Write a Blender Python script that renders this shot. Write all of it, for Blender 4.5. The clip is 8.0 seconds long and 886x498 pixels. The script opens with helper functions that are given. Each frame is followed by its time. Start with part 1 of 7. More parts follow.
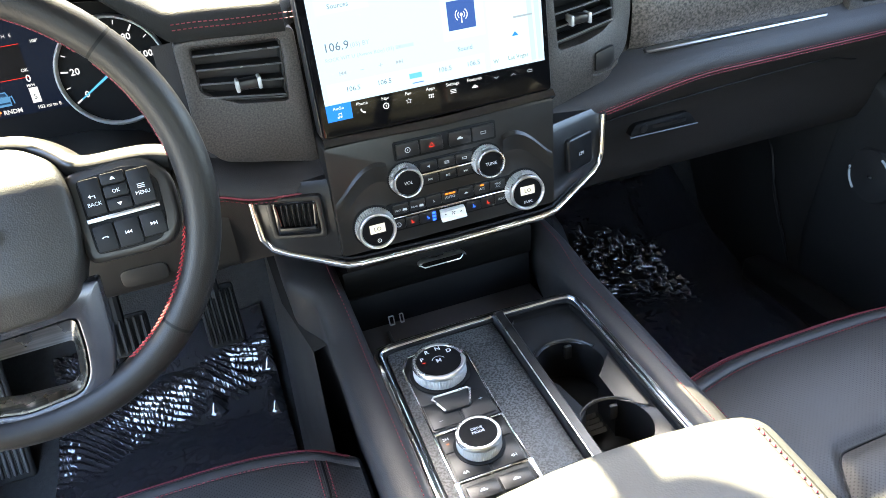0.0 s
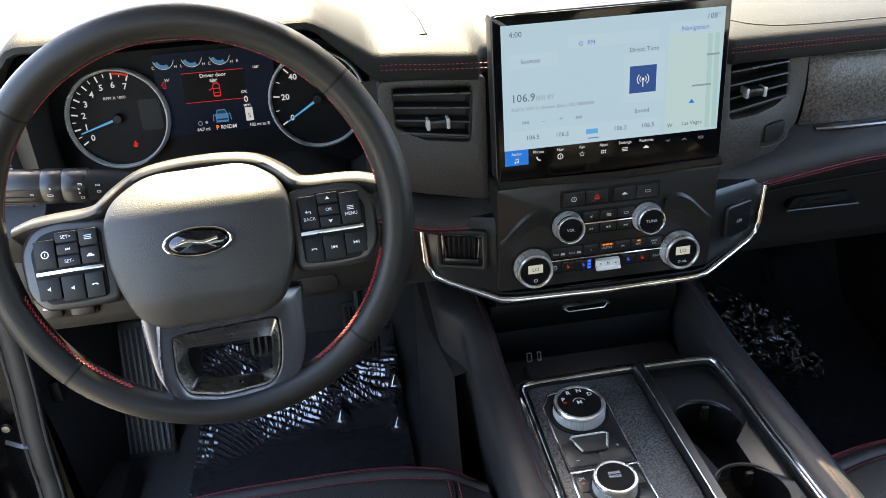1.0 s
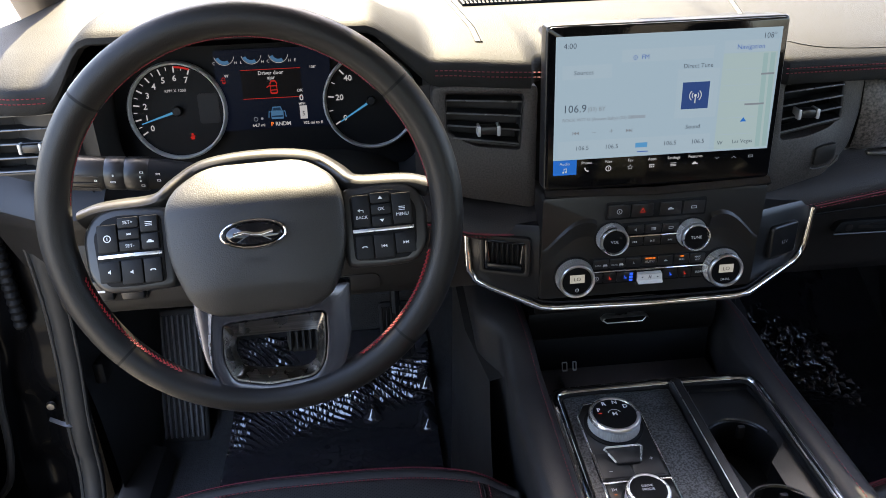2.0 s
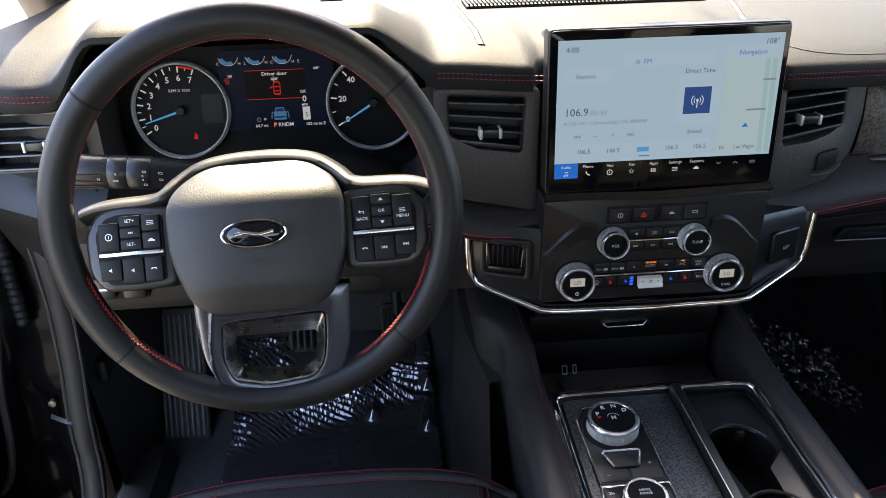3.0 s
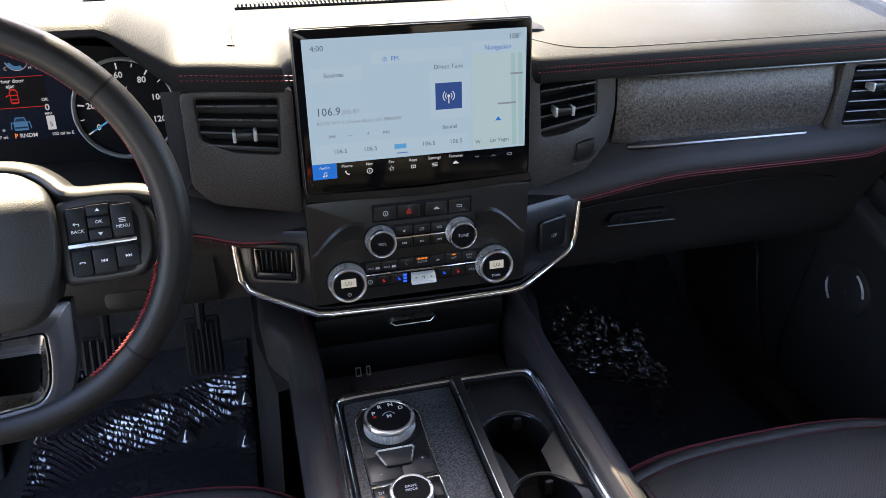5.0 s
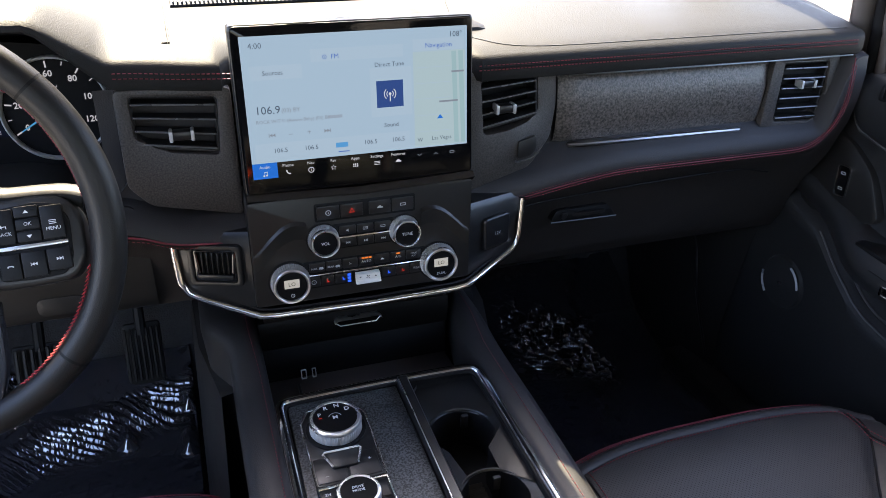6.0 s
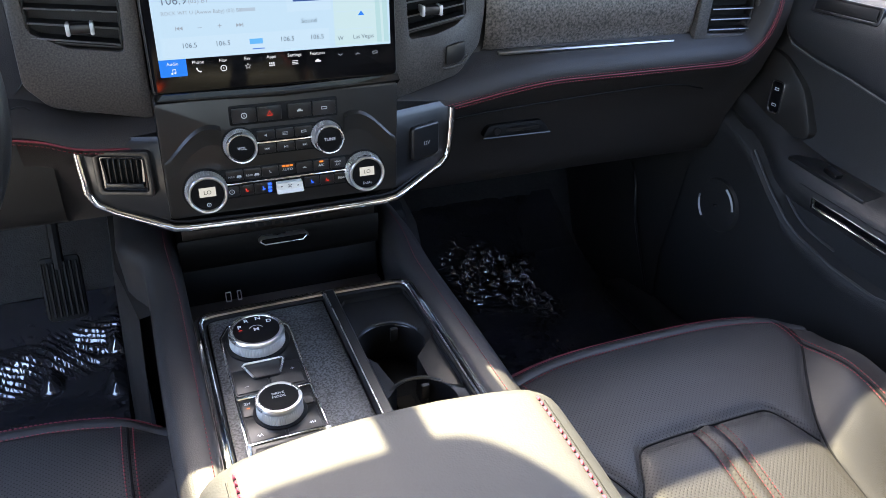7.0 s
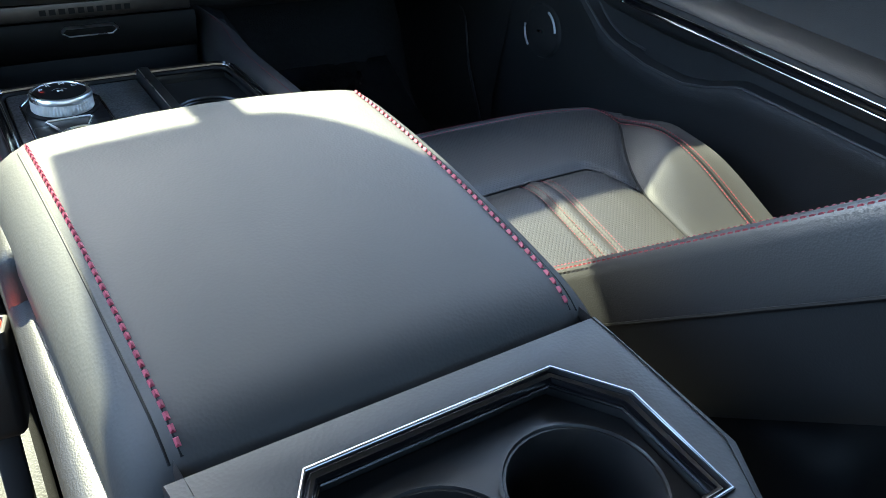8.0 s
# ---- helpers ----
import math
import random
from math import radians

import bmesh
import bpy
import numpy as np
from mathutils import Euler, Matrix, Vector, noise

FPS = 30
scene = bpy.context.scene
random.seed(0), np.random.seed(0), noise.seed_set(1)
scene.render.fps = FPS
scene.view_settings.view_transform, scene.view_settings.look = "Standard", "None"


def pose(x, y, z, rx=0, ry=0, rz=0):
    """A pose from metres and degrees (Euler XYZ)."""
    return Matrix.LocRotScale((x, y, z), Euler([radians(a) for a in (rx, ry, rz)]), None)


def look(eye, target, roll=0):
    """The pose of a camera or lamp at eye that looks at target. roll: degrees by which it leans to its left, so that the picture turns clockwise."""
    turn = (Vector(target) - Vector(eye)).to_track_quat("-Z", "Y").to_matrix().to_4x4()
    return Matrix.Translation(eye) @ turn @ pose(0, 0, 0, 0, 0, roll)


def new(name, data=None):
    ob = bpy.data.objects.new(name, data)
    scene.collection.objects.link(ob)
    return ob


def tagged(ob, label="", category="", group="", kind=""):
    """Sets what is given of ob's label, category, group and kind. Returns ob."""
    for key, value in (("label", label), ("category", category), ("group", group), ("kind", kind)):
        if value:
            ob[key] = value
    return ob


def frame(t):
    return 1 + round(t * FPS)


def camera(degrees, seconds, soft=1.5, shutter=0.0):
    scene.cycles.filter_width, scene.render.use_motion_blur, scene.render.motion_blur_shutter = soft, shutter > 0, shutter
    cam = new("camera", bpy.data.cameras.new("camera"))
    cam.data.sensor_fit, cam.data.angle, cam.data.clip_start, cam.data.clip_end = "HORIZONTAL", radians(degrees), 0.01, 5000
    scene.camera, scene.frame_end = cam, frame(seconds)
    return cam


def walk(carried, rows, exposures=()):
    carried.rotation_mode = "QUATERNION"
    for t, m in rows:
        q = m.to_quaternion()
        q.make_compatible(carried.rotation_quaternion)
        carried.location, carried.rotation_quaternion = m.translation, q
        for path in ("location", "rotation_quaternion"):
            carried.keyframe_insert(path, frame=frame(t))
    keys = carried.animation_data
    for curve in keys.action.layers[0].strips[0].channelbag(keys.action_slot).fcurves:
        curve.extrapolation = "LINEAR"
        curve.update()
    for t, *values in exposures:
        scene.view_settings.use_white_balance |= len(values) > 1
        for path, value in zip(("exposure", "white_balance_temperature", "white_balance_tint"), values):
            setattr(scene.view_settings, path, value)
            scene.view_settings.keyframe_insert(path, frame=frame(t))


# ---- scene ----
cam = camera(60.0, 8.0, soft=0.75)
PATH = [
    (0, (-0.245, -0.749, 0.995), (0.227, 0.912, -0.016), -6.9),
    (0.5, (-0.292, -0.762, 1.02), (0.022, 0.974, 0.078), -5.1),
    (1, (-0.319, -0.779, 1.031), (-0.089, 0.987, 0.123), -3.7),
    (1.5, (-0.333, -0.787, 1.035), (-0.149, 0.991, 0.138), -2.6),
    (2, (-0.337, -0.789, 1.035), (-0.184, 0.995, 0.144), -1.8),
    (3.5, (-0.323, -0.792, 1.036), (-0.177, 0.996, 0.152), -1.2),
    (4, (-0.282, -0.793, 1.034), (-0.047, 0.987, 0.153), -1.2),
    (4.5, (-0.228, -0.8, 1.033), (0.127, 0.959, 0.15), -0.8),
    (5, (-0.195, -0.805, 1.025), (0.256, 0.933, 0.145), -0.5),
    (6.5, (-0.186, -0.809, 1.014), (0.444, 0.869, 0.127), 0.8),
    (7, (-0.16, -0.822, 0.934), (0.523, 0.805, -0.007), 1.2),
    (7.5, (-0.144, -0.867, 0.805), (0.646, 0.674, -0.197), 1.9),
    (8, (-0.175, -0.948, 0.72), (0.807, 0.474, -0.287), 2.7),
]
walk(cam, [(t, look(eye, target, roll)) for t, eye, target, roll in PATH],
     [(0.0, 5.15, 6800, 9), (0.5, 4.70, 6850, 16), (1.0, 4.0, 7000, 12), (1.5, 3.6, 6950, 16), (3.5, 3.55, 6850, 17), (4.5, 3.7, 6850, 17), (5.0, 3.75, 6700, 18), (6.5, 3.75, 6550, 19), (7.0, 4.4, 6600, 16), (7.5, 4.63, 5800, 4), (8.0, 4.08, 5800, 2)])

# ---- light: clear afternoon sky, high sun ahead and to the driver's side ----
SUN_DIR = Vector((-0.03, 0.85, 1.0)).normalized()
world = bpy.data.worlds.new("sky")
scene.world = world
world.use_nodes = True
wn = world.node_tree.nodes
sky = wn.new("ShaderNodeTexSky")
sky.sky_type, sky.sun_disc = "NISHITA", False
sky.sun_elevation = math.asin(SUN_DIR.z)
sky.sun_rotation = math.atan2(SUN_DIR.x, SUN_DIR.y)
sky.dust_density = 2.0
world.node_tree.links.new(sky.outputs[0], wn["Background"].inputs[0])
wn["Background"].inputs[1].default_value = 0.15
sun = new("sun", bpy.data.lights.new("sun", "SUN"))
sun.data.energy, sun.data.angle, sun.data.color = 2.6, radians(0.6), (1.0, 0.91, 0.60)
sun.matrix_world = look((-4, 4, 6), Vector((-4, 4, 6)) - SUN_DIR)

# ---- materials ----
def material(name, color, rough=0.5, metal=0.0, grain=0.0, grain_size=0.001, kind="noise", vary=0.25, vary_size=0.05, coat=0.0,
             emit=None, strength=0.0, spec=0.5, second=None, sheen=0.0, speck=0.0):
    """Principled surface: two scales of colour and roughness variation, and a fine relief of grain metres."""
    m = bpy.data.materials.new(name)
    m.use_nodes = True
    nodes, links = m.node_tree.nodes, m.node_tree.links
    p = nodes["Principled BSDF"]
    p.inputs["Metallic"].default_value, p.inputs["Roughness"].default_value = metal, rough
    p.inputs["Specular IOR Level"].default_value = spec
    p.inputs["Coat Weight"].default_value = coat
    tc = nodes.new("ShaderNodeTexCoord")
    big = nodes.new("ShaderNodeTexNoise")
    big.inputs["Scale"].default_value, big.inputs["Detail"].default_value = 1 / vary_size, 4
    links.new(tc.outputs["Object"], big.inputs["Vector"])
    mix = nodes.new("ShaderNodeMix")
    mix.data_type = "RGBA"
    dark = second or tuple(c * (1 - vary) for c in color)
    mix.inputs[6].default_value, mix.inputs[7].default_value = (*dark, 1), (*[min(1, c * (1 + vary)) for c in color], 1)
    if speck:
        sharp = nodes.new("ShaderNodeMapRange")
        sharp.inputs[1].default_value, sharp.inputs[2].default_value = 0.5 - speck, 0.5 + speck
        links.new(big.outputs[0], sharp.inputs[0])
        links.new(sharp.outputs[0], mix.inputs[0])
    else:
        links.new(big.outputs[0], mix.inputs[0])
    links.new(mix.outputs[2], p.inputs["Base Color"])
    ramp = nodes.new("ShaderNodeMapRange")
    ramp.inputs[3].default_value, ramp.inputs[4].default_value = max(0.02, rough - 0.08), min(1, rough + 0.08)
    links.new(big.outputs[0], ramp.inputs[0])
    links.new(ramp.outputs[0], p.inputs["Roughness"])
    if grain:
        fine = nodes.new("ShaderNodeTexVoronoi" if kind == "cells" else "ShaderNodeTexNoise")
        fine.inputs["Scale"].default_value = 1 / grain_size
        links.new(tc.outputs["Object"], fine.inputs["Vector"])
        bump = nodes.new("ShaderNodeBump")
        bump.inputs["Strength"].default_value, bump.inputs["Distance"].default_value = 0.8, grain
        links.new(fine.outputs[0], bump.inputs["Height"])
        links.new(bump.outputs[0], p.inputs["Normal"])
    p.inputs["Sheen Weight"].default_value = sheen
    if emit:
        p.inputs["Emission Color"].default_value = (*emit, 1)
        p.inputs["Emission Strength"].default_value = strength
    return m


leather = material("black_leather", (0.029, 0.0285, 0.0290), 0.50, grain=0.00016, grain_size=0.0016, kind="cells", vary=0.2, vary_size=0.08, spec=0.36)
soft = material("soft_touch_vinyl", (0.0225, 0.0192, 0.0182), 0.58, grain=0.00022, grain_size=0.0014, kind="cells", vary=0.25, vary_size=0.1, spec=0.38)
pad = material("dash_pad_vinyl", (0.0150, 0.0147, 0.0141), 0.62, grain=0.00030, grain_size=0.0019, kind="cells", vary=0.3, vary_size=0.12, spec=0.14)
plastic = material("black_plastic", (0.0155, 0.0140, 0.0132), 0.5, grain=0.00012, grain_size=0.0008, vary=0.2)
satin = material("satin_black_plastic", (0.010, 0.010, 0.0105), 0.33, grain=0.00004, grain_size=0.0006, vary=0.15)
gloss = material("piano_black", (0.006, 0.006, 0.007), 0.08, coat=0.5, vary=0.1)
glossgrey = material("gloss_dark_grey", (0.0145, 0.0130, 0.0114), 0.36, grain=0.00002, grain_size=0.0005, vary=0.08)
screen_glass = material("black_screen_glass", (0.003, 0.003, 0.0035), 0.06, vary=0.05, spec=0.30)
pale_silver = material("pale_silver_key", (0.52, 0.52, 0.51), 0.36, 0.4, vary=0.06)
rocker_silver = material("rocker_silver", (0.80, 0.79, 0.75), 0.42, 0.15, vary=0.05)
soft_silver = material("soft_silver_trim", (0.36, 0.36, 0.35), 0.34, 1.0, vary=0.08)
knob_face = material("matt_black_face", (0.004, 0.004, 0.0045), 0.5, vary=0.1, spec=0.12)
# pale grey that stands in for the highlight on black slat edges
slat_highlight = material("grey_slat_highlight", (0.17, 0.17, 0.17), 0.28, 0.6, vary=0.1)
dark = material("deep_black_plastic", (0.006, 0.006, 0.0065), 0.6, vary=0.2, spec=0.2)
chrome = material("chrome", (0.88, 0.88, 0.88), 0.09, 1.0, vary=0.06, vary_size=0.02)
satinchrome = material("satin_silver", (0.80, 0.80, 0.80), 0.28, 1.0, grain=0.00003, grain_size=0.0007, vary=0.1)
brushed = material("brushed_dark_metal", (0.075, 0.066, 0.060), 0.42, 1.0, vary=0.3, vary_size=0.01)
greymetal = material("silver_painted_spoke", (0.125, 0.130, 0.155), 0.24, 0.85, vary=0.08)
spoke_silver = material("bright_spoke_flank", (0.50, 0.52, 0.60), 0.26, 0.9, vary=0.06)
suede = material("dark_microfibre", (0.047, 0.0405, 0.036), 0.48, grain=0.0004, grain_size=0.0010, vary=0.4, vary_size=0.0020, second=(0.016, 0.0136, 0.0122), speck=0.18)
granite = material("speckled_grey_panel", (0.055, 0.058, 0.060), 0.38, grain=0.0005, grain_size=0.0024, vary=0.5, vary_size=0.0024, second=(0.006, 0.0065, 0.007), speck=0.09)
carpet = material("black_carpet", (0.034, 0.033, 0.034), 0.95, grain=0.0015, grain_size=0.003, vary=0.5, vary_size=0.01)
red = material("red_thread", (0.34, 0.022, 0.03), 0.6, vary=0.2, vary_size=0.01)
dimred = material("dark_red_piping", (0.17, 0.018, 0.028), 0.6, vary=0.25, vary_size=0.02)
white_ink = material("white_print", (0.75, 0.75, 0.75), 0.5, vary=0.05)
grey_ink = material("grey_print", (0.52, 0.53, 0.54), 0.5, vary=0.05)
rubber = material("black_rubber", (0.015, 0.0147, 0.0145), 0.65, vary=0.2)
headliner = material("grey_headliner", (0.24, 0.225, 0.21), 0.9, grain=0.0003, grain_size=0.002, vary=0.1)
paint = material("black_car_paint", (0.004, 0.0038, 0.0040), 0.2, vary=0.1, spec=0.06)
asphalt = material("pale_concrete", (0.34, 0.315, 0.27), 0.9, grain=0.004, grain_size=0.012, vary=0.3, vary_size=0.4)
blade_metal = material("dark_satin_blade", (0.13, 0.125, 0.12), 0.38, 1.0, vary=0.15)


def streaked(name, color, rough):
    """Metal brushed along its local x: streaks in colour and relief."""
    m = material(name, color, rough, 1.0, vary=0.05, vary_size=0.02)
    nodes, links = m.node_tree.nodes, m.node_tree.links
    p = nodes["Principled BSDF"]
    tc, mp, nz, bump = nodes.new("ShaderNodeTexCoord"), nodes.new("ShaderNodeMapping"), nodes.new("ShaderNodeTexNoise"), nodes.new("ShaderNodeBump")
    mp.inputs["Scale"].default_value = (9, 420, 420)
    nz.inputs["Scale"].default_value, nz.inputs["Detail"].default_value = 1.0, 3
    bump.inputs["Strength"].default_value, bump.inputs["Distance"].default_value = 0.6, 0.0003
    mix = nodes.new("ShaderNodeMix")
    mix.data_type = "RGBA"
    mix.inputs[6].default_value, mix.inputs[7].default_value = (*[c * 0.35 for c in color], 1), (*[min(1, c * 1.7) for c in color], 1)
    links.new(tc.outputs["Object"], mp.inputs["Vector"])
    links.new(mp.outputs[0], nz.inputs["Vector"])
    links.new(nz.outputs[0], bump.inputs["Height"])
    links.new(nz.outputs[0], mix.inputs[0])
    links.new(mix.outputs[2], p.inputs["Base Color"])
    links.new(bump.outputs[0], p.inputs["Normal"])
    return m


streak = streaked("brushed_spoke_insert", (0.27, 0.26, 0.245), 0.28)
door_vinyl = material("door_vinyl", (0.023, 0.0225, 0.023), 0.55, grain=0.0003, grain_size=0.0016, kind="cells", vary=0.2, vary_size=0.1, spec=0.35)
back_leather = material("seat_back_vinyl", (0.019, 0.019, 0.0195), 0.45, grain=0.00012, grain_size=0.0014, kind="cells", vary=0.2, vary_size=0.08, spec=0.4)
fine_red = material("dull_red_thread", (0.20, 0.020, 0.030), 0.65, vary=0.2, vary_size=0.01)
knurled = material("knurled_satin_metal", (0.74, 0.73, 0.71), 0.32, 0.6, vary=0.1)
knee = material("dark_knee_plastic", (0.0105, 0.0094, 0.0088), 0.52, grain=0.00012, grain_size=0.0009, vary=0.2, spec=0.4)
taupe = material("taupe_trim", (0.085, 0.070, 0.063), 0.6, grain=0.0001, grain_size=0.001, vary=0.12)

# ---- tools ----
def thing(name, label, category, at=(0, 0, 0), group="", kind=""):
    ob = new(name)
    ob.location = at
    ob.empty_display_size = 0.02
    return tagged(ob, label, category, group, kind)


def base_of(ob):
    place = Vector((0, 0, 0))
    while ob:
        place += ob.location
        ob = ob.parent
    return place


def part(name, bm, mat, parent=None, label="", smooth=40):
    """Links a bmesh, built in world places, as one mesh object under a thing or a part."""
    if parent:
        bmesh.ops.translate(bm, verts=bm.verts, vec=-base_of(parent))
    bmesh.ops.recalc_face_normals(bm, faces=bm.faces)
    me = bpy.data.meshes.new(name)
    bm.to_mesh(me)
    bm.free()
    me.materials.append(mat)
    if smooth:
        me.polygons.foreach_set("use_smooth", [True] * len(me.polygons))
        me.set_sharp_from_angle(angle=radians(smooth))
    ob = new(name, me)
    ob.parent = parent
    return tagged(ob, label) if label else ob


def frame_of(origin, u, v):
    """A flat frame: x along u, y along v, z out of the surface."""
    u, v = Vector(u).normalized(), Vector(v).normalized()
    n = u.cross(v).normalized()
    v = n.cross(u)
    m = Matrix((u, v, n)).transposed().to_4x4()
    m.translation = Vector(origin)
    return m


def rbox(size, at=(0, 0, 0), r=0.003, m=None, seg=2):
    """A box with rounded edges; at its centre, or in the frame m."""
    bm = bmesh.new()
    bmesh.ops.create_cube(bm, size=1)
    bmesh.ops.scale(bm, vec=size, verts=bm.verts)
    if r:
        bmesh.ops.bevel(bm, geom=bm.edges[:], offset=min(r, min(size) * 0.49), segments=seg, profile=0.5, affect="EDGES")
    bmesh.ops.translate(bm, verts=bm.verts, vec=at)
    if m:
        bm.transform(m)
    return bm


def rounded(pts, r, n=4):
    """A closed outline with its corners rounded to r (one value or one a corner)."""
    out = []
    for i, p in enumerate(pts):
        p, a, b = Vector(p), Vector(pts[i - 1]), Vector(pts[(i + 1) % len(pts)])
        ri = r[i] if isinstance(r, (list, tuple)) else r
        if ri <= 0:
            out.append(p)
            continue
        da, db = (a - p), (b - p)
        s = min(ri, da.length * 0.49, db.length * 0.49)
        p0, p2 = p + da.normalized() * s, p + db.normalized() * s
        for k in range(n + 1):
            t = k / n
            out.append((1 - t) ** 2 * p0 + 2 * t * (1 - t) * p + t * t * p2)
    return out


def plate(outline, m, depth, bevel=0.001, seg=2):
    """A flat outline in the frame m, its face at z = 0, going depth into the surface, with a bevelled front edge."""
    bm = bmesh.new()
    face = bm.faces.new([bm.verts.new((p[0], p[1], 0)) for p in outline])
    if face.normal.z < 0 or face.calc_area() == 0:
        face.normal_flip()
    face.normal_update()
    if face.normal.z < 0:
        face.normal_flip()
    front = face.edges[:]
    ext = bmesh.ops.extrude_face_region(bm, geom=[face])
    back = [v for v in ext["geom"] if isinstance(v, bmesh.types.BMVert)]
    bmesh.ops.translate(bm, verts=back, vec=(0, 0, -depth))
    if bevel:
        bmesh.ops.bevel(bm, geom=[e for e in front if e.is_valid], offset=bevel, segments=seg, profile=0.5, affect="EDGES")
    bm.transform(m)
    return bm


def pierced(outline, holes, m):
    """A flat sheet in the frame m with openings in it."""
    bm = bmesh.new()
    for loop in [outline] + holes:
        vs = [bm.verts.new((p[0], p[1], 0)) for p in loop]
        for a, b in zip(vs, vs[1:] + vs[:1]):
            bm.edges.new((a, b))
    bmesh.ops.triangle_fill(bm, use_beauty=True, edges=bm.edges[:], normal=(0, 0, 1))
    bm.transform(m)
    return bm


def ring_plate(outer, inner, m, depth, bevel=0.0008):
    """A flat frame between two outlines with the same number of points."""
    bm = bmesh.new()
    n = len(outer)
    o = [bm.verts.new((p[0], p[1], 0)) for p in outer]
    i = [bm.verts.new((p[0], p[1], 0)) for p in inner]
    ob_ = [bm.verts.new((p[0], p[1], -depth)) for p in outer]
    ib = [bm.verts.new((p[0], p[1], -depth)) for p in inner]
    for k in range(n):
        j = (k + 1) % n
        bm.faces.new((o[k], o[j], i[j], i[k]))
        bm.faces.new((ob_[j], ob_[k], ib[k], ib[j]))
        bm.faces.new((o[j], o[k], ob_[k], ob_[j]))
        bm.faces.new((i[k], i[j], ib[j], ib[k]))
    if bevel:
        edges = [e for e in bm.edges if all(abs(v.co.z) < 1e-9 for v in e.verts) and any(abs(f.normal.z) < 0.5 for f in e.link_faces)]
        bm.normal_update()
        edges = [e for e in bm.edges if all(abs(v.co.z) < 1e-9 for v in e.verts) and any(abs(f.normal.z) < 0.5 for f in e.link_faces)]
        bmesh.ops.bevel(bm, geom=edges, offset=bevel, segments=2, profile=0.5, affect="EDGES")
    bm.transform(m)
    return bm


def spline(pts, n=6, closed=False):
    """A smooth line through the given places."""
    pts = [Vector(p) for p in pts]
    out, last = [], len(pts) if closed else len(pts) - 1
    for i in range(last):
        p1, p2 = pts[i], pts[(i + 1) % len(pts)]
        p0 = pts[i - 1] if (i or closed) else 2 * p1 - p2
        p3 = pts[(i + 2) % len(pts)] if (i + 2 < len(pts) or closed) else 2 * p2 - p1
        for k in range(n):
            t = k / n
            out.append(0.5 * (2 * p1 + (p2 - p0) * t + (2 * p0 - 5 * p1 + 4 * p2 - p3) * t * t + (3 * p1 - p0 - 3 * p2 + p3) * t ** 3))
    if not closed:
        out.append(pts[-1])
    return out


def skin(rows, closed=False, caps=False):
    """A surface through rows of places; closed: each row is a loop."""
    bm = bmesh.new()
    grid = [[bm.verts.new(p) for p in row] for row in rows]
    n = len(grid[0])
    for a, b in zip(grid, grid[1:]):
        for k in range(n if closed else n - 1):
            j = (k + 1) % n
            bm.faces.new((a[k], a[j], b[j], b[k]))
    if caps and closed:
        bm.faces.new(grid[0][::-1])
        bm.faces.new(grid[-1])
    return bm


def tube(path, r, sides=8, closed=False, flat=1.0, up=(0, 0, 1)):
    """A round bar along a path."""
    path = [Vector(p) for p in path]
    rows = []
    for i, p in enumerate(path):
        a = path[i - 1] if (i or closed) else p
        b = path[(i + 1) % len(path)] if (i + 1 < len(path) or closed) else p
        d = (b - a).normalized()
        s = d.cross(Vector(up))
        s = s.normalized() if s.length > 1e-4 else Vector((1, 0, 0))
        w = s.cross(d)
        rows.append([p + r * (math.cos(t) * s + flat * math.sin(t) * w) for t in (2 * math.pi * k / sides for k in range(sides))])
    if closed:
        rows.append(rows[0])
        bm = skin(rows, True)
        bmesh.ops.remove_doubles(bm, verts=bm.verts, dist=1e-7)
        return bm
    return skin(rows, True, True)


def lathe(profile, m, sides=32):
    """A turned body: profile of (radius, height) about the frame's z."""
    rows = [[m @ Vector((r * math.cos(t), r * math.sin(t), h)) for t in (2 * math.pi * k / sides for k in range(sides))] for r, h in profile]
    bm = skin(rows, True)
    bmesh.ops.remove_doubles(bm, verts=bm.verts, dist=1e-7)
    return bm


def along(path, step):
    """Places and directions every step metres along a path."""
    path = [Vector(p) for p in path]
    out, left = [], 0.0
    for a, b in zip(path, path[1:]):
        d = b - a
        if d.length < 1e-9:
            continue
        s = left
        while s < d.length:
            out.append((a + d * (s / d.length), d.normalized()))
            s += step
        left = s - d.length
    return out


def stitches(path, normal, step=0.0055, size=(0.0036, 0.0011, 0.0009)):
    """Sewn thread: short raised dashes along a path, on a surface with that normal."""
    bm = bmesh.new()
    nrm = Vector(normal).normalized()
    for p, d in along(path, step):
        s = nrm.cross(d).normalized()
        n = d.cross(s)
        h = [x / 2 for x in size]
        vs = [bm.verts.new(p + d * a + s * b + n * c) for a, b, c in
              ((-h[0], -h[1], 0), (h[0], -h[1], 0), (h[0], h[1], 0), (-h[0], h[1], 0), (-h[0] * .6, 0, size[2]), (h[0] * .6, 0, size[2]))]
        for f in ((0, 1, 5, 4), (2, 3, 4, 5), (0, 4, 3), (1, 2, 5)):
            bm.faces.new([vs[i] for i in f])
    return bm


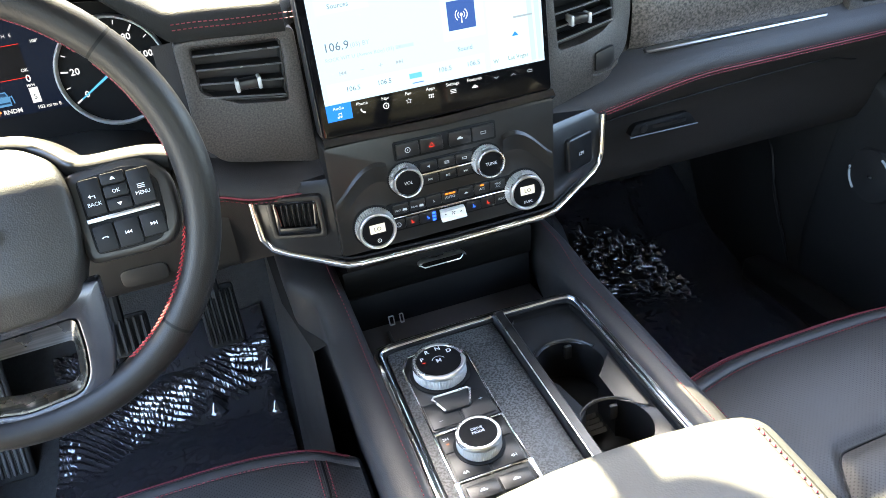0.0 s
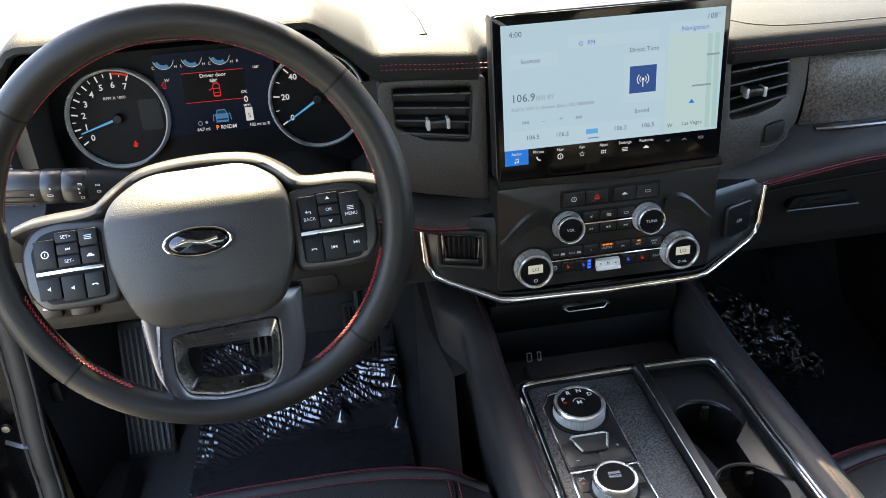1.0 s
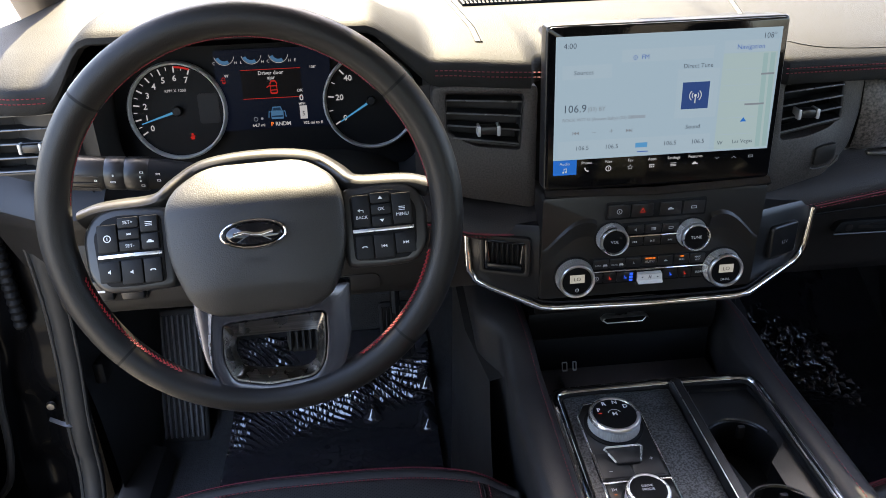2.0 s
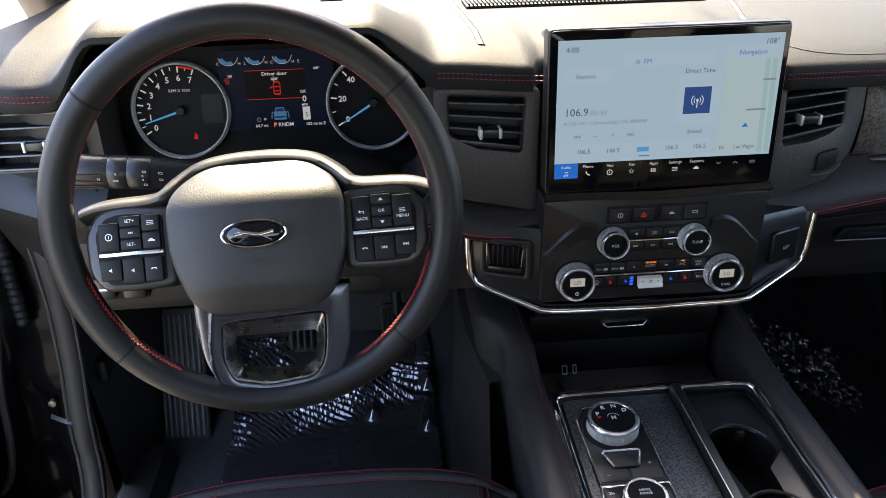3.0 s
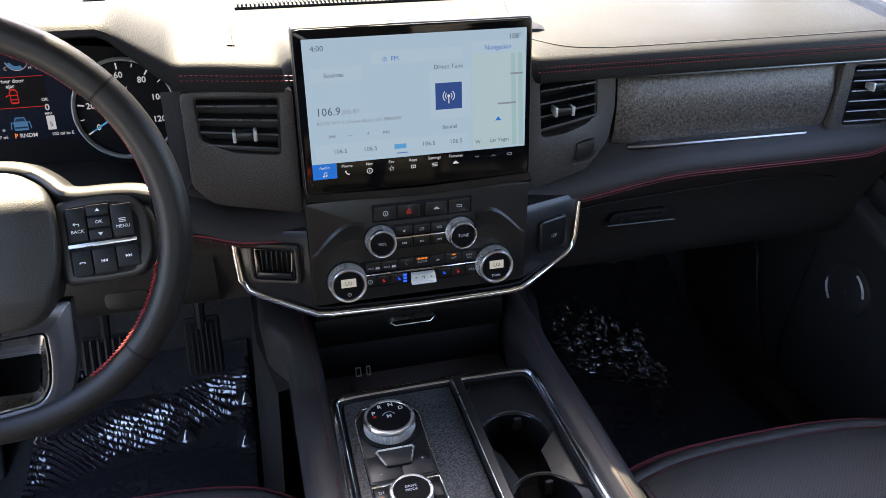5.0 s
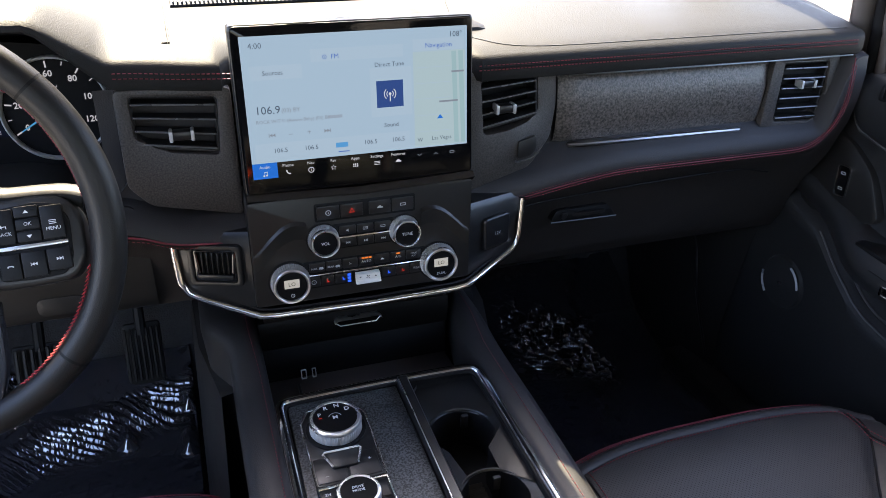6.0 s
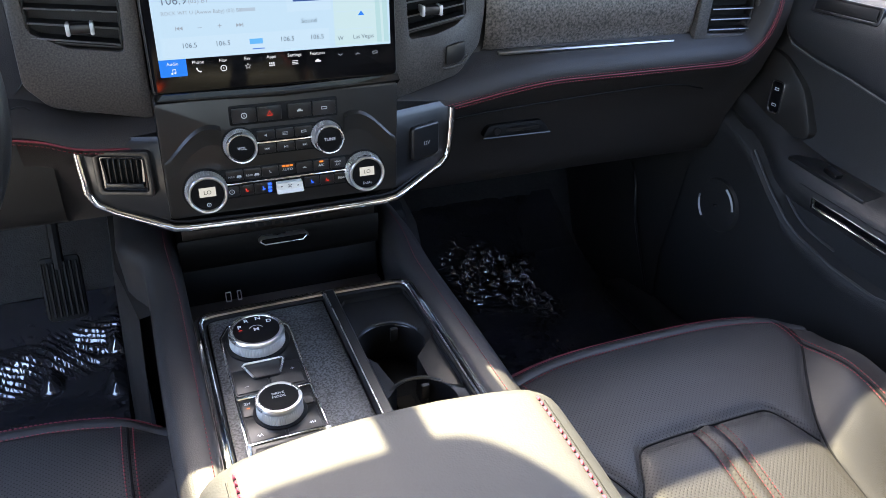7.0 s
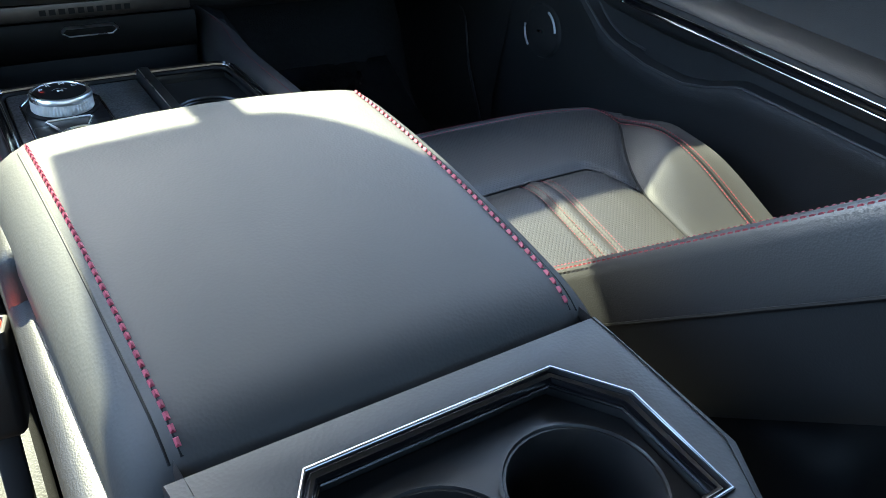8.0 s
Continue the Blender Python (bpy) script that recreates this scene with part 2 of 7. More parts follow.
def laced(path, normal, step=0.0042, width=0.0042, r=0.0006):
    """Crossed sewing thread: slanted pairs of raised strands along a path."""
    bm = bmesh.new()
    nrm = Vector(normal).normalized()
    for k, (p, d) in enumerate(along(path, step)):
        s = nrm.cross(d).normalized()
        for side in (-1, 1):
            a, b = p - d * step * 0.55 + s * side * width / 2, p + d * step * 0.55 - s * side * width / 2 * 0.2
            t = (b - a).normalized()
            w = nrm.cross(t).normalized()
            vs = [bm.verts.new(q) for q in (a + w * r, a - w * r, b - w * r, b + w * r, a + nrm * r * 1.6, b + nrm * r * 1.6)]
            for f in ((0, 4, 5, 3), (1, 2, 5, 4), (0, 1, 4), (2, 3, 5)):
                bm.faces.new([vs[i] for i in f])
    return bm


def lettering(text, m, size, align="CENTER", weight=0.0):
    """Text in the built-in font as a flat mesh in the frame m."""
    cu = bpy.data.curves.new("t", "FONT")
    cu.body, cu.size, cu.align_x, cu.align_y = text, size, align, "CENTER"
    cu.resolution_u = 2
    cu.offset = weight * size
    ob = bpy.data.objects.new("t", cu)
    me = bpy.data.meshes.new_from_object(ob)
    bm = bmesh.new()
    bm.from_mesh(me)
    bpy.data.objects.remove(ob)
    bpy.data.curves.remove(cu)
    bpy.data.meshes.remove(me)
    bm.transform(m)
    return bm


def rect(x0, y0, x1, y1):
    return [(x0, y0), (x1, y0), (x1, y1), (x0, y1)]


def move(m, x=0, y=0, z=0):
    return m @ Matrix.Translation((x, y, z))


def step_up(x, a, b):
    """0 below a, 1 above b, smooth between."""
    t = min(1.0, max(0.0, (x - a) / (b - a)))
    return t * t * (3 - 2 * t)

# ---- cabin shell ----
def wall_sheet(name, pts, mat, label, thick=0.02, direction=(0, 0, 1)):
    """A flat panel through a loop of places, with thickness."""
    bm = bmesh.new()
    face = bm.faces.new([bm.verts.new(p) for p in pts])
    ext = bmesh.ops.extrude_face_region(bm, geom=[face])
    bmesh.ops.translate(bm, verts=[v for v in ext["geom"] if isinstance(v, bmesh.types.BMVert)], vec=Vector(direction) * thick)
    return tagged(part(name, bm, mat, None, label, smooth=0), kind="structure", category=name.replace("_", " "))


def solid_profile(name, profile, x0, x1, mat, label):
    """A profile of (y, z) places drawn along x from x0 to x1."""
    bm = bmesh.new()
    a = [bm.verts.new((x0, y, z)) for y, z in profile]
    b = [bm.verts.new((x1, y, z)) for y, z in profile]
    for k in range(len(profile)):
        j = (k + 1) % len(profile)
        bm.faces.new((a[k], a[j], b[j], b[k]))
    bm.faces.new(a[::-1])
    bm.faces.new(b)
    return tagged(part(name, bm, mat, None, label, smooth=30), kind="structure", category=name.replace("_", " "))


# ground outside, one sheet to the horizon
gb = bmesh.new()
bmesh.ops.create_grid(gb, x_segments=8, y_segments=8, size=600)
bmesh.ops.translate(gb, verts=gb.verts, vec=(0, 0, -0.55))
tagged(part("ground", gb, asphalt, None, "sunlit pale concrete of a parking lot", smooth=0), kind="structure", category="ground")

# carpeted floor with toe board
solid_profile("floor", [(-2.2, 0.02), (0.42, 0.02), (0.58, 0.06), (0.80, 0.22), (0.98, 0.52), (0.98, 0.90), (1.02, 0.90), (1.02, 0.50), (0.84, 0.18),
                        (0.60, 0.02), (0.42, -0.04), (-2.2, -0.04)], -0.86, 0.86, carpet, "black carpeted cabin floor with sloping toe board")
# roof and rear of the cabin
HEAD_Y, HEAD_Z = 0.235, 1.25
roof_rows = []
for i in range(141):
    x = -0.70 + 1.40 * i / 140
    bow = 0.05 * (1 - (x / 0.70) ** 2)
    # header outline is made up, stepped to shape the sun patch on the armrest lid
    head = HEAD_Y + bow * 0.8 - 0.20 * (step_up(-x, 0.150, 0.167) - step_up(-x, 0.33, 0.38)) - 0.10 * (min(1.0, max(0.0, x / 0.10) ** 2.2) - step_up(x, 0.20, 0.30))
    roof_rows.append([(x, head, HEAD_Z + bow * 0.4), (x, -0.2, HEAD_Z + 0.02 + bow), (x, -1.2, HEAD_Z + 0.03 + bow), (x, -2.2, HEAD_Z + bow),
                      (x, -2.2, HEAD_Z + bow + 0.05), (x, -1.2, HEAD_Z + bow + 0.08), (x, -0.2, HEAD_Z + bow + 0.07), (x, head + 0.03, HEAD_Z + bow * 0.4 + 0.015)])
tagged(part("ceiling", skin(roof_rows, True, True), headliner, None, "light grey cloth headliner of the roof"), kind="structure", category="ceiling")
wall_sheet("wall_rear", [(-0.90, -2.2, 0.0), (0.90, -2.2, 0.0), (0.86, -2.2, 0.80), (-0.86, -2.2, 0.80)], plastic, "dark tailgate trim below the rear window", 0.03, (0, -1, 0))


def pillar(name, path, r, label, flat=0.6):
    return tagged(part(name, tube(path, r, 10, flat=flat), taupe, None, label), kind="structure", category="pillar")


for s, side in ((-1, "left"), (1, "right")):
    out = 0.055 if s < 0 else 0.0
    pillar("pillar_front_" + side, spline([(s * (0.86 + out), 0.72, 0.80), (s * (0.80 + out), 0.45, 1.0), (s * (0.73 + out), 0.20, 1.19), (s * (0.70 + out), 0.0, 1.27)], 5), 0.045, "taupe windscreen pillar trim")
    pillar("pillar_middle_" + side, [(s * 0.86, -0.62, 0.0), (s * 0.84, -0.65, 0.75), (s * 0.70, -0.68, 1.29)], 0.06, "taupe pillar between the doors")
    pillar("pillar_rear_" + side, [(s * 0.86, -1.75, 0.0), (s * 0.84, -1.78, 0.75), (s * 0.70, -1.85, 1.29)], 0.06, "taupe pillar behind the rear door")
    pillar("roof_rail_" + side, [(s * 0.70, HEAD_Y - 0.15, 1.275), (s * 0.70, -0.9, 1.30), (s * 0.70, -2.2, 1.27)], 0.05, "taupe roof rail trim above the doors")
wall_sheet("wall_side_right", [(0.87, -2.2, 0.0), (0.87, -0.66, 0.0), (0.85, -0.66, 0.80), (0.85, -2.2, 0.80)], plastic, "dark rear door trim, closed", 0.04, (1, 0, 0))
wall_sheet("wall_front_right", [(0.86, 0.40, 0.0), (0.86, 1.04, 0.0), (0.86, 1.04, 0.86), (0.86, 0.40, 0.86)], dark, "dark body side ahead of the passenger door", 0.04, (1, 0, 0))
wall_sheet("wall_front_left", [(-0.86, 0.33, 0.0), (-0.86, 1.04, 0.0), (-0.86, 1.04, 0.80), (-0.86, 0.33, 0.80)], dark, "dark body side ahead of the driver door", 0.04, (-1, 0, 0))
wall_sheet("wall_side_left", [(-0.87, -2.2, 0.0), (-0.87, -0.66, 0.0), (-0.85, -0.66, 0.80), (-0.85, -2.2, 0.80)], plastic, "dark rear door trim, ajar", 0.04, (-1, 0, 0))

# windscreen
def glass_of(name, tint, gloss_share=None):
    """Thin glass: a clear pass with a mirror gloss on top."""
    glass = bpy.data.materials.new(name)
    glass.use_nodes = True
    gn, gl = glass.node_tree.nodes, glass.node_tree.links
    gn.remove(gn["Principled BSDF"])
    tr, gs, fr, mx = gn.new("ShaderNodeBsdfTransparent"), gn.new("ShaderNodeBsdfGlossy"), gn.new("ShaderNodeFresnel"), gn.new("ShaderNodeMixShader")
    tr.inputs[0].default_value = (*tint, 1)
    gs.inputs["Roughness"].default_value = 0.02
    fr.inputs[0].default_value = 1.45
    if gloss_share is None:
        gl.new(fr.outputs[0], mx.inputs[0])
    else:
        mx.inputs[0].default_value = gloss_share
    gl.new(tr.outputs[0], mx.inputs[1])
    gl.new(gs.outputs[0], mx.inputs[2])
    gl.new(mx.outputs[0], gn["Material Output"].inputs[0])
    return glass


glass = glass_of("clear_glass", (0.90, 0.94, 0.92))
side_glass = glass_of("lightly_tinted_glass", (0.84, 0.85, 0.83), 0.05)
tinted = glass_of("tinted_glass", (0.21, 0.20, 0.185))
back_glass = glass_of("back_window_glass", (0.50, 0.465, 0.42))
ws_rows = []
for i in range(15):
    u = i / 14 * 2 - 1
    bow = 1 - u * u
    ws_rows.append([Vector((u * (0.83 - 0.13 * k / 6), 0.86 + 0.14 * bow + (HEAD_Y + 0.04 * bow - 0.86 - 0.14 * bow) * k / 6, 0.86 + (HEAD_Z + 0.02 * bow - 0.86) * k / 6 + 0.03 * math.sin(math.pi * k / 6))) for k in range(7)])
wsb = tagged(part("window_front", skin(ws_rows), glass, None, "raked clear windscreen glass"), kind="structure", category="windscreen")
wsb.visible_shadow = False
sideb = bmesh.new()
sideb.faces.new([sideb.verts.new(p) for p in ((0.86, 0.60, 0.740), (0.86, -0.60, 0.740), (0.74, -0.62, 1.22), (0.755, 0.10, 1.22))])
tagged(part("window_right", sideb, side_glass, None, "tinted passenger door window glass", smooth=0), kind="structure", category="window")
for name, pts in (("window_rear_right", ((0.85, -0.66, 0.80), (0.85, -2.2, 0.80), (0.72, -2.2, 1.28), (0.72, -0.68, 1.28))),
                  ("window_rear_left", ((-0.85, -2.2, 0.80), (-0.85, -0.66, 0.80), (-0.72, -0.68, 1.28), (-0.72, -2.2, 1.28))),
                  ("window_back", ((-0.86, -2.2, 0.80), (0.86, -2.2, 0.80), (0.74, -2.2, 1.28), (-0.74, -2.2, 1.28)))):
    tb = bmesh.new()
    tb.faces.new([tb.verts.new(p) for p in pts])
    tagged(part(name, tb, back_glass if name == "window_back" else tinted, None, "dark tinted rear window glass", smooth=0), kind="structure", category="window")

# unseen mirror and arm under the windscreen header, placed to shade the lid
mirror = thing("rear_view_mirror", "black interior mirror on an arm at the windscreen", "mirror", (0, 0.37, 1.09))
part("mirror_shell", rbox((0.25, 0.035, 0.07), r=0.016, seg=4, m=pose(0.0, 0.40, 1.08, -12)), plastic, mirror)
part("mirror_glass", rbox((0.235, 0.004, 0.058), r=0.0019, m=pose(0.0, 0.381, 1.077, -12)), chrome, mirror, "silvered mirror glass")
part("mount_arm", tube([(-0.017, 0.40, 1.09), (-0.017, 0.36, 1.16), (-0.017, 0.27, 1.255), (-0.017, 0.22, 1.27)], 0.021, 10, flat=0.6), plastic, mirror)

# ---- dashboard ----
DASH = thing("dashboard", "black dashboard with soft pad top, red stitching and dark panels", "dashboard", (0, 0.5, 0.5))


def hood_at(x):
    return step_up(x, -0.705, -0.64) * (1 - min(1.0, max(0.0, (x + 0.335) / 0.068)))


rows = []
for i in range(173):
    x = -0.86 + 1.72 * i / 172
    hood = hood_at(x)
    mid = step_up(x, -0.150, -0.135) * (1 - step_up(x, 0.15, 0.165))
    ey = 0.096 + 0.004 * step_up(x, 0.12, 0.2) + 0.05 * max(0, -0.74 - x) / 0.12 + min(0.14, 2.4 * max(0.0, x - 0.788))
    ez = 0.833 - 0.008 * step_up(x, -0.26, -0.14) - 0.013 * step_up(x, 0.12, 0.17) - 0.008 * (1 - step_up(x, -0.72, -0.68))
    ey = ey * (1 - hood) + 0.082 * hood
    ez = ez * (1 - hood) + 0.8836 * hood
    ey = ey * (1 - mid) + 0.135 * mid
    back = 0.86 + 0.14 * (1 - (x / 0.86) ** 2)
    lip = 1 - 0.62 * hood
    row = [(x, ey + 0.020, ez - 0.033 * lip), (x, ey + 0.003, ez - 0.029 * lip), (x, ey, ez - 0.023 * lip), (x, ey + 0.0005, ez - 0.006 * lip), (x, ey + 0.0030, ez - 0.0005), (x, ey + 0.010, ez + 0.0035)]
    row += [(x, ey + 0.05, ez + 0.013 - 0.004 * hood), (x, ey + 0.11, ez + 0.020 - 0.009 * hood), (x, 0.36, 0.848 + 0.014 * hood), (x, 0.48, 0.846 + 0.004 * hood), (x, 0.66, 0.848), (x, back, 0.855), (x, back + 0.02, 0.80)]
    rows.append(row)
part("upper_pad", skin(rows), pad, DASH, "grained black vinyl pad, glaring in the sun")
PAD_ROWS = rows


def pad_z(x, y):
    """Height of the pad's top at a place of the plan."""
    row = PAD_ROWS[min(172, max(0, round((x + 0.86) / 0.01)))][5:-1]
    for a, b in zip(row, row[1:]):
        if a[1] <= y <= b[1]:
            return a[2] + (b[2] - a[2]) * (y - a[1]) / (b[1] - a[1])
    return row[-1][2]


pad_joint = material("grey_pad_joint", (0.055, 0.053, 0.050), 0.7, vary=0.1)
for x0, y0, lean in ((-0.2055, 0.150, -0.006), (0.1665, 0.205, 0.105)):
    line = [(x0 + lean * f, y0 + 0.45 * f) for f in [k / 40 for k in range(41)]]
    part("pad_joint", skin([[(x + w, y, pad_z(x, y) + dz) for w, dz in ((-0.0042, -0.001), (-0.0034, 0.0012), (0.0026, 0.0012), (0.0034, -0.001))] for x, y in line]), pad_joint, DASH, "grey joint strip in the pad", smooth=60)
    part("pad_joint_gap", tube([(x + 0.0046, y, pad_z(x, y) + 0.0004) for x, y in line], 0.0010, 6), dark, DASH, "dark joint line in the pad")
part("defroster_grille", rbox((0.37, 0.070, 0.006), (-0.01, 0.428, 0.849), 0.002), dark, DASH, "dark defroster slot")
for k in range(60):
    part("grille_bar", rbox((0.0030, 0.066, 0.004), (-0.19 + 0.0061 * k, 0.428, 0.8535), 0.0010, seg=1), plastic, DASH)
lid_line = [Vector((x, 0.121 + 0.045 * math.exp(-(x - 0.178) / 0.030), 0)) for x in [0.178 + 0.012 * k for k in range(50)]]
part("airbag_lid_line", tube([(p.x, p.y, pad_z(p.x, p.y) + 0.0003) for p in lid_line], 0.0007, 6), pad_joint, DASH, "faint joint of the passenger airbag lid")
part("sensor_dome", lathe([(0, 0.012), (0.012, 0.010), (0.018, 0.0), (0.018, -0.01)], frame_of((-0.40, 0.50, 0.852), (1, 0, 0), (0, 1, 0)), 16), dark, DASH)

# red sewing on the pad's front edge
part("front_seam", tube([(x, 0.0996, 0.8007) for x in [0.168 + 0.0155 * k for k in range(40)]], 0.0010, 6), dark, DASH, "dark seam between the rows of thread")
for dz in (-0.0092, -0.0150):
    low = dz < -0.01
    part("stitching", stitches([(x, 0.0996 if low else 0.0999, 0.8125 + dz) for x in [0.168 + 0.0155 * k for k in range(40)]], (0, -1, 0.3), 0.0052, (0.0036, 0.0013, 0.0009)), fine_red, DASH, "red thread")
    part("stitching", stitches(spline([(-0.262, 0.0957, 0.833 + dz), (-0.240, 0.0957, 0.832 + dz), (-0.200, 0.0957, 0.8285 + dz), (-0.140, 0.0957, 0.825 + dz)], 6), (0, -1, 0.3)), fine_red, DASH, "red thread")
    part("stitching", stitches([(-0.85 + 0.015 * k, 0.0955 + 0.05 * max(0, 0.11 - 0.015 * k) / 0.12, 0.825 + dz) for k in range(11)], (0, -1, 0.3)), red, DASH, "red thread")

# passenger face: recess, padded ledge sweeping up at the door, lower face
def ledge_z(x):
    return 0.606 + 0.032 * step_up(x, 0.13, 0.42)


rows = []
for i in range(67):
    x = 0.148 + 0.652 * i / 66
    led = ledge_z(x)
    up = step_up(x, 0.735, 0.793) * 0.15
    pull = 0.018 * step_up(x, 0.74, 0.80)
    rows.append([(x, 0.128, 0.790), (x, 0.149, 0.786), (x, 0.151 - pull, max(0.72, led + 0.06 + up * 0.5)), (x, 0.143 - pull, min(0.787, led + 0.052 + up)), (x, 0.128, min(0.785, led + 0.040 + up)), (x, 0.110, min(0.782, led + 0.030 + up)), (x, 0.100, min(0.778, led + 0.018 + up * 0.9)),
                 (x, 0.097, led + 0.007 + up * 0.7), (x, 0.100, led - 0.002 + up * 0.5), (x, 0.108, led - 0.010 + up * 0.3), (x, 0.135, led - 0.028), (x, 0.172, 0.553), (x, 0.193, 0.515),
                 (x, 0.207, 0.475), (x, 0.225, 0.445), (x, 0.265, 0.425), (x, 0.40, 0.42), (x, 0.74, 0.46)])
part("passenger_face", skin(rows), soft, DASH, "soft black passenger dash face with a padded ledge")
edge = [(0.172, 0.0985, ledge_z(0.172) + 0.001)] + [(x, 0.0985, ledge_z(x) + 0.001) for x in [0.20 + 0.03 * k for k in range(17)]] + [(0.71, 0.0980, 0.641), (0.735, 0.0968, 0.651), (0.759, 0.0955, 0.675), (0.771, 0.0948, 0.706), (0.773, 0.0945, 0.74), (0.770, 0.0945, 0.778)]
edge = spline(edge, 4)
part("ledge_piping", tube([p + Vector((0, -0.0002, 0)) for p in edge], 0.0009, 6), dimred, DASH, "dark red piping")
for dz in (0.0038, -0.0036):
    part("stitching", stitches([p + Vector((-dz * (q - p).normalized().z, -0.0004 - abs(dz) * 0.05, dz * (q - p).normalized().x)) for p, q in zip(edge, edge[1:])], (0, -1, 0), 0.005, (0.0036, 0.0012, 0.0009)), fine_red, DASH, "red thread")

# suede panels round the inner vents
def xz(y):
    """Frame of a wall at that y, facing the rear: x right, y up."""
    return frame_of((0, y, 0), (1, 0, 0), (0, 0, 1))


def vent_panel(outer, inner, y, name, depth=0.035):
    o, i = rounded(outer, 0.008, 5), rounded(inner, 0.006, 5)
    pb = ring_plate(o, i, xz(y), depth, 0.0025)
    for v in pb.verts:
        v.co.y += 0.022 * max(0.0, (v.co.x - 0.215) / 0.075) ** 1.6 if 0.2 < v.co.x < 0.4 else 0.0
    part(name, pb, suede, DASH, "dark microfibre panel round an air vent")


vent_panel([(-0.268, 0.804), (-0.141, 0.800), (-0.141, 0.640), (-0.246, 0.664), (-0.269, 0.690)], [(-0.253, 0.796), (-0.157, 0.790), (-0.161, 0.720), (-0.216, 0.728), (-0.252, 0.747)], 0.100, "driver_vent_panel")
vent_panel([(0.150, 0.794), (0.289, 0.792), (0.293, 0.735), (0.285, 0.692), (0.250, 0.657), (0.150, 0.630)], [(0.172, 0.782), (0.254, 0.788), (0.259, 0.734), (0.243, 0.722), (0.212, 0.713), (0.178, 0.709)], 0.106, "passenger_vent_panel")
vent_panel([(0.648, 0.784), (0.768, 0.782), (0.776, 0.690), (0.748, 0.663), (0.640, 0.664)], [(0.667, 0.772), (0.750, 0.770), (0.756, 0.696), (0.737, 0.677), (0.664, 0.681)], 0.121, "outer_vent_panel", 0.02)
part("blank_switch", plate(rounded([(0.2285, 0.6715), (0.2480, 0.6750), (0.2550, 0.6830), (0.2550, 0.7020), (0.2285, 0.6960)], 0.003), xz(0.1050), 0.006, 0.001), satin, DASH)
part("blank_switch_lip", tube([(0.2240, 0.1045, 0.6690), (0.2270, 0.1035, 0.6678), (0.2490, 0.1035, 0.6715), (0.2575, 0.1035, 0.6800), (0.2585, 0.1045, 0.6850)], 0.0016, 6), suede, DASH)
# driver ledge
rows = []
for i in range(13):
    x = -0.290 + 0.150 * i / 12
    led = 0.645 - 0.026 * step_up(x, -0.29, -0.20)
    rows.append([(x, 0.125, 0.80), (x, 0.125, 0.70), (x, 0.115, led + 0.030), (x, 0.092, led + 0.020), (x, 0.078, led + 0.008), (x, 0.076, led - 0.002), (x, 0.083, led - 0.012), (x, 0.105, led - 0.020), (x, 0.13, led - 0.06), (x, 0.16, 0.50)])
part("driver_ledge", skin(rows), soft, DASH, "padded ledge with dark red piping")
lp = spline([(-0.288, 0.0755, 0.640), (-0.26, 0.0755, 0.634), (-0.22, 0.0755, 0.621), (-0.142, 0.0755, 0.614)], 6)
part("ledge_piping", tube(lp, 0.0013, 8), dimred, DASH, "dark red piping")
part("stitching", stitches([p + Vector((0, 0.0022, -0.0055)) for p in lp], (0, -1, -0.3)), fine_red, DASH, "red thread")

# outer driver face and knee panel
rows = []
for i in range(11):
    x = -0.86 + 0.19 * i / 10
    pull = 0.08 * max(0, -0.74 - x) / 0.12
    rows.append([(x, 0.112 + pull, 0.80), (x, 0.130 + pull, 0.795), (x, 0.130 + pull, 0.70), (x, 0.100 + pull, 0.682), (x, 0.090 + pull, 0.668), (x, 0.095 + pull, 0.652), (x, 0.12 + pull, 0.63), (x, 0.15 + pull, 0.58), (x, 0.2 + pull, 0.50)])
part("driver_outer_face", skin(rows), knee, DASH)
rows = []
for i in range(13):
    x = -0.765 + 0.505 * i / 12
    rows.append([(x, 0.20, 0.668), (x, 0.15, 0.66), (x, 0.128, 0.635), (x, 0.126, 0.58), (x, 0.132, 0.53), (x, 0.140, 0.512), (x, 0.160, 0.500), (x, 0.22, 0.49), (x, 0.62, 0.48)])
part("knee_panel", skin(rows), knee, DASH, "dark grey plastic knee panel below the wheel")
KNEE = xz(0.1255)
part("switch_pocket", plate(rounded(rect(-0.725, 0.535, -0.650, 0.575), 0.006), KNEE, 0.004, 0.001), dark, DASH)
for cx, tw in ((-0.706, 0.03), (-0.667, 0.03)):
    part("dimmer_switch", rbox((tw, 0.012, 0.030), (cx, 0.123, 0.555), 0.003), satin, DASH)
    part("switch_mark", plate(rect(cx - 0.006, 0.5535, cx + 0.006, 0.5565), xz(0.1162), 0.0005, 0), white_ink, DASH)
part("fuse_flap", plate(rounded(rect(-0.40, 0.523, -0.345, 0.547), 0.010), xz(0.1285), 0.003, 0.001), knee, DASH)

# instrument hood lining and cluster wall
hood_plastic = material("matt_hood_lining", (0.017, 0.0155, 0.0155), 0.6, grain=0.0001, grain_size=0.001, vary=0.12)
rows = []
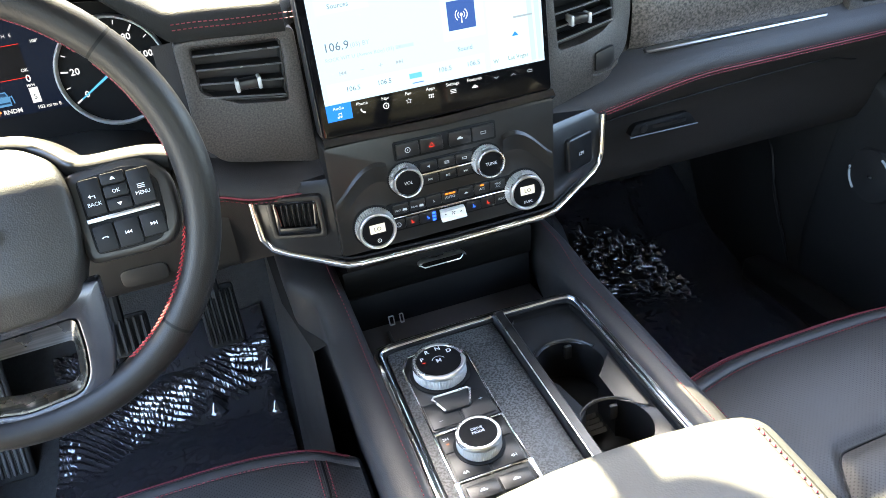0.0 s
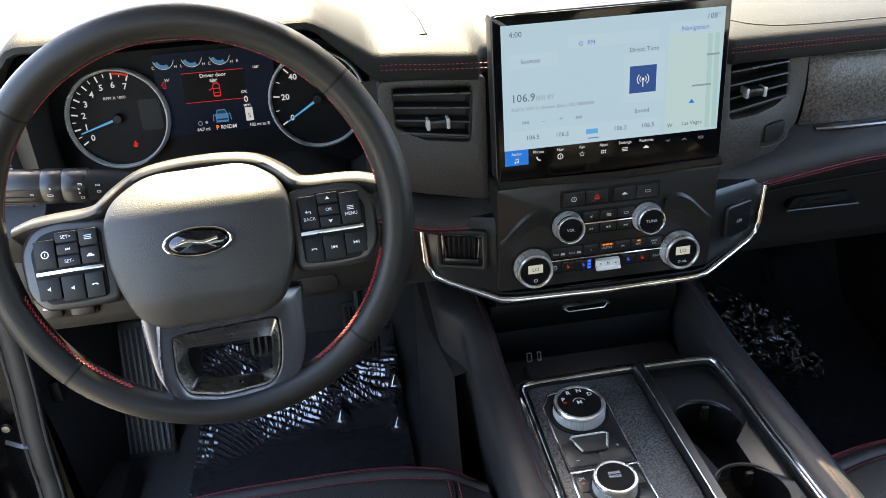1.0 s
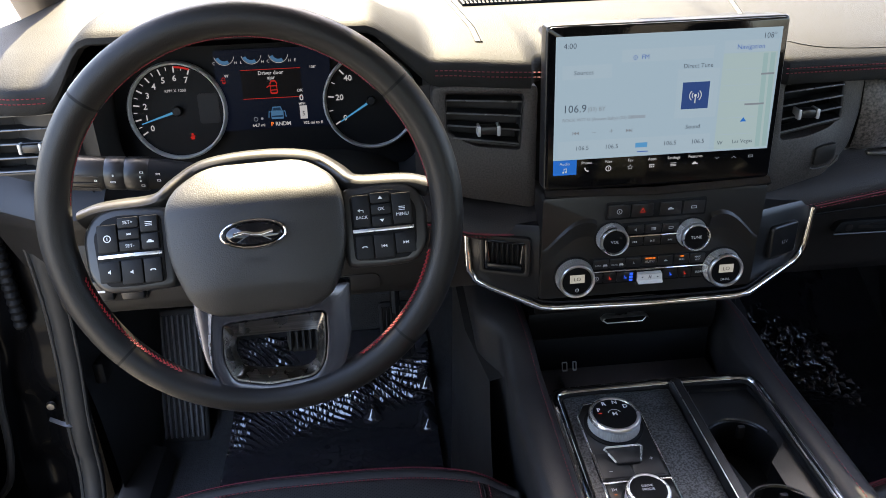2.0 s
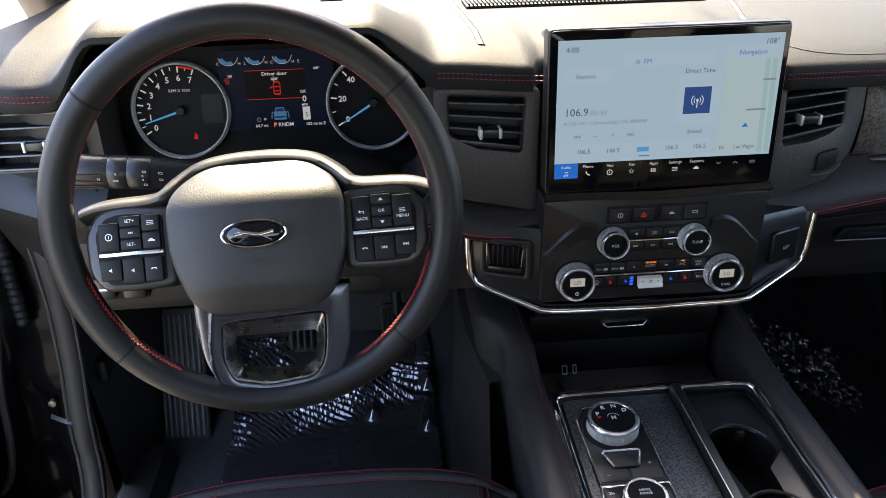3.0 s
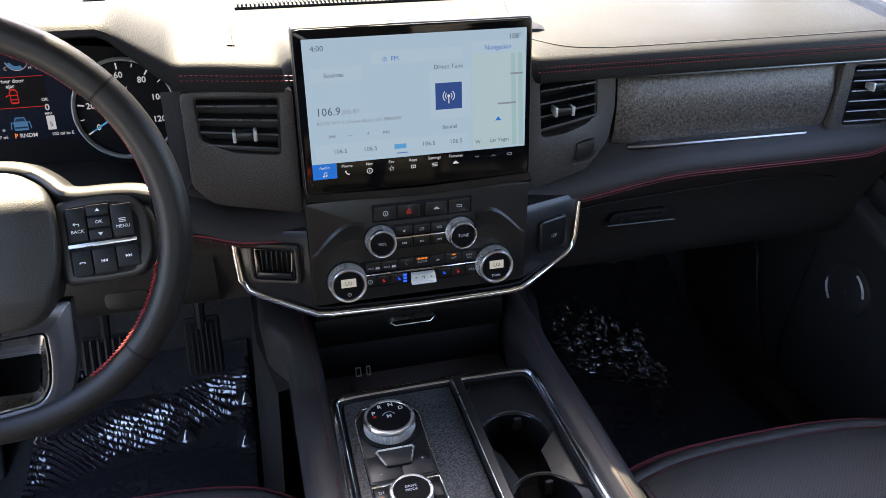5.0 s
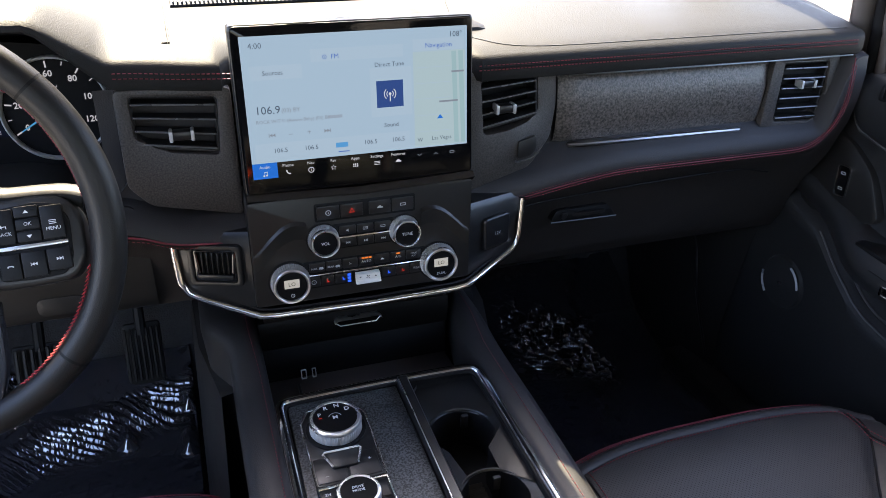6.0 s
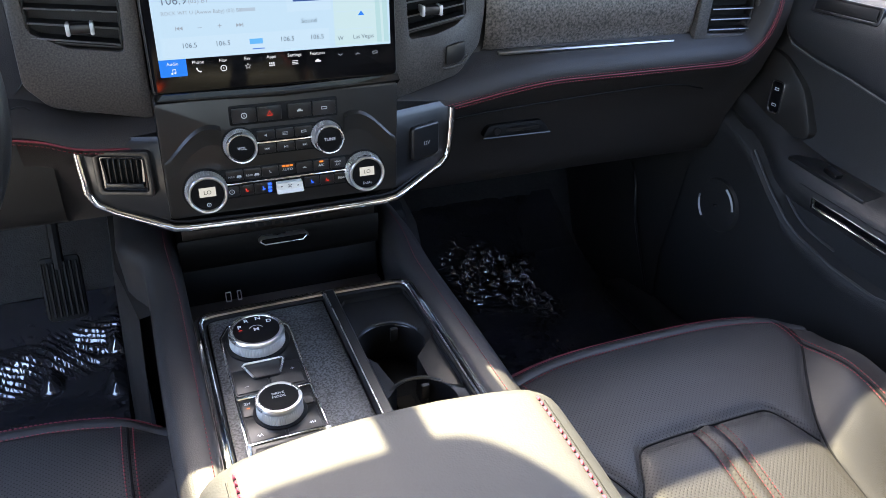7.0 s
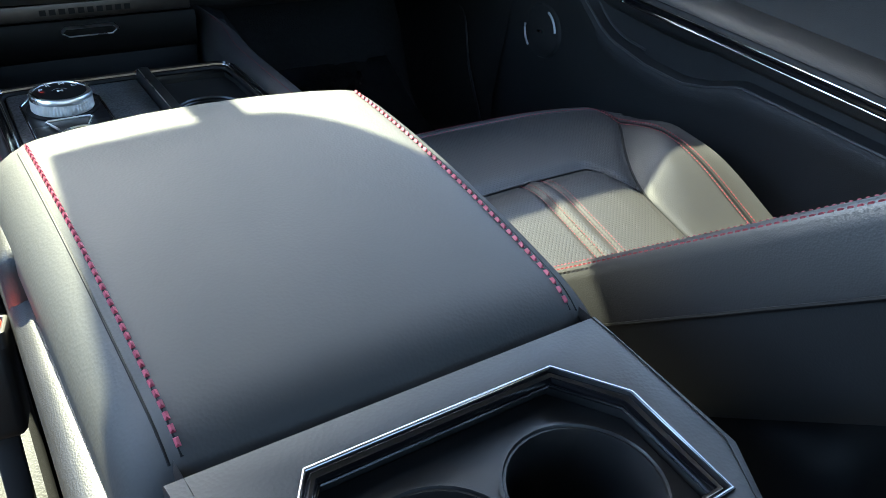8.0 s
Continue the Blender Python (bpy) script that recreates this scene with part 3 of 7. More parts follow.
for a in range(0, 49):
    t = 2 * math.pi * a / 48
    cx, sx = math.cos(t), math.sin(t)
    ex = abs(cx) ** 0.45 * (1 if cx > 0 else -1)
    ez_ = abs(sx) ** 0.55 * (1 if sx > 0 else -1)
    rows.append([(-0.476 + 0.217 * ex, 0.116, 0.757 + 0.104 * ez_), (-0.474 + 0.212 * ex, 0.135, 0.757 + 0.101 * ez_), (-0.472 + 0.203 * ex, 0.170, 0.757 + 0.094 * ez_), (-0.468 + 0.196 * ex, 0.235, 0.757 + 0.092 * ez_)])
part("cluster_shroud", skin(rows), hood_plastic, DASH, "black instrument hood lining")
part("column_shroud", skin([[(-0.60, 0.10, 0.655), (-0.58, 0.06, 0.685), (-0.53, 0.05, 0.70), (-0.456, 0.048, 0.705), (-0.38, 0.05, 0.70), (-0.33, 0.06, 0.685), (-0.31, 0.10, 0.655)],
                            [(-0.62, 0.23, 0.67), (-0.60, 0.23, 0.69), (-0.53, 0.23, 0.70), (-0.456, 0.23, 0.703), (-0.38, 0.23, 0.70), (-0.33, 0.23, 0.69), (-0.30, 0.23, 0.67)]]), plastic, DASH)
part("stack_body", rbox((0.30, 0.22, 0.24), (0.0, 0.225, 0.61), 0.02), dark, DASH)
part("inner_wall", rbox((0.44, 0.20, 0.36), (0.0, 0.29, 0.66), 0.02), dark, DASH)
part("cowl", rbox((1.72, 0.28, 0.02), (0.0, 0.91, 0.832), 0.004), dark, DASH)
part("firewall_trim", rbox((1.6, 0.03, 0.5), (0.0, 0.70, 0.60), 0.01), dark, DASH)

# long dark panel over the glove box, with its silver blade
panel = thing("dash_panel", "dark grey textured panel with a silver blade along its lower edge", "trim panel", (0.47, 0.14, 0.67))
rows = []
for i in range(25):
    x = 0.296 + 0.352 * i / 24
    k = (i / 24 - 0.5) * 2
    sl = 0.006 * (1 - i / 24)
    e = 1 - 0.6 * abs(k) ** 40
    rows.append([(x, 0.148, 0.783), (x, 0.136 + 0.006 * (1 - e), 0.779), (x, 0.128 + 0.012 * (1 - e), 0.768), (x, 0.122 + 0.016 * (1 - e), 0.735), (x, 0.126 + 0.014 * (1 - e), 0.700), (x, 0.134 + 0.008 * (1 - e), 0.676 + sl), (x, 0.150, 0.668 + sl)])
# mottled, and paler than the vent panels to put its light into the colour
panel_grain = material("mottled_panel_vinyl", (0.086, 0.073, 0.064), 0.42, grain=0.0006, grain_size=0.0022, vary=0.4, vary_size=0.0034, second=(0.021, 0.0178, 0.0158), speck=0.15)
part("panel", skin(rows), panel_grain, panel)
blade = [(0.318, 0.131, 0.6745), (0.345, 0.119, 0.6775), (0.60, 0.120, 0.6745), (0.624, 0.133, 0.6715)]
part("blade", skin([[(x, y, z + 0.0020), (x, y - 0.0015, z), (x, y, z - 0.0022), (x, 0.14, z - 0.0035), (x, 0.14, z + 0.0025)] for x, y, z in blade], True, True), soft_silver, panel, "satin silver blade")
part("chrome_line", tube(spline([(0.302, 0.116, 0.7785), (0.325, 0.108, 0.7810), (0.45, 0.107, 0.7805), (0.64, 0.107, 0.7795), (0.778, 0.109, 0.7790)], 5), 0.0013, 6), soft_silver, panel, "thin silver line")

# glove box handle and lid joint
glove = thing("glove_box", "closed black glove box with a recessed pull handle", "glove box", (0.5, 0.2, 0.45))
part("handle_recess", plate(rounded([(0.312, 0.5435), (0.425, 0.5420), (0.410, 0.5615), (0.322, 0.5610)], 0.006), xz(0.158), 0.012, 0.001), dark, glove)
part("handle", skin([[(x, y0, z0), (x, y0 - 0.010, z0 - 0.004), (x, y0 - 0.010, z0 - 0.009), (x, y0, z0 - 0.013)] for x, y0, z0 in ((0.350, 0.168, 0.558), (0.37, 0.163, 0.5585), (0.395, 0.163, 0.5585), (0.416, 0.172, 0.556))], True, True), satin, glove)
part("handle_lip", tube([(0.312, 0.156, 0.5425), (0.425, 0.156, 0.5410)], 0.0016, 6), satin, glove)
part("lock", lathe([(0, 0.002), (0.005, 0.0015), (0.006, 0)], frame_of((0.334, 0.156, 0.552), (1, 0, 0), (0, 0, 1)), 16), satin, glove)
part("lid_joint", tube(spline([(0.215, 0.197, 0.508), (0.24, 0.137, 0.575), (0.30, 0.136, 0.590), (0.60, 0.136, 0.602), (0.70, 0.150, 0.585)], 6), 0.0012, 6), dark, glove)


# ---- air vents ----
slat_plastic = material("satin_vent_slat", (0.008, 0.008, 0.008), 0.45, vary=0.15, spec=0.3)


def air_vent(corners, y, depth, slats, tab, label):
    """corners (x, z): top left, top right, bottom right, bottom left; the slats run between the side edges."""
    tl, tr_, br, bl = [Vector((x, y, z)) for x, z in corners]
    v = thing("air_vent", label, "air vent", (tl + br) / 2, group="dashboard air vents")
    part("cavity", plate([(c[0], c[1]) for c in corners], xz(y + depth), 0.004, 0), dark, v)
    part("frame", ring_plate(rounded(corners, 0.005, 4), rounded([(c[0] + (0.003 if k in (0, 3) else -0.003), c[1] + (-0.003 if k < 2 else 0.003)) for k, c in enumerate(corners)], 0.004, 4), xz(y + 0.004), depth, 0.0008), satin, v)
    for k in range(slats):
        f = (k + 0.6) / slats
        a, b = tl.lerp(bl, f) + Vector((0.002, 0.008, 0)), tr_.lerp(br, f) + Vector((-0.002, 0.008, 0))
        d = (b - a)
        part("slat", rbox((d.length, 0.014, 0.0028), r=0.001, m=Matrix.Translation((a + b) / 2) @ Matrix.Rotation(math.atan2(-d.z, d.x), 4, "Y") @ pose(0, 0, 0, 10), seg=1), slat_plastic, v)
        # thin pale bar along the slat's front, its lit edge put into colour
        part("slat_highlight", tube([a + Vector((0.001, -0.0070, -0.0012)), b + Vector((-0.001, -0.0070, -0.0012))], 0.0011, 6), slat_highlight, v, "thin grey highlight painted on the slat edge")
    tx, tz = tab
    t = part("tab", rbox((0.024, 0.016, 0.011), (tx, y + 0.002, tz), 0.003), satin, v)
    for s in (-1, 1):
        part("tab_end", rbox((0.0042, 0.0175, 0.0130), (tx + s * 0.0120, y + 0.0012, tz), 0.0014), pale_silver, t, "bright silver tab end")
    return v


air_vent([(-0.254, 0.797), (-0.156, 0.792), (-0.161, 0.722), (-0.253, 0.736)], 0.100, 0.028, 4, (-0.201, 0.748), "black dashboard air vent with four slats and a silver tab")
air_vent([(0.170, 0.783), (0.252, 0.788), (0.256, 0.730), (0.172, 0.714)], 0.106, 0.030, 4, (0.206, 0.744), "black dashboard air vent with a silver tab beside the screen")
air_vent([(0.667, 0.772), (0.752, 0.770), (0.746, 0.679), (0.664, 0.681)], 0.121, 0.018, 6, (0.713, 0.737), "black dashboard air vent with a silver tab near the door")
air_vent([(-0.800, 0.800), (-0.690, 0.801), (-0.688, 0.715), (-0.800, 0.715)], 0.127, 0.020, 5, (-0.745, 0.75), "black dashboard air vent near the driver door")
part("outer_vent_edge", tube([(-0.80, 0.126, 0.8035), (-0.688, 0.122, 0.8045)], 0.0013, 6), satinchrome, DASH)

# ---- centre control panel ----
STACK = frame_of((0, 0.055, 0.0), (1, 0, 0), (0, 0, 1))
PAN = thing("control_panel", "glossy dark control panel with chrome knobs and buttons", "control panel", (0, 0.06, 0.53))
part("face_plate", plate(rounded([(-0.142, 0.530), (0.141, 0.530), (0.143, 0.671), (-0.141, 0.671)], 0.005), STACK, 0.10, 0.002), glossgrey, PAN, "glossy dark grey plate")
# swept shoulders that rise beside the knobs
for s in (-1, 1):
    rows = []
    for i in range(13):
        f = i / 12
        zt = 0.598 + 0.040 * math.sin(f * math.pi * 0.62) ** 1.2
        x = s * (0.139 - 0.066 * f)
        rows.append([(x, 0.0552, zt + 0.004), (x, 0.0535 - 0.004 * f, zt), (x, 0.0538 - 0.002 * f, zt - 0.006), (x, 0.0552, zt - 0.022)])
    part("shoulder", skin(rows), glossgrey, PAN)
part("button_tray", plate(rounded(rect(-0.062, 0.637, 0.066, 0.661), 0.003), move(STACK, z=0.0006), 0.002, 0.0005), dark, PAN)
part("upper_tray", plate(rounded(rect(-0.044, 0.598, 0.044, 0.632), 0.006), move(STACK, z=0.0006), 0.002, 0.0005), dark, PAN)
part("lower_tray", plate(rounded(rect(-0.082, 0.547, 0.082, 0.585), 0.006), move(STACK, z=0.0006), 0.002, 0.0005), dark, PAN)
orange = material("orange_lamp", (0.02, 0.01, 0.0), 0.4, emit=(1.0, 0.22, 0.02), strength=0.075)
bluelamp = material("blue_lamp", (0.0, 0.01, 0.03), 0.4, emit=(0.02, 0.12, 1.0), strength=0.11)
redlamp = material("red_lamp", (0.02, 0.0, 0.0), 0.4, emit=(1.0, 0.04, 0.02), strength=0.06)
lcd = material("grey_lcd", (0.16, 0.17, 0.15), 0.2, emit=(0.80, 0.78, 0.66), strength=0.034)


def key(x0, z0, x1, z1, text="", size=0.0042, ink=grey_ink, sym="", proud=0.0026, m=STACK, mat=satin, parent=PAN, label=""):
    k = part("button", plate(rounded(rect(x0 + 0.0004, z0 + 0.0004, x1 - 0.0004, z1 - 0.0004), 0.0015, 2), move(m, z=proud), 0.004, 0.0006), mat, parent, label)
    cx, cz = (x0 + x1) / 2, (z0 + z1) / 2
    at = move(m, cx, cz, proud + 0.0002)
    if text:
        part("marking", lettering(text, at, size), ink, k, smooth=0)
    if sym:
        part("symbol", symbol(sym, at, size), ink, k, smooth=0)
    return k


def bars(at, items):
    """Flat marks in a frame: rectangles (x0, y0, x1, y1)."""
    bm = bmesh.new()
    for x0, y0, x1, y1 in items:
        bm.faces.new([bm.verts.new(at @ Vector((x, y, 0))) for x, y in rect(x0, y0, x1, y1)])
    return bm


def polys(at, items):
    bm = bmesh.new()
    for pts in items:
        bm.faces.new([bm.verts.new(at @ Vector((x, y, 0))) for x, y in pts])
    return bm


def arc(r0, r1, a0, a1, n=10, cx=0, cy=0):
    out = []
    for k in range(n):
        a, b = radians(a0 + (a1 - a0) * k / n), radians(a0 + (a1 - a0) * (k + 1) / n)
        out.append([(cx + r0 * math.cos(a), cy + r0 * math.sin(a)), (cx + r1 * math.cos(a), cy + r1 * math.sin(a)), (cx + r1 * math.cos(b), cy + r1 * math.sin(b)), (cx + r0 * math.cos(b), cy + r0 * math.sin(b))])
    return out


def symbol(kind, at, s):
    h = s / 2
    if kind == "triangle":
        return polys(at, [[(-h, -h * .8), (h, -h * .8), (h * .75, -h * .6), (-h * .75, -h * .6)], [(-h, -h * .8), (0, h), (0, h * .65), (-h * .75, -h * .6)], [(h, -h * .8), (0, h), (0, h * .65), (h * .75, -h * .6)]])
    if kind == "ring":
        return polys(at, arc(h * .75, h, 0, 360, 16) + [[(-h * .1, -h * .4), (h * .1, -h * .4), (h * .1, h * .4), (-h * .1, h * .4)]])
    if kind == "prev":
        return polys(at, [[(0, 0), (h * .8, -h * .5), (h * .8, h * .5)], [(-h * .8, 0), (0, -h * .5), (0, h * .5)], [(-h, -h * .5), (-h * .8, -h * .5), (-h * .8, h * .5), (-h, h * .5)]])
    if kind == "next":
        return polys(at, [[(0, 0), (-h * .8, h * .5), (-h * .8, -h * .5)], [(h * .8, 0), (0, h * .5), (0, -h * .5)], [(h, h * .5), (h * .8, h * .5), (h * .8, -h * .5), (h, -h * .5)]])
    if kind == "play":
        return polys(at, [[(0, 0), (-h * .8, h * .5), (-h * .8, -h * .5)], [(h * .2, -h * .5), (h * .4, -h * .5), (h * .4, h * .5), (h * .2, h * .5)], [(h * .6, -h * .5), (h * .8, -h * .5), (h * .8, h * .5), (h * .6, h * .5)]])
    if kind == "speaker":
        return polys(at, [[(-h * .6, -h * .25), (-h * .2, -h * .25), (h * .3, -h * .7), (h * .3, h * .7), (-h * .2, h * .25), (-h * .6, h * .25)]])
    if kind == "note":
        return polys(at, arc(0, h * .32, 0, 360, 10, -h * .45, -h * .55) + arc(0, h * .32, 0, 360, 10, h * .45, -h * .4) + [[(-h * .28, -h * .5), (-h * .13, -h * .5), (-h * .13, h * .7), (-h * .28, h * .7)], [(h * .62, -h * .4), (h * .77, -h * .4), (h * .77, h * .85), (h * .62, h * .85)], [(-h * .28, h * .5), (h * .77, h * .65), (h * .77, h * .9), (-h * .28, h * .75)]])
    if kind == "handset":
        return polys(at, arc(h * .75, h * 1.1, 190, 260, 8, h * .45, h * .45) + [[(-h * .75, h * .2), (-h * .25, h * .35), (-h * .35, h * .75), (-h * .7, h * .75)], [(h * .2, -h * .75), (h * .35, -h * .25), (h * .75, -h * .35), (h * .75, -h * .7)]])
    if kind == "chev_up":
        return polys(at, [[(-h, -h * .3), (-h * .8, -h * .45), (0, h * .1), (0, h * .35)], [(h, -h * .3), (h * .8, -h * .45), (0, h * .1), (0, h * .35)]])
    if kind == "chev_down":
        return polys(at, [[(-h, h * .3), (-h * .8, h * .45), (0, -h * .1), (0, -h * .35)], [(h, h * .3), (h * .8, h * .45), (0, -h * .1), (0, -h * .35)]])
    if kind == "star_line":
        pts = [(math.pi / 2 + math.pi * k / 5, 1.0 if k % 2 == 0 else 0.45) for k in range(10)]
        return polys(at, [[(h * f * r * math.cos(a), h * f * r * math.sin(a)) for (a, r), f in ((pts[k], 1), (pts[(k + 1) % 10], 1), (pts[(k + 1) % 10], 0.75), (pts[k], 0.75))] for k in range(10)])
    if kind == "up":
        return polys(at, [[(-h, -h * .6), (h, -h * .6), (0, h * .7)]])
    if kind == "down":
        return polys(at, [[(h, h * .6), (-h, h * .6), (0, -h * .7)]])
    if kind == "box":
        return polys(at, [[(-h, -h * .5), (h, -h * .5), (h, -h * .3), (-h, -h * .3)], [(-h, h * .3), (h, h * .3), (h, h * .5), (-h, h * .5)], [(-h, -h * .3), (-h * .8, -h * .3), (-h * .8, h * .3), (-h, h * .3)], [(h * .8, -h * .3), (h, -h * .3), (h, h * .3), (h * .8, h * .3)]])
    if kind == "car":
        return polys(at, [[(-h, -h * .4), (h, -h * .4), (h, 0), (h * .5, h * .1), (h * .3, h * .5), (-h * .4, h * .5), (-h * .7, h * .1), (-h, 0)]])
    if kind == "seat":
        return polys(at, [[(-h * .5, h * .7), (-h * .2, h * .7), (0, -h * .2), (h * .6, -h * .2), (h * .6, -h * .5), (-h * .2, -h * .5)], [(-h * .7, -h * .7), (h * .6, -h * .7), (h * .6, -h * .6), (-h * .7, -h * .6)]])
    if kind == "defrost":
        return polys(at, [[(-h, -h * .5), (h, -h * .5), (h * .7, h * .4), (-h * .7, h * .4)]] + [[(x - h * .07, -h * .9), (x + h * .07, -h * .9), (x + h * .07, -h * .6), (x - h * .07, -h * .6)] for x in (-h * .5, 0, h * .5)])
    if kind == "fan":
        return polys(at, [[(0, 0), (h * math.cos(a), h * math.sin(a)), (h * .8 * math.cos(a + .6), h * .8 * math.sin(a + .6))] for a in (0.4, 1.97, 3.54, 5.11)])
    if kind == "menu":
        return bars(at, [(-h, y - h * .1, h, y + h * .1) for y in (-h * .5, 0, h * .5)])
    if kind == "back":
        return polys(at, [[(-h, h * .2), (-h * .4, h * .7), (-h * .4, -h * .3)], [(-h * .4, h * .1), (h * .5, h * .1), (h * .5, h * .3), (-h * .4, h * .3)], [(h * .4, -h * .4), (h * .6, -h * .4), (h * .6, h * .3), (h * .4, h * .3)]])
    if kind == "phone":
        return polys(at, [[(-h, 0), (-h * .6, h * .4), (h * .6, h * .4), (h, 0), (h * .6, -h * .2), (h * .4, h * .1), (-h * .4, h * .1), (-h * .6, -h * .2)]])
    if kind == "grid":
        return bars(at, [(x - h * .2, y - h * .25, x + h * .2, y + h * .25) for x in (-h * .65, 0, h * .65) for y in (-h * .35, h * .35)])
    if kind == "star":
        return polys(at, [[(0, 0), (h * .45 * math.cos(a - .63), h * .45 * math.sin(a - .63)), (h * math.cos(a), h * math.sin(a)), (h * .45 * math.cos(a + .63), h * .45 * math.sin(a + .63))] for a in [math.pi / 2 + 2 * math.pi * k / 5 for k in range(5)]])
    return bars(at, [(-h, -h * .2, h, h * .2)])


for k, (sym, ink) in enumerate((("ring", grey_ink), ("triangle", redlamp), ("car", grey_ink), ("box", grey_ink))):
    x0 = (-0.0595, -0.0300, 0.0055, 0.0350)[k]
    key(x0, 0.640, x0 + 0.0285, 0.658, sym=sym, size=0.007, ink=ink)
for k, sym in enumerate(("speaker", "menu", "box")):
    key(-0.033 + 0.0225 * k, 0.6165, -0.0115 + 0.0225 * k, 0.629, sym=sym, size=0.006)
for k, sym in enumerate(("prev", "play", "next")):
    key(-0.033 + 0.0225 * k, 0.600, -0.0115 + 0.0225 * k, 0.612, sym=sym, size=0.006)
row3 = (("MAX", "defrost"), ("REAR", "defrost"), ("", "seat"), ("AUTO", ""), ("", "car"), ("A/C", ""), ("MAX\nA/C", ""))
for k, (txt, sym) in enumerate(row3):
    x0 = -0.0735 + 0.0210 * k
    kk = key(x0, 0.5695, x0 + 0.0204, 0.5835, text=txt if not sym else "", sym=sym if not txt else "", size=0.0046 if k < 6 else 0.0038)
    if txt and sym:
        part("marking", lettering(txt, move(STACK, x0 + 0.0062, 0.5752, 0.0028), 0.0036), grey_ink, kk, smooth=0)
        part("symbol", symbol(sym, move(STACK, x0 + 0.0150, 0.5755, 0.0028), 0.0062), grey_ink, kk, smooth=0)
part("lamp", bars(move(STACK, 0.0, 0.5815, 0.0032), [(-0.0065, -0.0011, -0.0028, 0.0011), (-0.0018, -0.0011, 0.0018, 0.0011), (0.0028, -0.0011, 0.0065, 0.0011)]), orange, PAN, "three lit orange bars", smooth=0)
part("lamp", bars(move(STACK, 0.0417, 0.5815, 0.0032), [(-0.0024, -0.001, 0.0024, 0.001)]), orange, PAN, "lit orange bar", smooth=0)
for x0, x1, txt, sym, ink in ((-0.0775, -0.0600, "", "ring", grey_ink), (-0.0595, -0.0425, "", "seat", redlamp), (-0.0420, -0.0195, "", "seat", bluelamp), (0.0195, 0.0385, "", "seat", bluelamp), (0.0390, 0.0570, "", "seat", redlamp), (0.0575, 0.0775, "REAR", "", grey_ink)):
    key(x0, 0.5495, x1, 0.5635, text=txt, sym=sym, size=0.0046 if txt else 0.0065, ink=ink)
part("lamp", bars(move(STACK, -0.0235, 0.5565, 0.0034), [(-0.0022, y - 0.0016, 0.0022, y + 0.0016) for y in (-0.0045, 0, 0.0045)]), bluelamp, PAN, "three lit blue bars", smooth=0)
fansw = part("fan_switch", skin([[(x * 0.94, 0.0535, 0.5620), (x * 0.94, 0.0470, 0.5612), (x, 0.0470, 0.5528), (x, 0.0450, 0.5510), (x, 0.0435, 0.5498), (x * 0.9, 0.0440, 0.5486), (x * 0.9, 0.0535, 0.5486)] for x in (-0.0165, 0.0165)], True, True), rocker_silver, PAN, "pale silver fan rocker", smooth=20)
for kind, x, size in (("fan", 0, 0.006), ("down", -0.010, 0.003), ("up", 0.010, 0.003)):
    part("symbol", symbol(kind, frame_of((x, 0.0467, 0.5570), (1, 0, 0), (0, 0, 1)), size), dark, fansw, smooth=0)
part("chrome_bar", rbox((0.088, 0.003, 0.0022), (-0.002, 0.0520, 0.6143), 0.0008, seg=1), chrome, PAN)
part("chrome_bar", rbox((0.16, 0.003, 0.0022), (0.0, 0.0520, 0.5665), 0.0008, seg=1), chrome, PAN)


def ribbed(m, r0, r1, h0, h1, n, bite):
    """A grip ring with fine ribs between two heights."""
    rows = []
    for r, h in ((r0 - 0.001, h0), (r0, h0 + 0.0005), (r1, h1 - 0.0005), (r1 - 0.001, h1)):
        rows.append([m @ Vector(((r - (bite if k % 2 else 0)) * math.cos(2 * math.pi * k / (2 * n)), (r - (bite if k % 2 else 0)) * math.sin(2 * math.pi * k / (2 * n)), h)) for k in range(2 * n)])
    return skin(rows, True)


def dial(x, z, r, tall, text, big):
    m = frame_of((x, 0.0535, z), (1, 0, 0), (0, 0.06, 1))
    k = part("knob", lathe([(r * 1.16, -0.001), (r * 1.16, 0.0006), (r * 1.02, 0.001), (r * 1.02, -0.001)], m, 40), dark, PAN)
    part("grip_ring", ribbed(m, r * 1.07, r * 0.96, 0.001, tall * 0.80, 52, 0.0009), knurled, k, "ribbed satin silver ring", smooth=20)
    part("rim", lathe([(r * 0.96, tall * 0.66), (r * 1.0, tall * 0.78), (r * 0.975, tall * 0.94), (r * 0.92, tall * 1.03), (r * 0.86, tall * 1.02), (r * 0.815, tall * 0.95), (r * 0.80, tall * 0.85)], m, 48), satinchrome, k, "bright satin chrome rim")
    part("face", lathe([(r * 0.80, tall * 0.86), (r * 0.5, tall * 0.90), (0, tall * 0.91)], m, 32), knob_face, k, "black face")
    if big:
        part("readout", plate(rect(-r * 0.40, -r * 0.18 + 0.002, r * 0.40, r * 0.30 + 0.002), move(m, 0, 0, tall * 0.93), 0.0004, 0), lcd, k, "small grey readout")
        part("marking", lettering("LO", move(m, 0, 0.003, tall * 0.93 + 0.0003), 0.007), dark, k, smooth=0)
        if text:
            part("marking", lettering(text, move(m, 0, -r * 0.5, tall * 0.93), 0.0048), white_ink, k, smooth=0)
        else:
            part("symbol", symbol("ring", move(m, 0, -r * 0.52, tall * 0.93), 0.005), white_ink, k, smooth=0)
    else:
        part("marking", lettering(text, move(m, 0, 0, tall * 0.93), 0.0055), white_ink, k, smooth=0)


dial(-0.0535, 0.6145, 0.0185, 0.019, "VOL", False)
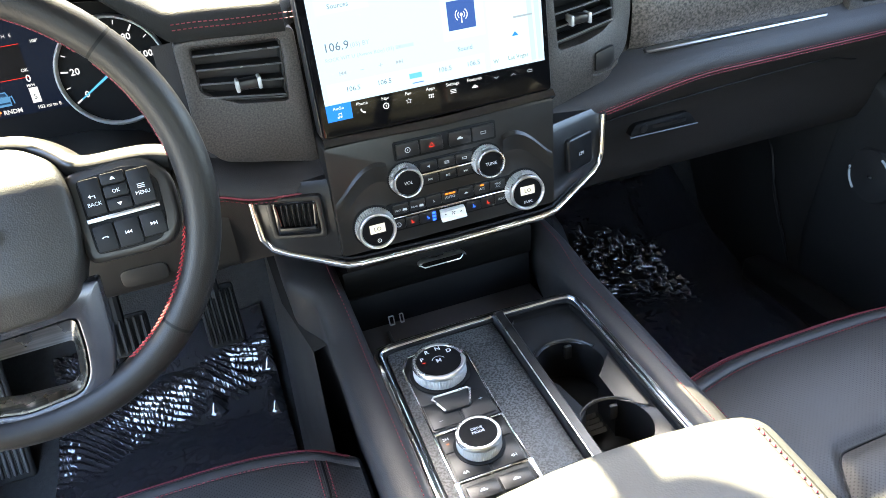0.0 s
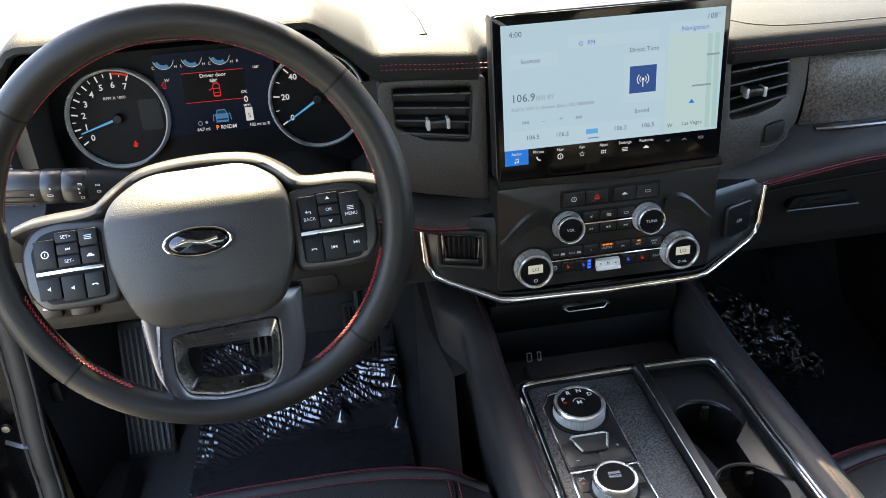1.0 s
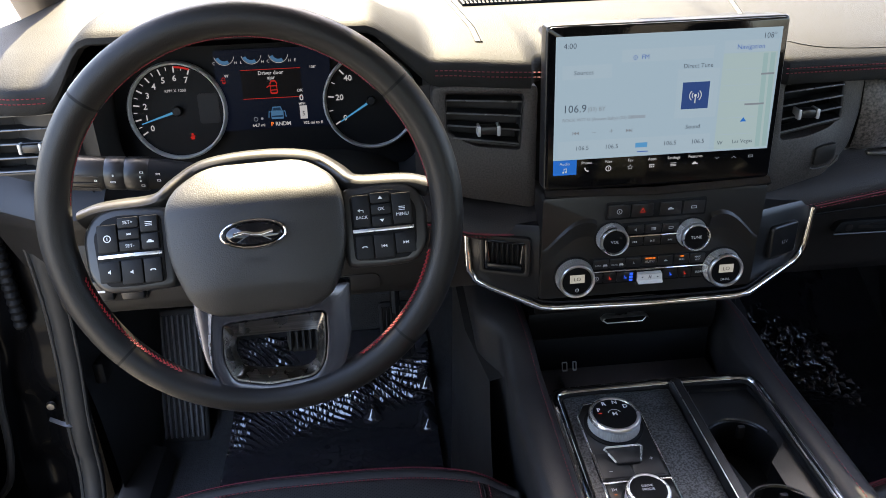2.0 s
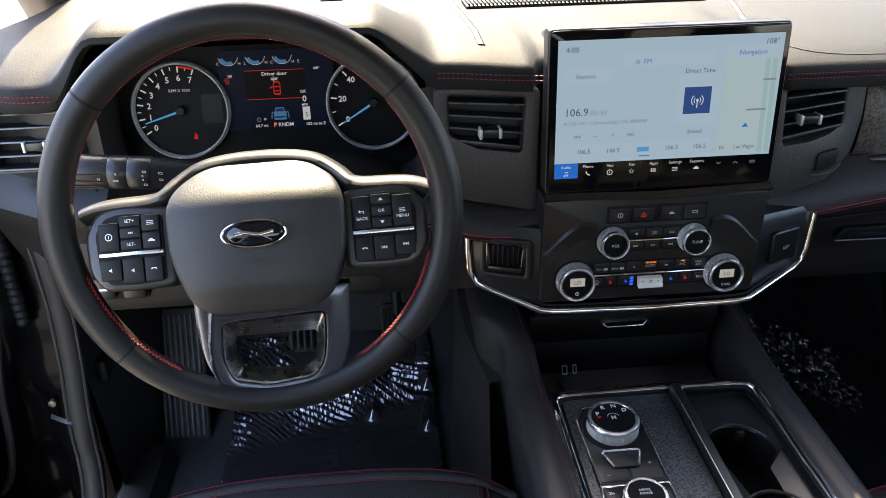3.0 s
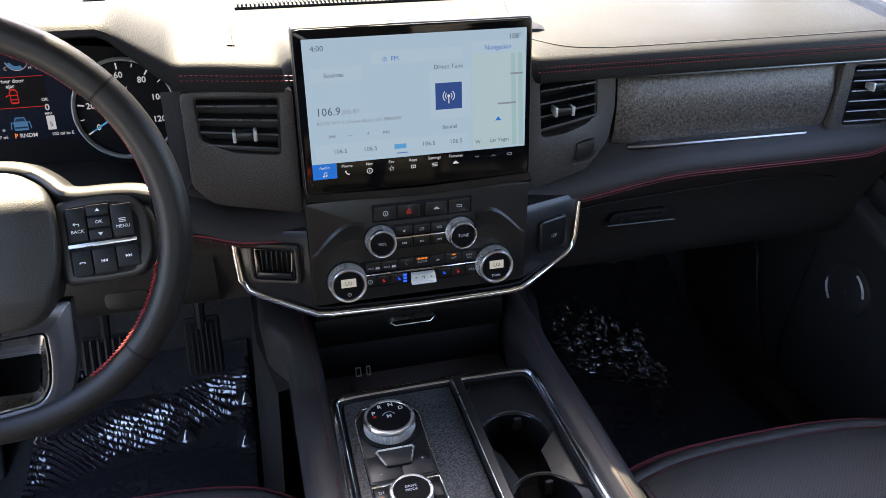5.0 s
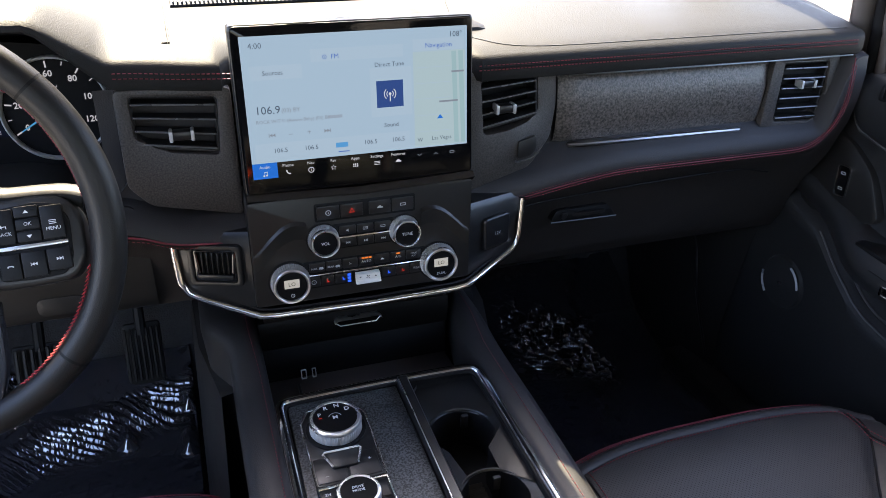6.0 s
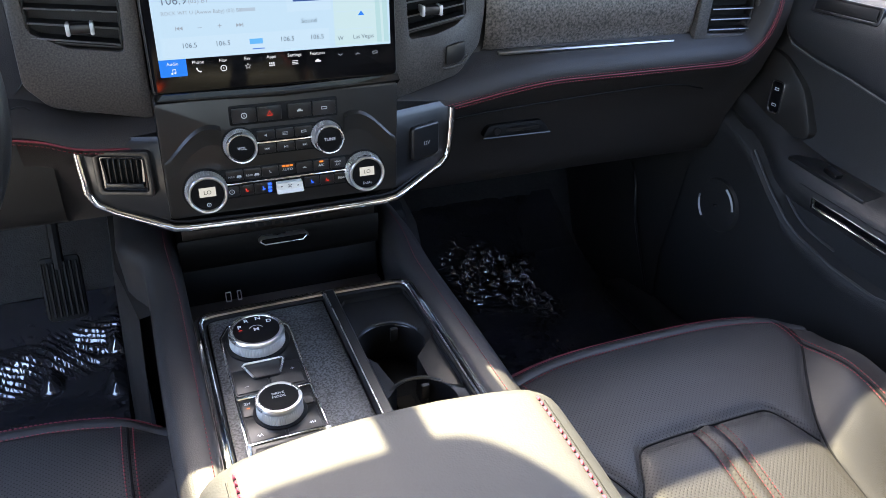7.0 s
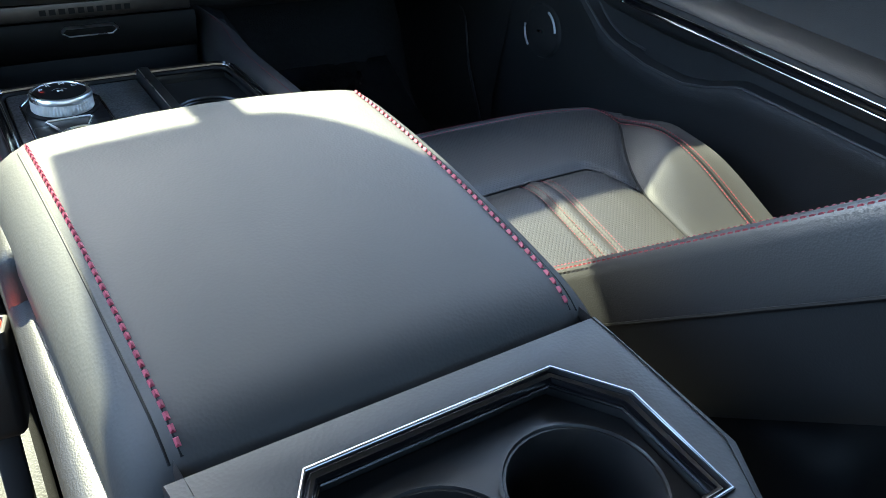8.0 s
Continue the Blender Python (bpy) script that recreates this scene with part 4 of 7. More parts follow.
dial(0.0500, 0.6135, 0.0185, 0.019, "TUNE", False)
dial(-0.0980, 0.5625, 0.0235, 0.018, "", True)
dial(0.0955, 0.5625, 0.0235, 0.018, "DUAL", True)

# side pods and the chrome line that frames the controls
for s in (-1, 1):
    rows = []
    for i in range(9):
        f = i / 8
        x = s * (0.142 + 0.088 * f)
        y = 0.062 + 0.036 * f
        zb = 0.522 + 0.018 * f + 0.014 * max(0, f - 0.75) / 0.25
        zt = 0.628 - 0.004 * f
        rows.append([(x, y + 0.05, zt + 0.004), (x, y + 0.006, zt + 0.002), (x, y, zt - 0.006), (x, y, zb + 0.006), (x, y + 0.004, zb), (x, y + 0.06, zb - 0.004)])
    part("side_pod", skin(rows), satin, PAN, "satin black side panel")
trim_path = [(-0.2305, 0.095, 0.629), (-0.2300, 0.095, 0.600), (-0.2275, 0.0945, 0.562), (-0.2190, 0.092, 0.546), (-0.200, 0.085, 0.537), (-0.150, 0.062, 0.5215), (-0.138, 0.056, 0.5185), (-0.120, 0.053, 0.5175), (0.0, 0.050, 0.516), (0.120, 0.053, 0.5155),
             (0.140, 0.056, 0.5165), (0.152, 0.061, 0.5200), (0.215, 0.090, 0.5400), (0.226, 0.094, 0.549), (0.2305, 0.095, 0.565), (0.2340, 0.096, 0.618)]
part("chrome_frame", tube(trim_path, 0.0048, 10, up=(0, -1, 0.2)), chrome, PAN, "bright chrome outline")
# dark strip inside the chrome outline, drawn in as its shade
part("chrome_frame_shadow", tube([(x * 0.985, y + 0.004, z + 0.0065) for x, y, z in trim_path], 0.0022, 6), dark, PAN, "dark gap")
part("lower_skirt", skin([[(-0.225, 0.110, 0.555), (-0.20, 0.10, 0.525), (-0.14, 0.070, 0.508), (0, 0.064, 0.505), (0.14, 0.070, 0.507), (0.20, 0.10, 0.525), (0.228, 0.110, 0.555)],
                          [(-0.225, 0.17, 0.53), (-0.20, 0.15, 0.50), (-0.14, 0.125, 0.487), (0, 0.12, 0.485), (0.14, 0.125, 0.487), (0.20, 0.15, 0.50), (0.228, 0.17, 0.53)]]), satin, PAN)
# cabin sensor grille and power outlet cover
sq = thing("sensor_grille", "small square black grille with upright fins beside the controls", "grille", (-0.185, 0.08, 0.58))
SQ = frame_of((-0.185, 0.0715, 0.588), (1, -0.40, 0), (0, 0, 1))
part("surround", ring_plate(rounded(rect(-0.033, -0.028, 0.033, 0.028), 0.006), rounded(rect(-0.0265, -0.0215, 0.0265, 0.0215), 0.004), SQ, 0.010, 0.0012), satin, sq)
part("inner_frame", ring_plate(rounded(rect(-0.0262, -0.0212, 0.0262, 0.0212), 0.004), rounded([(-0.019, -0.013), (0.019, -0.013), (0.022, 0.018), (-0.022, 0.018)], 0.002), move(SQ, z=-0.0015), 0.008, 0.0012), gloss, sq)
part("lower_lip", rbox((0.044, 0.006, 0.004), r=0.0015, m=move(SQ, 0, -0.0135, 0.0005)), satin, sq)
part("back", plate(rect(-0.024, -0.019, 0.024, 0.019), move(SQ, z=-0.0060), 0.002, 0), dark, sq)
for k in range(6):
    part("fin", rbox((0.0020, 0.030, 0.0045), r=0.0008, m=move(SQ, -0.0165 + 0.0066 * k, 0.003, -0.0036), seg=1), satin, sq)
outlet = thing("outlet_cover", "square black power outlet cover marked 12V", "socket cover", (0.187, 0.07, 0.57))
OUT = frame_of((0.187, 0.0795, 0.580), (1, 0.40, 0), (0, 0, 1))
part("lid", plate(rounded(rect(-0.024, -0.021, 0.024, 0.025), 0.006), move(OUT, z=0.006), 0.010, 0.003, 3), satin, outlet)
part("marking", lettering("12V", move(OUT, 0.0, 0.0, 0.0064), 0.007), grey_ink, outlet, smooth=0)

# ---- touch screen ----
SCREEN = frame_of((0.003, 0.066, 0.773), (1, 0, 0), (0, 0.055, 1))
screen = thing("touch_screen", "large landscape touch screen showing a lit radio page", "screen", (0.003, 0.09, 0.68))
part("casing", plate(rounded(rect(-0.1425, -0.0955, 0.1425, 0.1005), 0.007), move(SCREEN, z=-0.0015), 0.024, 0.003, 3), satin, screen)
part("glass", plate(rounded(rect(-0.1405, -0.0935, 0.1405, 0.0985), 0.006), SCREEN, 0.010, 0.0012), screen_glass, screen, "gloss black glass")
part("chin", skin([[(-0.139, 0.060, 0.680), (-0.139, 0.052, 0.6745), (-0.139, 0.060, 0.668)], [(0.0, 0.058, 0.677), (0, 0.049, 0.671), (0, 0.058, 0.665)], [(0.145, 0.060, 0.680), (0.145, 0.052, 0.6745), (0.145, 0.060, 0.668)]]), gloss, screen)


def glow(name, color, strength):
    return material(name, tuple(c * 0.02 for c in color), 0.45, spec=0.08, emit=color, strength=strength, vary=0.02)


GAIN = 0.052
page = glow("lit_page", (0.49, 0.70, 0.84), GAIN)
page_light = glow("lit_page_tile", (0.52, 0.72, 0.85), GAIN)
page_map = glow("lit_map", (0.53, 0.73, 0.76), GAIN)
map_road = glow("lit_map_road", (0.42, 0.66, 0.68), GAIN)
ui_blue = glow("lit_blue", (0.02, 0.22, 0.85), GAIN)
ui_navy = glow("lit_navy", (0.04, 0.10, 0.33), GAIN)
ui_cyan = glow("lit_cyan", (0.12, 0.45, 0.85), GAIN)
ui_text = glow("lit_dark_text", (0.10, 0.14, 0.20), GAIN)
ui_faint = glow("lit_grey_text", (0.30, 0.36, 0.42), GAIN)
ui_pale = glow("lit_pale_grey", (0.40, 0.52, 0.62), GAIN)
ui_link = glow("lit_link_text", (0.08, 0.20, 0.65), GAIN)
ui_white = glow("lit_white", (0.80, 0.85, 0.88), GAIN)

PX, PY, PW, PH = -0.1315, 0.0875, 0.2655, 0.1440
display = part("display", plate(rect(PX, PY - PH, PX + PW, PY), move(SCREEN, z=0.0005), 0.001, 0), page, screen, "pale blue lit radio page")


def ui(u, v, lift=0.0009):
    return move(SCREEN, PX + PW * u, PY - PH * v, lift)


def say(text, u, v, size, mat=ui_text, align="CENTER"):
    part("caption", lettering(text, ui(u, v), size, align), mat, display, smooth=0)


def block(u0, v0, u1, v1, mat, lift=0.0007, r=0.0):
    part("tile", bars(move(SCREEN, 0, 0, lift), [(PX + PW * u0, PY - PH * v1, PX + PW * u1, PY - PH * v0)]), mat, display, smooth=0)


block(0.745, 0.19, 0.99, 0.985, page_map)
block(0.745, 0.09, 0.99, 0.185, page_light)
block(0.29, 0.12, 0.70, 0.22, page_light)
block(0.03, 0.225, 0.25, 0.335, page_light)
block(0.02, 0.84, 0.72, 0.985, page_light)
block(0.545, 0.30, 0.735, 0.70, page_light)
part("tile", polys(move(SCREEN, 0, 0, 0.0008), [[(PX + PW * a, PY - PH * 0.2), (PX + PW * (a + 0.022), PY - PH * 0.2), (PX + PW * (a + 0.035), PY - PH * 0.98), (PX + PW * (a + 0.013), PY - PH * 0.98)] for a in (0.925, 0.958)]), map_road, display, smooth=0)
part("tile", bars(move(SCREEN, 0, 0, 0.0008), [(PX + PW * 0.755, PY - PH * v - 0.0003, PX + PW * 0.92, PY - PH * v + 0.0003) for v in (0.32, 0.45, 0.58, 0.72, 0.86)]), page_light, display, smooth=0)
say("4:00", 0.062, 0.075, 0.0088)
say("108°", 0.945, 0.065, 0.0088)
say("FM", 0.395, 0.185, 0.0075, ui_link)
part("symbol", symbol("ring", ui(0.350, 0.185), 0.005), ui_link, display, smooth=0)
say("Sources", 0.125, 0.285, 0.0072)
say("Direct Tune", 0.635, 0.275, 0.0072)
say("106.9", 0.036, 0.575, 0.0130, ui_text, "LEFT")
say("(03) BY", 0.147, 0.583, 0.0070, ui_faint, "LEFT")
say("ROCK WIT U (Awww Baby) (03) BY", 0.036, 0.665, 0.0056, ui_faint, "LEFT")
block(0.345, 0.652, 0.412, 0.677, ui_pale, 0.0009)
for u, sym in ((0.10, "prev"), (0.34, "next")):
    part("symbol", symbol(sym, ui(u, 0.775), 0.0085), ui_faint, display, smooth=0)
say("–", 0.18, 0.775, 0.009, ui_faint)
say("+", 0.26, 0.775, 0.009, ui_faint)
for u in (0.13, 0.265, 0.535, 0.665):
    say("106.5", u, 0.905, 0.0075)
block(0.375, 0.885, 0.43, 0.925, ui_cyan, 0.0009)
block(0.385, 0.958, 0.435, 0.966, ui_link, 0.0009)
say("Sound", 0.635, 0.775, 0.0072)
say("Navigation", 0.865, 0.145, 0.0078, ui_link)
say("Las Vegas", 0.875, 0.925, 0.0066)
say("W", 0.770, 0.93, 0.0066)
block(0.925, 0.36, 0.985, 0.375, ui_faint, 0.0009)
block(0.865, 0.605, 0.955, 0.620, ui_faint, 0.0009)
part("symbol", symbol("up", ui(0.868, 0.74), 0.0078), ui_blue, display, smooth=0)
block(0.572, 0.405, 0.695, 0.625, ui_navy, 0.0009)
IC = ui(0.6335, 0.515, 0.0011)
part("symbol", polys(IC, arc(0.0035, 0.0045, -50, 50) + arc(0.0035, 0.0045, 130, 230) + arc(0.0065, 0.0076, -50, 50) + arc(0.0065, 0.0076, 130, 230) + arc(0, 0.0018, 0, 360) + [[(-0.0007, -0.009), (0.0007, -0.009), (0.0005, 0), (-0.0005, 0)]]), ui_white, display, smooth=0)
block(0.0, 1.0, 0.108, 1.13, ui_blue, 0.0007)
for k, (name_, sym) in enumerate((("Audio", "note"), ("Phone", "handset"), ("Nav", "ring"), ("Fav", "star_line"), ("Apps", "grid"), ("Settings", "menu"), ("Features", "car"))):
    u = 0.053 + 0.1015 * k
    say(name_, u, 1.033, 0.0052, ui_white)
    part("symbol", symbol(sym, ui(u, 1.092), 0.0072), ui_white, display, smooth=0)
for u, sym in ((0.765, "chev_down"), (0.845, "chev_up"), (0.925, "box")):
    part("symbol", symbol(sym, ui(u, 1.06), 0.006), ui_faint, display, smooth=0)

# ---- instrument cluster ----
CL = frame_of((-0.464, 0.198, 0.765), (1, 0, 0), (0, 0.15, 1))
dial_face = material("dial_face", (0.003, 0.003, 0.0035), 0.55, vary=0.1, spec=0.1)
cluster = thing("instrument_cluster", "dark instrument cluster with two dials and a lit warning display", "instrument cluster", (-0.464, 0.2, 0.68))
part("back_plate", plate(rounded(rect(-0.205, -0.085, 0.205, 0.088), 0.02), move(CL, z=-0.012), 0.01, 0), dial_face, cluster, "black glossy back plate")
ink_lit = glow("lit_dial_print", (0.75, 0.77, 0.78), 0.045)
needle_lit = glow("lit_blue_needle", (0.10, 0.50, 0.85), 0.04)
dis_back = glow("lit_dark_display", (0.0022, 0.0042, 0.0125), 0.06)
dis_red = glow("lit_red_panel", (0.0022, 0.0012, 0.0014), 0.06)
dis_redline = glow("lit_red", (0.85, 0.03, 0.02), 0.04)
dis_blue = glow("lit_gauge_blue", (0.12, 0.35, 0.65), 0.03)


def gauge(cx, r, a0, step, numbers, per, needle, name, text=""):
    m = move(CL, cx, 0, 0)
    g = part(name, lathe([(0, -0.004), (r * 0.97, -0.004)], m, 48), dial_face, cluster, "round dark dial")
    part("ring", lathe([(r * 0.96, -0.006), (r * 0.97, 0.003), (r, 0.005), (r * 1.035, 0.002), (r * 1.04, -0.008)], m, 56), pale_silver, g, "bright chrome ring")
    marks = []
    for k in range(len(numbers) * per - per + 1):
        a = radians(a0 + step * k / per)
        w, l0 = (0.0009, 0.80) if k % per == 0 else (0.0005, 0.85)
        d, s = Vector((math.cos(a), math.sin(a))), Vector((-math.sin(a), math.cos(a)))
        marks.append([tuple(d * r * l0 + s * w), tuple(d * r * l0 - s * w), tuple(d * r * 0.93 - s * w), tuple(d * r * 0.93 + s * w)])
    part("scale", polys(move(m, z=-0.0035), marks), ink_lit, g, smooth=0)
    for k, n in enumerate(numbers):
        a = radians(a0 + step * k)
        part("numeral", lettering(n, move(m, r * 0.68 * math.cos(a), r * 0.68 * math.sin(a), -0.0035), 0.0105, weight=0.018), ink_lit, g, smooth=0)
    if text:
        part("caption", lettering(text, move(m, 0.0, r * 0.42, -0.0035), 0.0052), ink_lit, g, smooth=0)
    a = radians(needle)
    d, s = Vector((math.cos(a), math.sin(a), 0)), Vector((-math.sin(a), math.cos(a), 0))
    nb = bmesh.new()
    nb.faces.new([nb.verts.new(m @ (p + Vector((0, 0, 0.003)))) for p in (d * 0.004 + s * 0.0016, d * 0.004 - s * 0.0016, d * r * 0.80 - s * 0.0007, d * r * 0.80 + s * 0.0007)])
    part("needle", nb, needle_lit, g, "lit blue needle", smooth=0)
    part("hub", lathe([(0, 0.0055), (0.005, 0.005), (0.0062, 0.003), (0.0062, -0.004)], m, 20), dark, g)
    return g, m


g, gm = gauge(-0.1235, 0.0600, 211, -20.4, [str(k) for k in range(8)], 2, 197, "tachometer", "RPM X 1000")
part("red_zone", polys(move(gm, z=-0.0033), arc(0.0535, 0.0560, 88, 68, 6)), dis_redline, g, smooth=0)
part("red_lamp", polys(move(gm, 0.014, -0.034, -0.0033), arc(0, 0.0016, 0, 360, 8, 0, 0.0030) + [[(-0.0024, -0.0036), (0.0024, -0.0036), (0.0016, 0.0014), (-0.0016, 0.0014)], [(-0.0036, -0.0008), (-0.0026, -0.0020), (0.0036, 0.0006), (0.0028, 0.0016)]]), dis_redline, g, "red seat belt lamp", smooth=0)
part("side_window", plate(rounded(rect(0.026, -0.018, 0.052, 0.020), 0.004), move(gm, z=-0.0033), 0.0005, 0), dark, g)
g2, gm2 = gauge(0.1235, 0.0600, 211, -39.0, [str(20 * k) for k in range(7)], 2, 211, "speedometer", "MPH")
dp = part("centre_display", plate(rounded(rect(-0.072, -0.030, 0.074, 0.072), 0.003), move(CL, z=-0.006), 0.002, 0), dis_back, cluster, "dark blue lit display")
DC = move(CL, 0, 0, -0.0056)
part("warning_panel", bars(DC, [(-0.040, 0.010, 0.036, 0.046)]), dis_red, dp, "dark red warning panel", smooth=0)
part("red_line", bars(move(DC, z=0.0002), [(-0.040, 0.0095, 0.036, 0.0102), (-0.040, 0.0458, 0.036, 0.0465)]), dis_redline, dp, smooth=0)
DT = move(DC, z=0.0004)
for text, x, y, size in (("Driver door", -0.002, 0.0415, 0.0062), ("ajar", -0.002, 0.0355, 0.0062), ("OK", 0.033, 0.0175, 0.0050), ("0", 0.034, 0.008, 0.0105), ("MPH", 0.034, 0.0005, 0.0040), ("64.7 mi", -0.024, -0.0245, 0.0052),
                         ("102 mi to E", 0.046, -0.0245, 0.0052), ("RNDM", 0.0075, -0.0240, 0.0066), ("W", -0.058, 0.040, 0.0052), ("108°", 0.052, 0.0465, 0.0045)):
    part("caption", lettering(text, move(DT, x, y), size * 1.05, weight=0.018), ink_lit, dp, smooth=0)
part("caption", lettering("P", move(DT, -0.0065, -0.0240), 0.0075, weight=0.02), orange, dp, smooth=0)
part("speed_sign", bars(DT, [(0.0305, -0.019, 0.0400, -0.002)]), ink_lit, dp, "small white speed limit sign", smooth=0)
part("caption", lettering("5", move(DT, 0.0352, -0.0125, 0.0003), 0.008), dark, dp, smooth=0)
def open_car(at, h):
    """A car seen from above in outline, with one door swung open."""
    loop = [(-0.42, -1.0), (0.42, -1.0), (0.55, -0.75), (0.50, 0.0), (0.55, 0.55), (0.30, 1.0), (-0.30, 1.0), (-0.55, 0.55), (-0.50, 0.0), (-0.55, -0.75)]
    out = []
    for k in range(len(loop)):
        a, b = Vector(loop[k]), Vector(loop[(k + 1) % len(loop)])
        out.append([tuple(v * h) for v in (a, b, b * 0.78, a * 0.78)])
    out.append([(x * h, y * h) for x, y in ((-0.42, 0.10), (0.42, 0.10), (0.42, 0.24), (-0.42, 0.24))])
    out.append([(x * h, y * h) for x, y in ((-0.42, -0.50), (0.42, -0.50), (0.42, -0.36), (-0.42, -0.36))])
    out.append([(x * h, y * h) for x, y in ((-0.52, 0.34), (-1.05, 0.05), (-1.05, -0.12), (-0.52, 0.16))])
    return polys(at, out)


part("door_symbol", open_car(move(DT, 0.0, 0.0235), 0.0088), dis_redline, dp, "red outline of a car with an open door", smooth=0)
part("door_symbol", open_car(move(DT, -0.062, 0.0345), 0.0040), dis_redline, dp, smooth=0)
dis_glass = glow("lit_gauge_dark_blue", (0.02, 0.07, 0.16), 0.03)
cs = part("car_symbol", polys(DT, [[(-0.0068, -0.0175), (0.0088, -0.0175), (0.0092, -0.0070), (-0.0072, -0.0070)], [(-0.0060, -0.0068), (0.0080, -0.0068), (0.0062, -0.0015), (-0.0042, -0.0015)]]), dis_blue, dp, "small lit blue car", smooth=0)
part("rear_window", polys(move(DT, z=0.0002), [[(-0.0048, -0.0064), (0.0068, -0.0064), (0.0054, -0.0028), (-0.0034, -0.0028)], [(-0.0060, -0.0150), (0.0080, -0.0150), (0.0080, -0.0130), (-0.0060, -0.0130)]]), dis_glass, cs, smooth=0)
for sx in (-1, 1):
    part("open_door", polys(move(DT, 0.001, 0), [[(sx * 0.0080, -0.0080), (sx * 0.0105, -0.0062), (sx * 0.0118, -0.0150), (sx * 0.0106, -0.0160), (sx * 0.0098, -0.0085)]]), dis_blue, cs, smooth=0)
part("small_symbol", polys(DT, arc(0.0022, 0.0028, 0, 360, 12, -0.0270, -0.0165) + arc(0.0, 0.0018, 0, 360, 8, -0.0190, -0.0160)), ui_faint, dp, smooth=0)
for k, (l, rr_) in enumerate((("C", "H"), ("L", "H"), ("C", "H"), ("E", ""))):
    x = -0.058 + 0.034 * k
    if k < 3:
        part("small_gauge", polys(move(DT, x, 0.066), arc(0.0075, 0.0118, 200, 300, 8)), dis_blue, dp, smooth=0)
        part("small_gauge_scale", polys(move(DT, x, 0.066), arc(0.0122, 0.0128, 190, 350, 10)), ink_lit, dp, smooth=0)
    part("caption", lettering(l, move(DT, x - 0.0135, 0.056), 0.0052), ink_lit, dp, smooth=0)
    if rr_:
        part("caption", lettering(rr_, move(DT, x + 0.0135, 0.056), 0.0052), ink_lit, dp, smooth=0)

# ---- steering wheel ----
WHEEL = frame_of((-0.4558, -0.1079, 0.7432), (1, 0, 0), (0, 0.4445, 0.8958)) @ pose(0, 0, 0, 0, 0, 2.0)
RIM = frame_of((-0.4570, -0.1065, 0.7395), (1, 0, 0), (0, 0.2135, 0.9769))
wheel = thing("steering_wheel", "black leather steering wheel with red stitching and silver lower spoke", "steering wheel", (-0.456, -0.05, 0.72))
RR, RT = 0.1840, 0.0160


def on_rim(a, r=RR, n=0.0):
    return RIM @ Vector((r * math.cos(a), r * math.sin(a), n))


def rim_dip(a):
    """1 at the slightly flattened bottom of the rim, 0 elsewhere."""
    d = (math.degrees(a) + 97 + 180) % 360 - 180
    return math.exp(-(d / 26) ** 2)


def rim_bar(a0, a1, n, fat=1.0):
    """A piece of the rim between two angles, in degrees; flat-sided oval section."""
    rows = []
    for k in range(n + 1):
        a = radians(a0 + (a1 - a0) * k / n)
        g = rim_dip(a)
        rr, rt = RR, (RT - 0.0015 * g) * fat
        rows.append([RIM @ Vector(((rr + rt * 0.98 * math.cos(t)) * math.cos(a), (rr + rt * 0.98 * math.cos(t)) * math.sin(a), rt * math.sin(t))) for t in (2 * math.pi * j / 18 for j in range(18))])
    return skin(rows, True)


wheel_leather = material("wheel_leather", (0.0110, 0.0100, 0.0095), 0.44, grain=0.00012, grain_size=0.0011, kind="cells", vary=0.15, vary_size=0.06, spec=0.32)
SEAMS = (40.3, 139.7, 222.6, 317.4)
for a0, a1, n in ((40.7, 139.3, 30), (140.1, 222.2, 28), (223.0, 317.0, 30), (-42.2, 39.9, 28)):
    part("rim", rim_bar(a0, a1, n), wheel_leather, wheel, "smooth black leather rim")
for a in SEAMS:
    part("rim_joint", rim_bar(a - 0.45, a + 0.45, 2, 0.975), dark, wheel, "dark joint in the rim")
rim_up = RIM.to_3x3() @ Vector((0, 0, 1))
for a0, a1 in ((44, 136), (141, 172), (8, 39)):
    part("stitching", stitches([on_rim(radians(a0 + (a1 - a0) * k / 30), RR - RT * 0.985, 0.0008) for k in range(31)], rim_up, 0.0042, (0.0036, 0.0012, 0.0008)), fine_red, wheel, "thin red thread")
for a0, a1 in ((196, 239), (303, 346)):
    part("stitching", laced([on_rim(radians(a0 + (a1 - a0) * k / 24), RR - RT * 0.93, 0.0056) for k in range(25)], rim_up), red, wheel, "crossed red thread")

# padded hub
hub_skin = material("airbag_vinyl", (0.020, 0.0188, 0.0176), 0.5, grain=0.00022, grain_size=0.0013, kind="cells", vary=0.15, vary_size=0.05)
outline = rounded([(-0.084, 0.010), (-0.077, 0.032), (-0.048, 0.054), (0.048, 0.054), (0.077, 0.032), (0.084, 0.010), (0.083, -0.036), (0.066, -0.080), (0.045, -0.092), (-0.045, -0.092), (-0.066, -0.080), (-0.083, -0.036)], 0.02, 5)


def hub_height(s, v):
    e = (v - 0.016) / 0.004
    slope = 0.004 * (math.log1p(math.exp(e)) if e < 30 else e)
    return 0.010 + 0.012 * (1 - s ** 3) - 0.72 * slope - 0.25 * max(0, -0.065 - v)


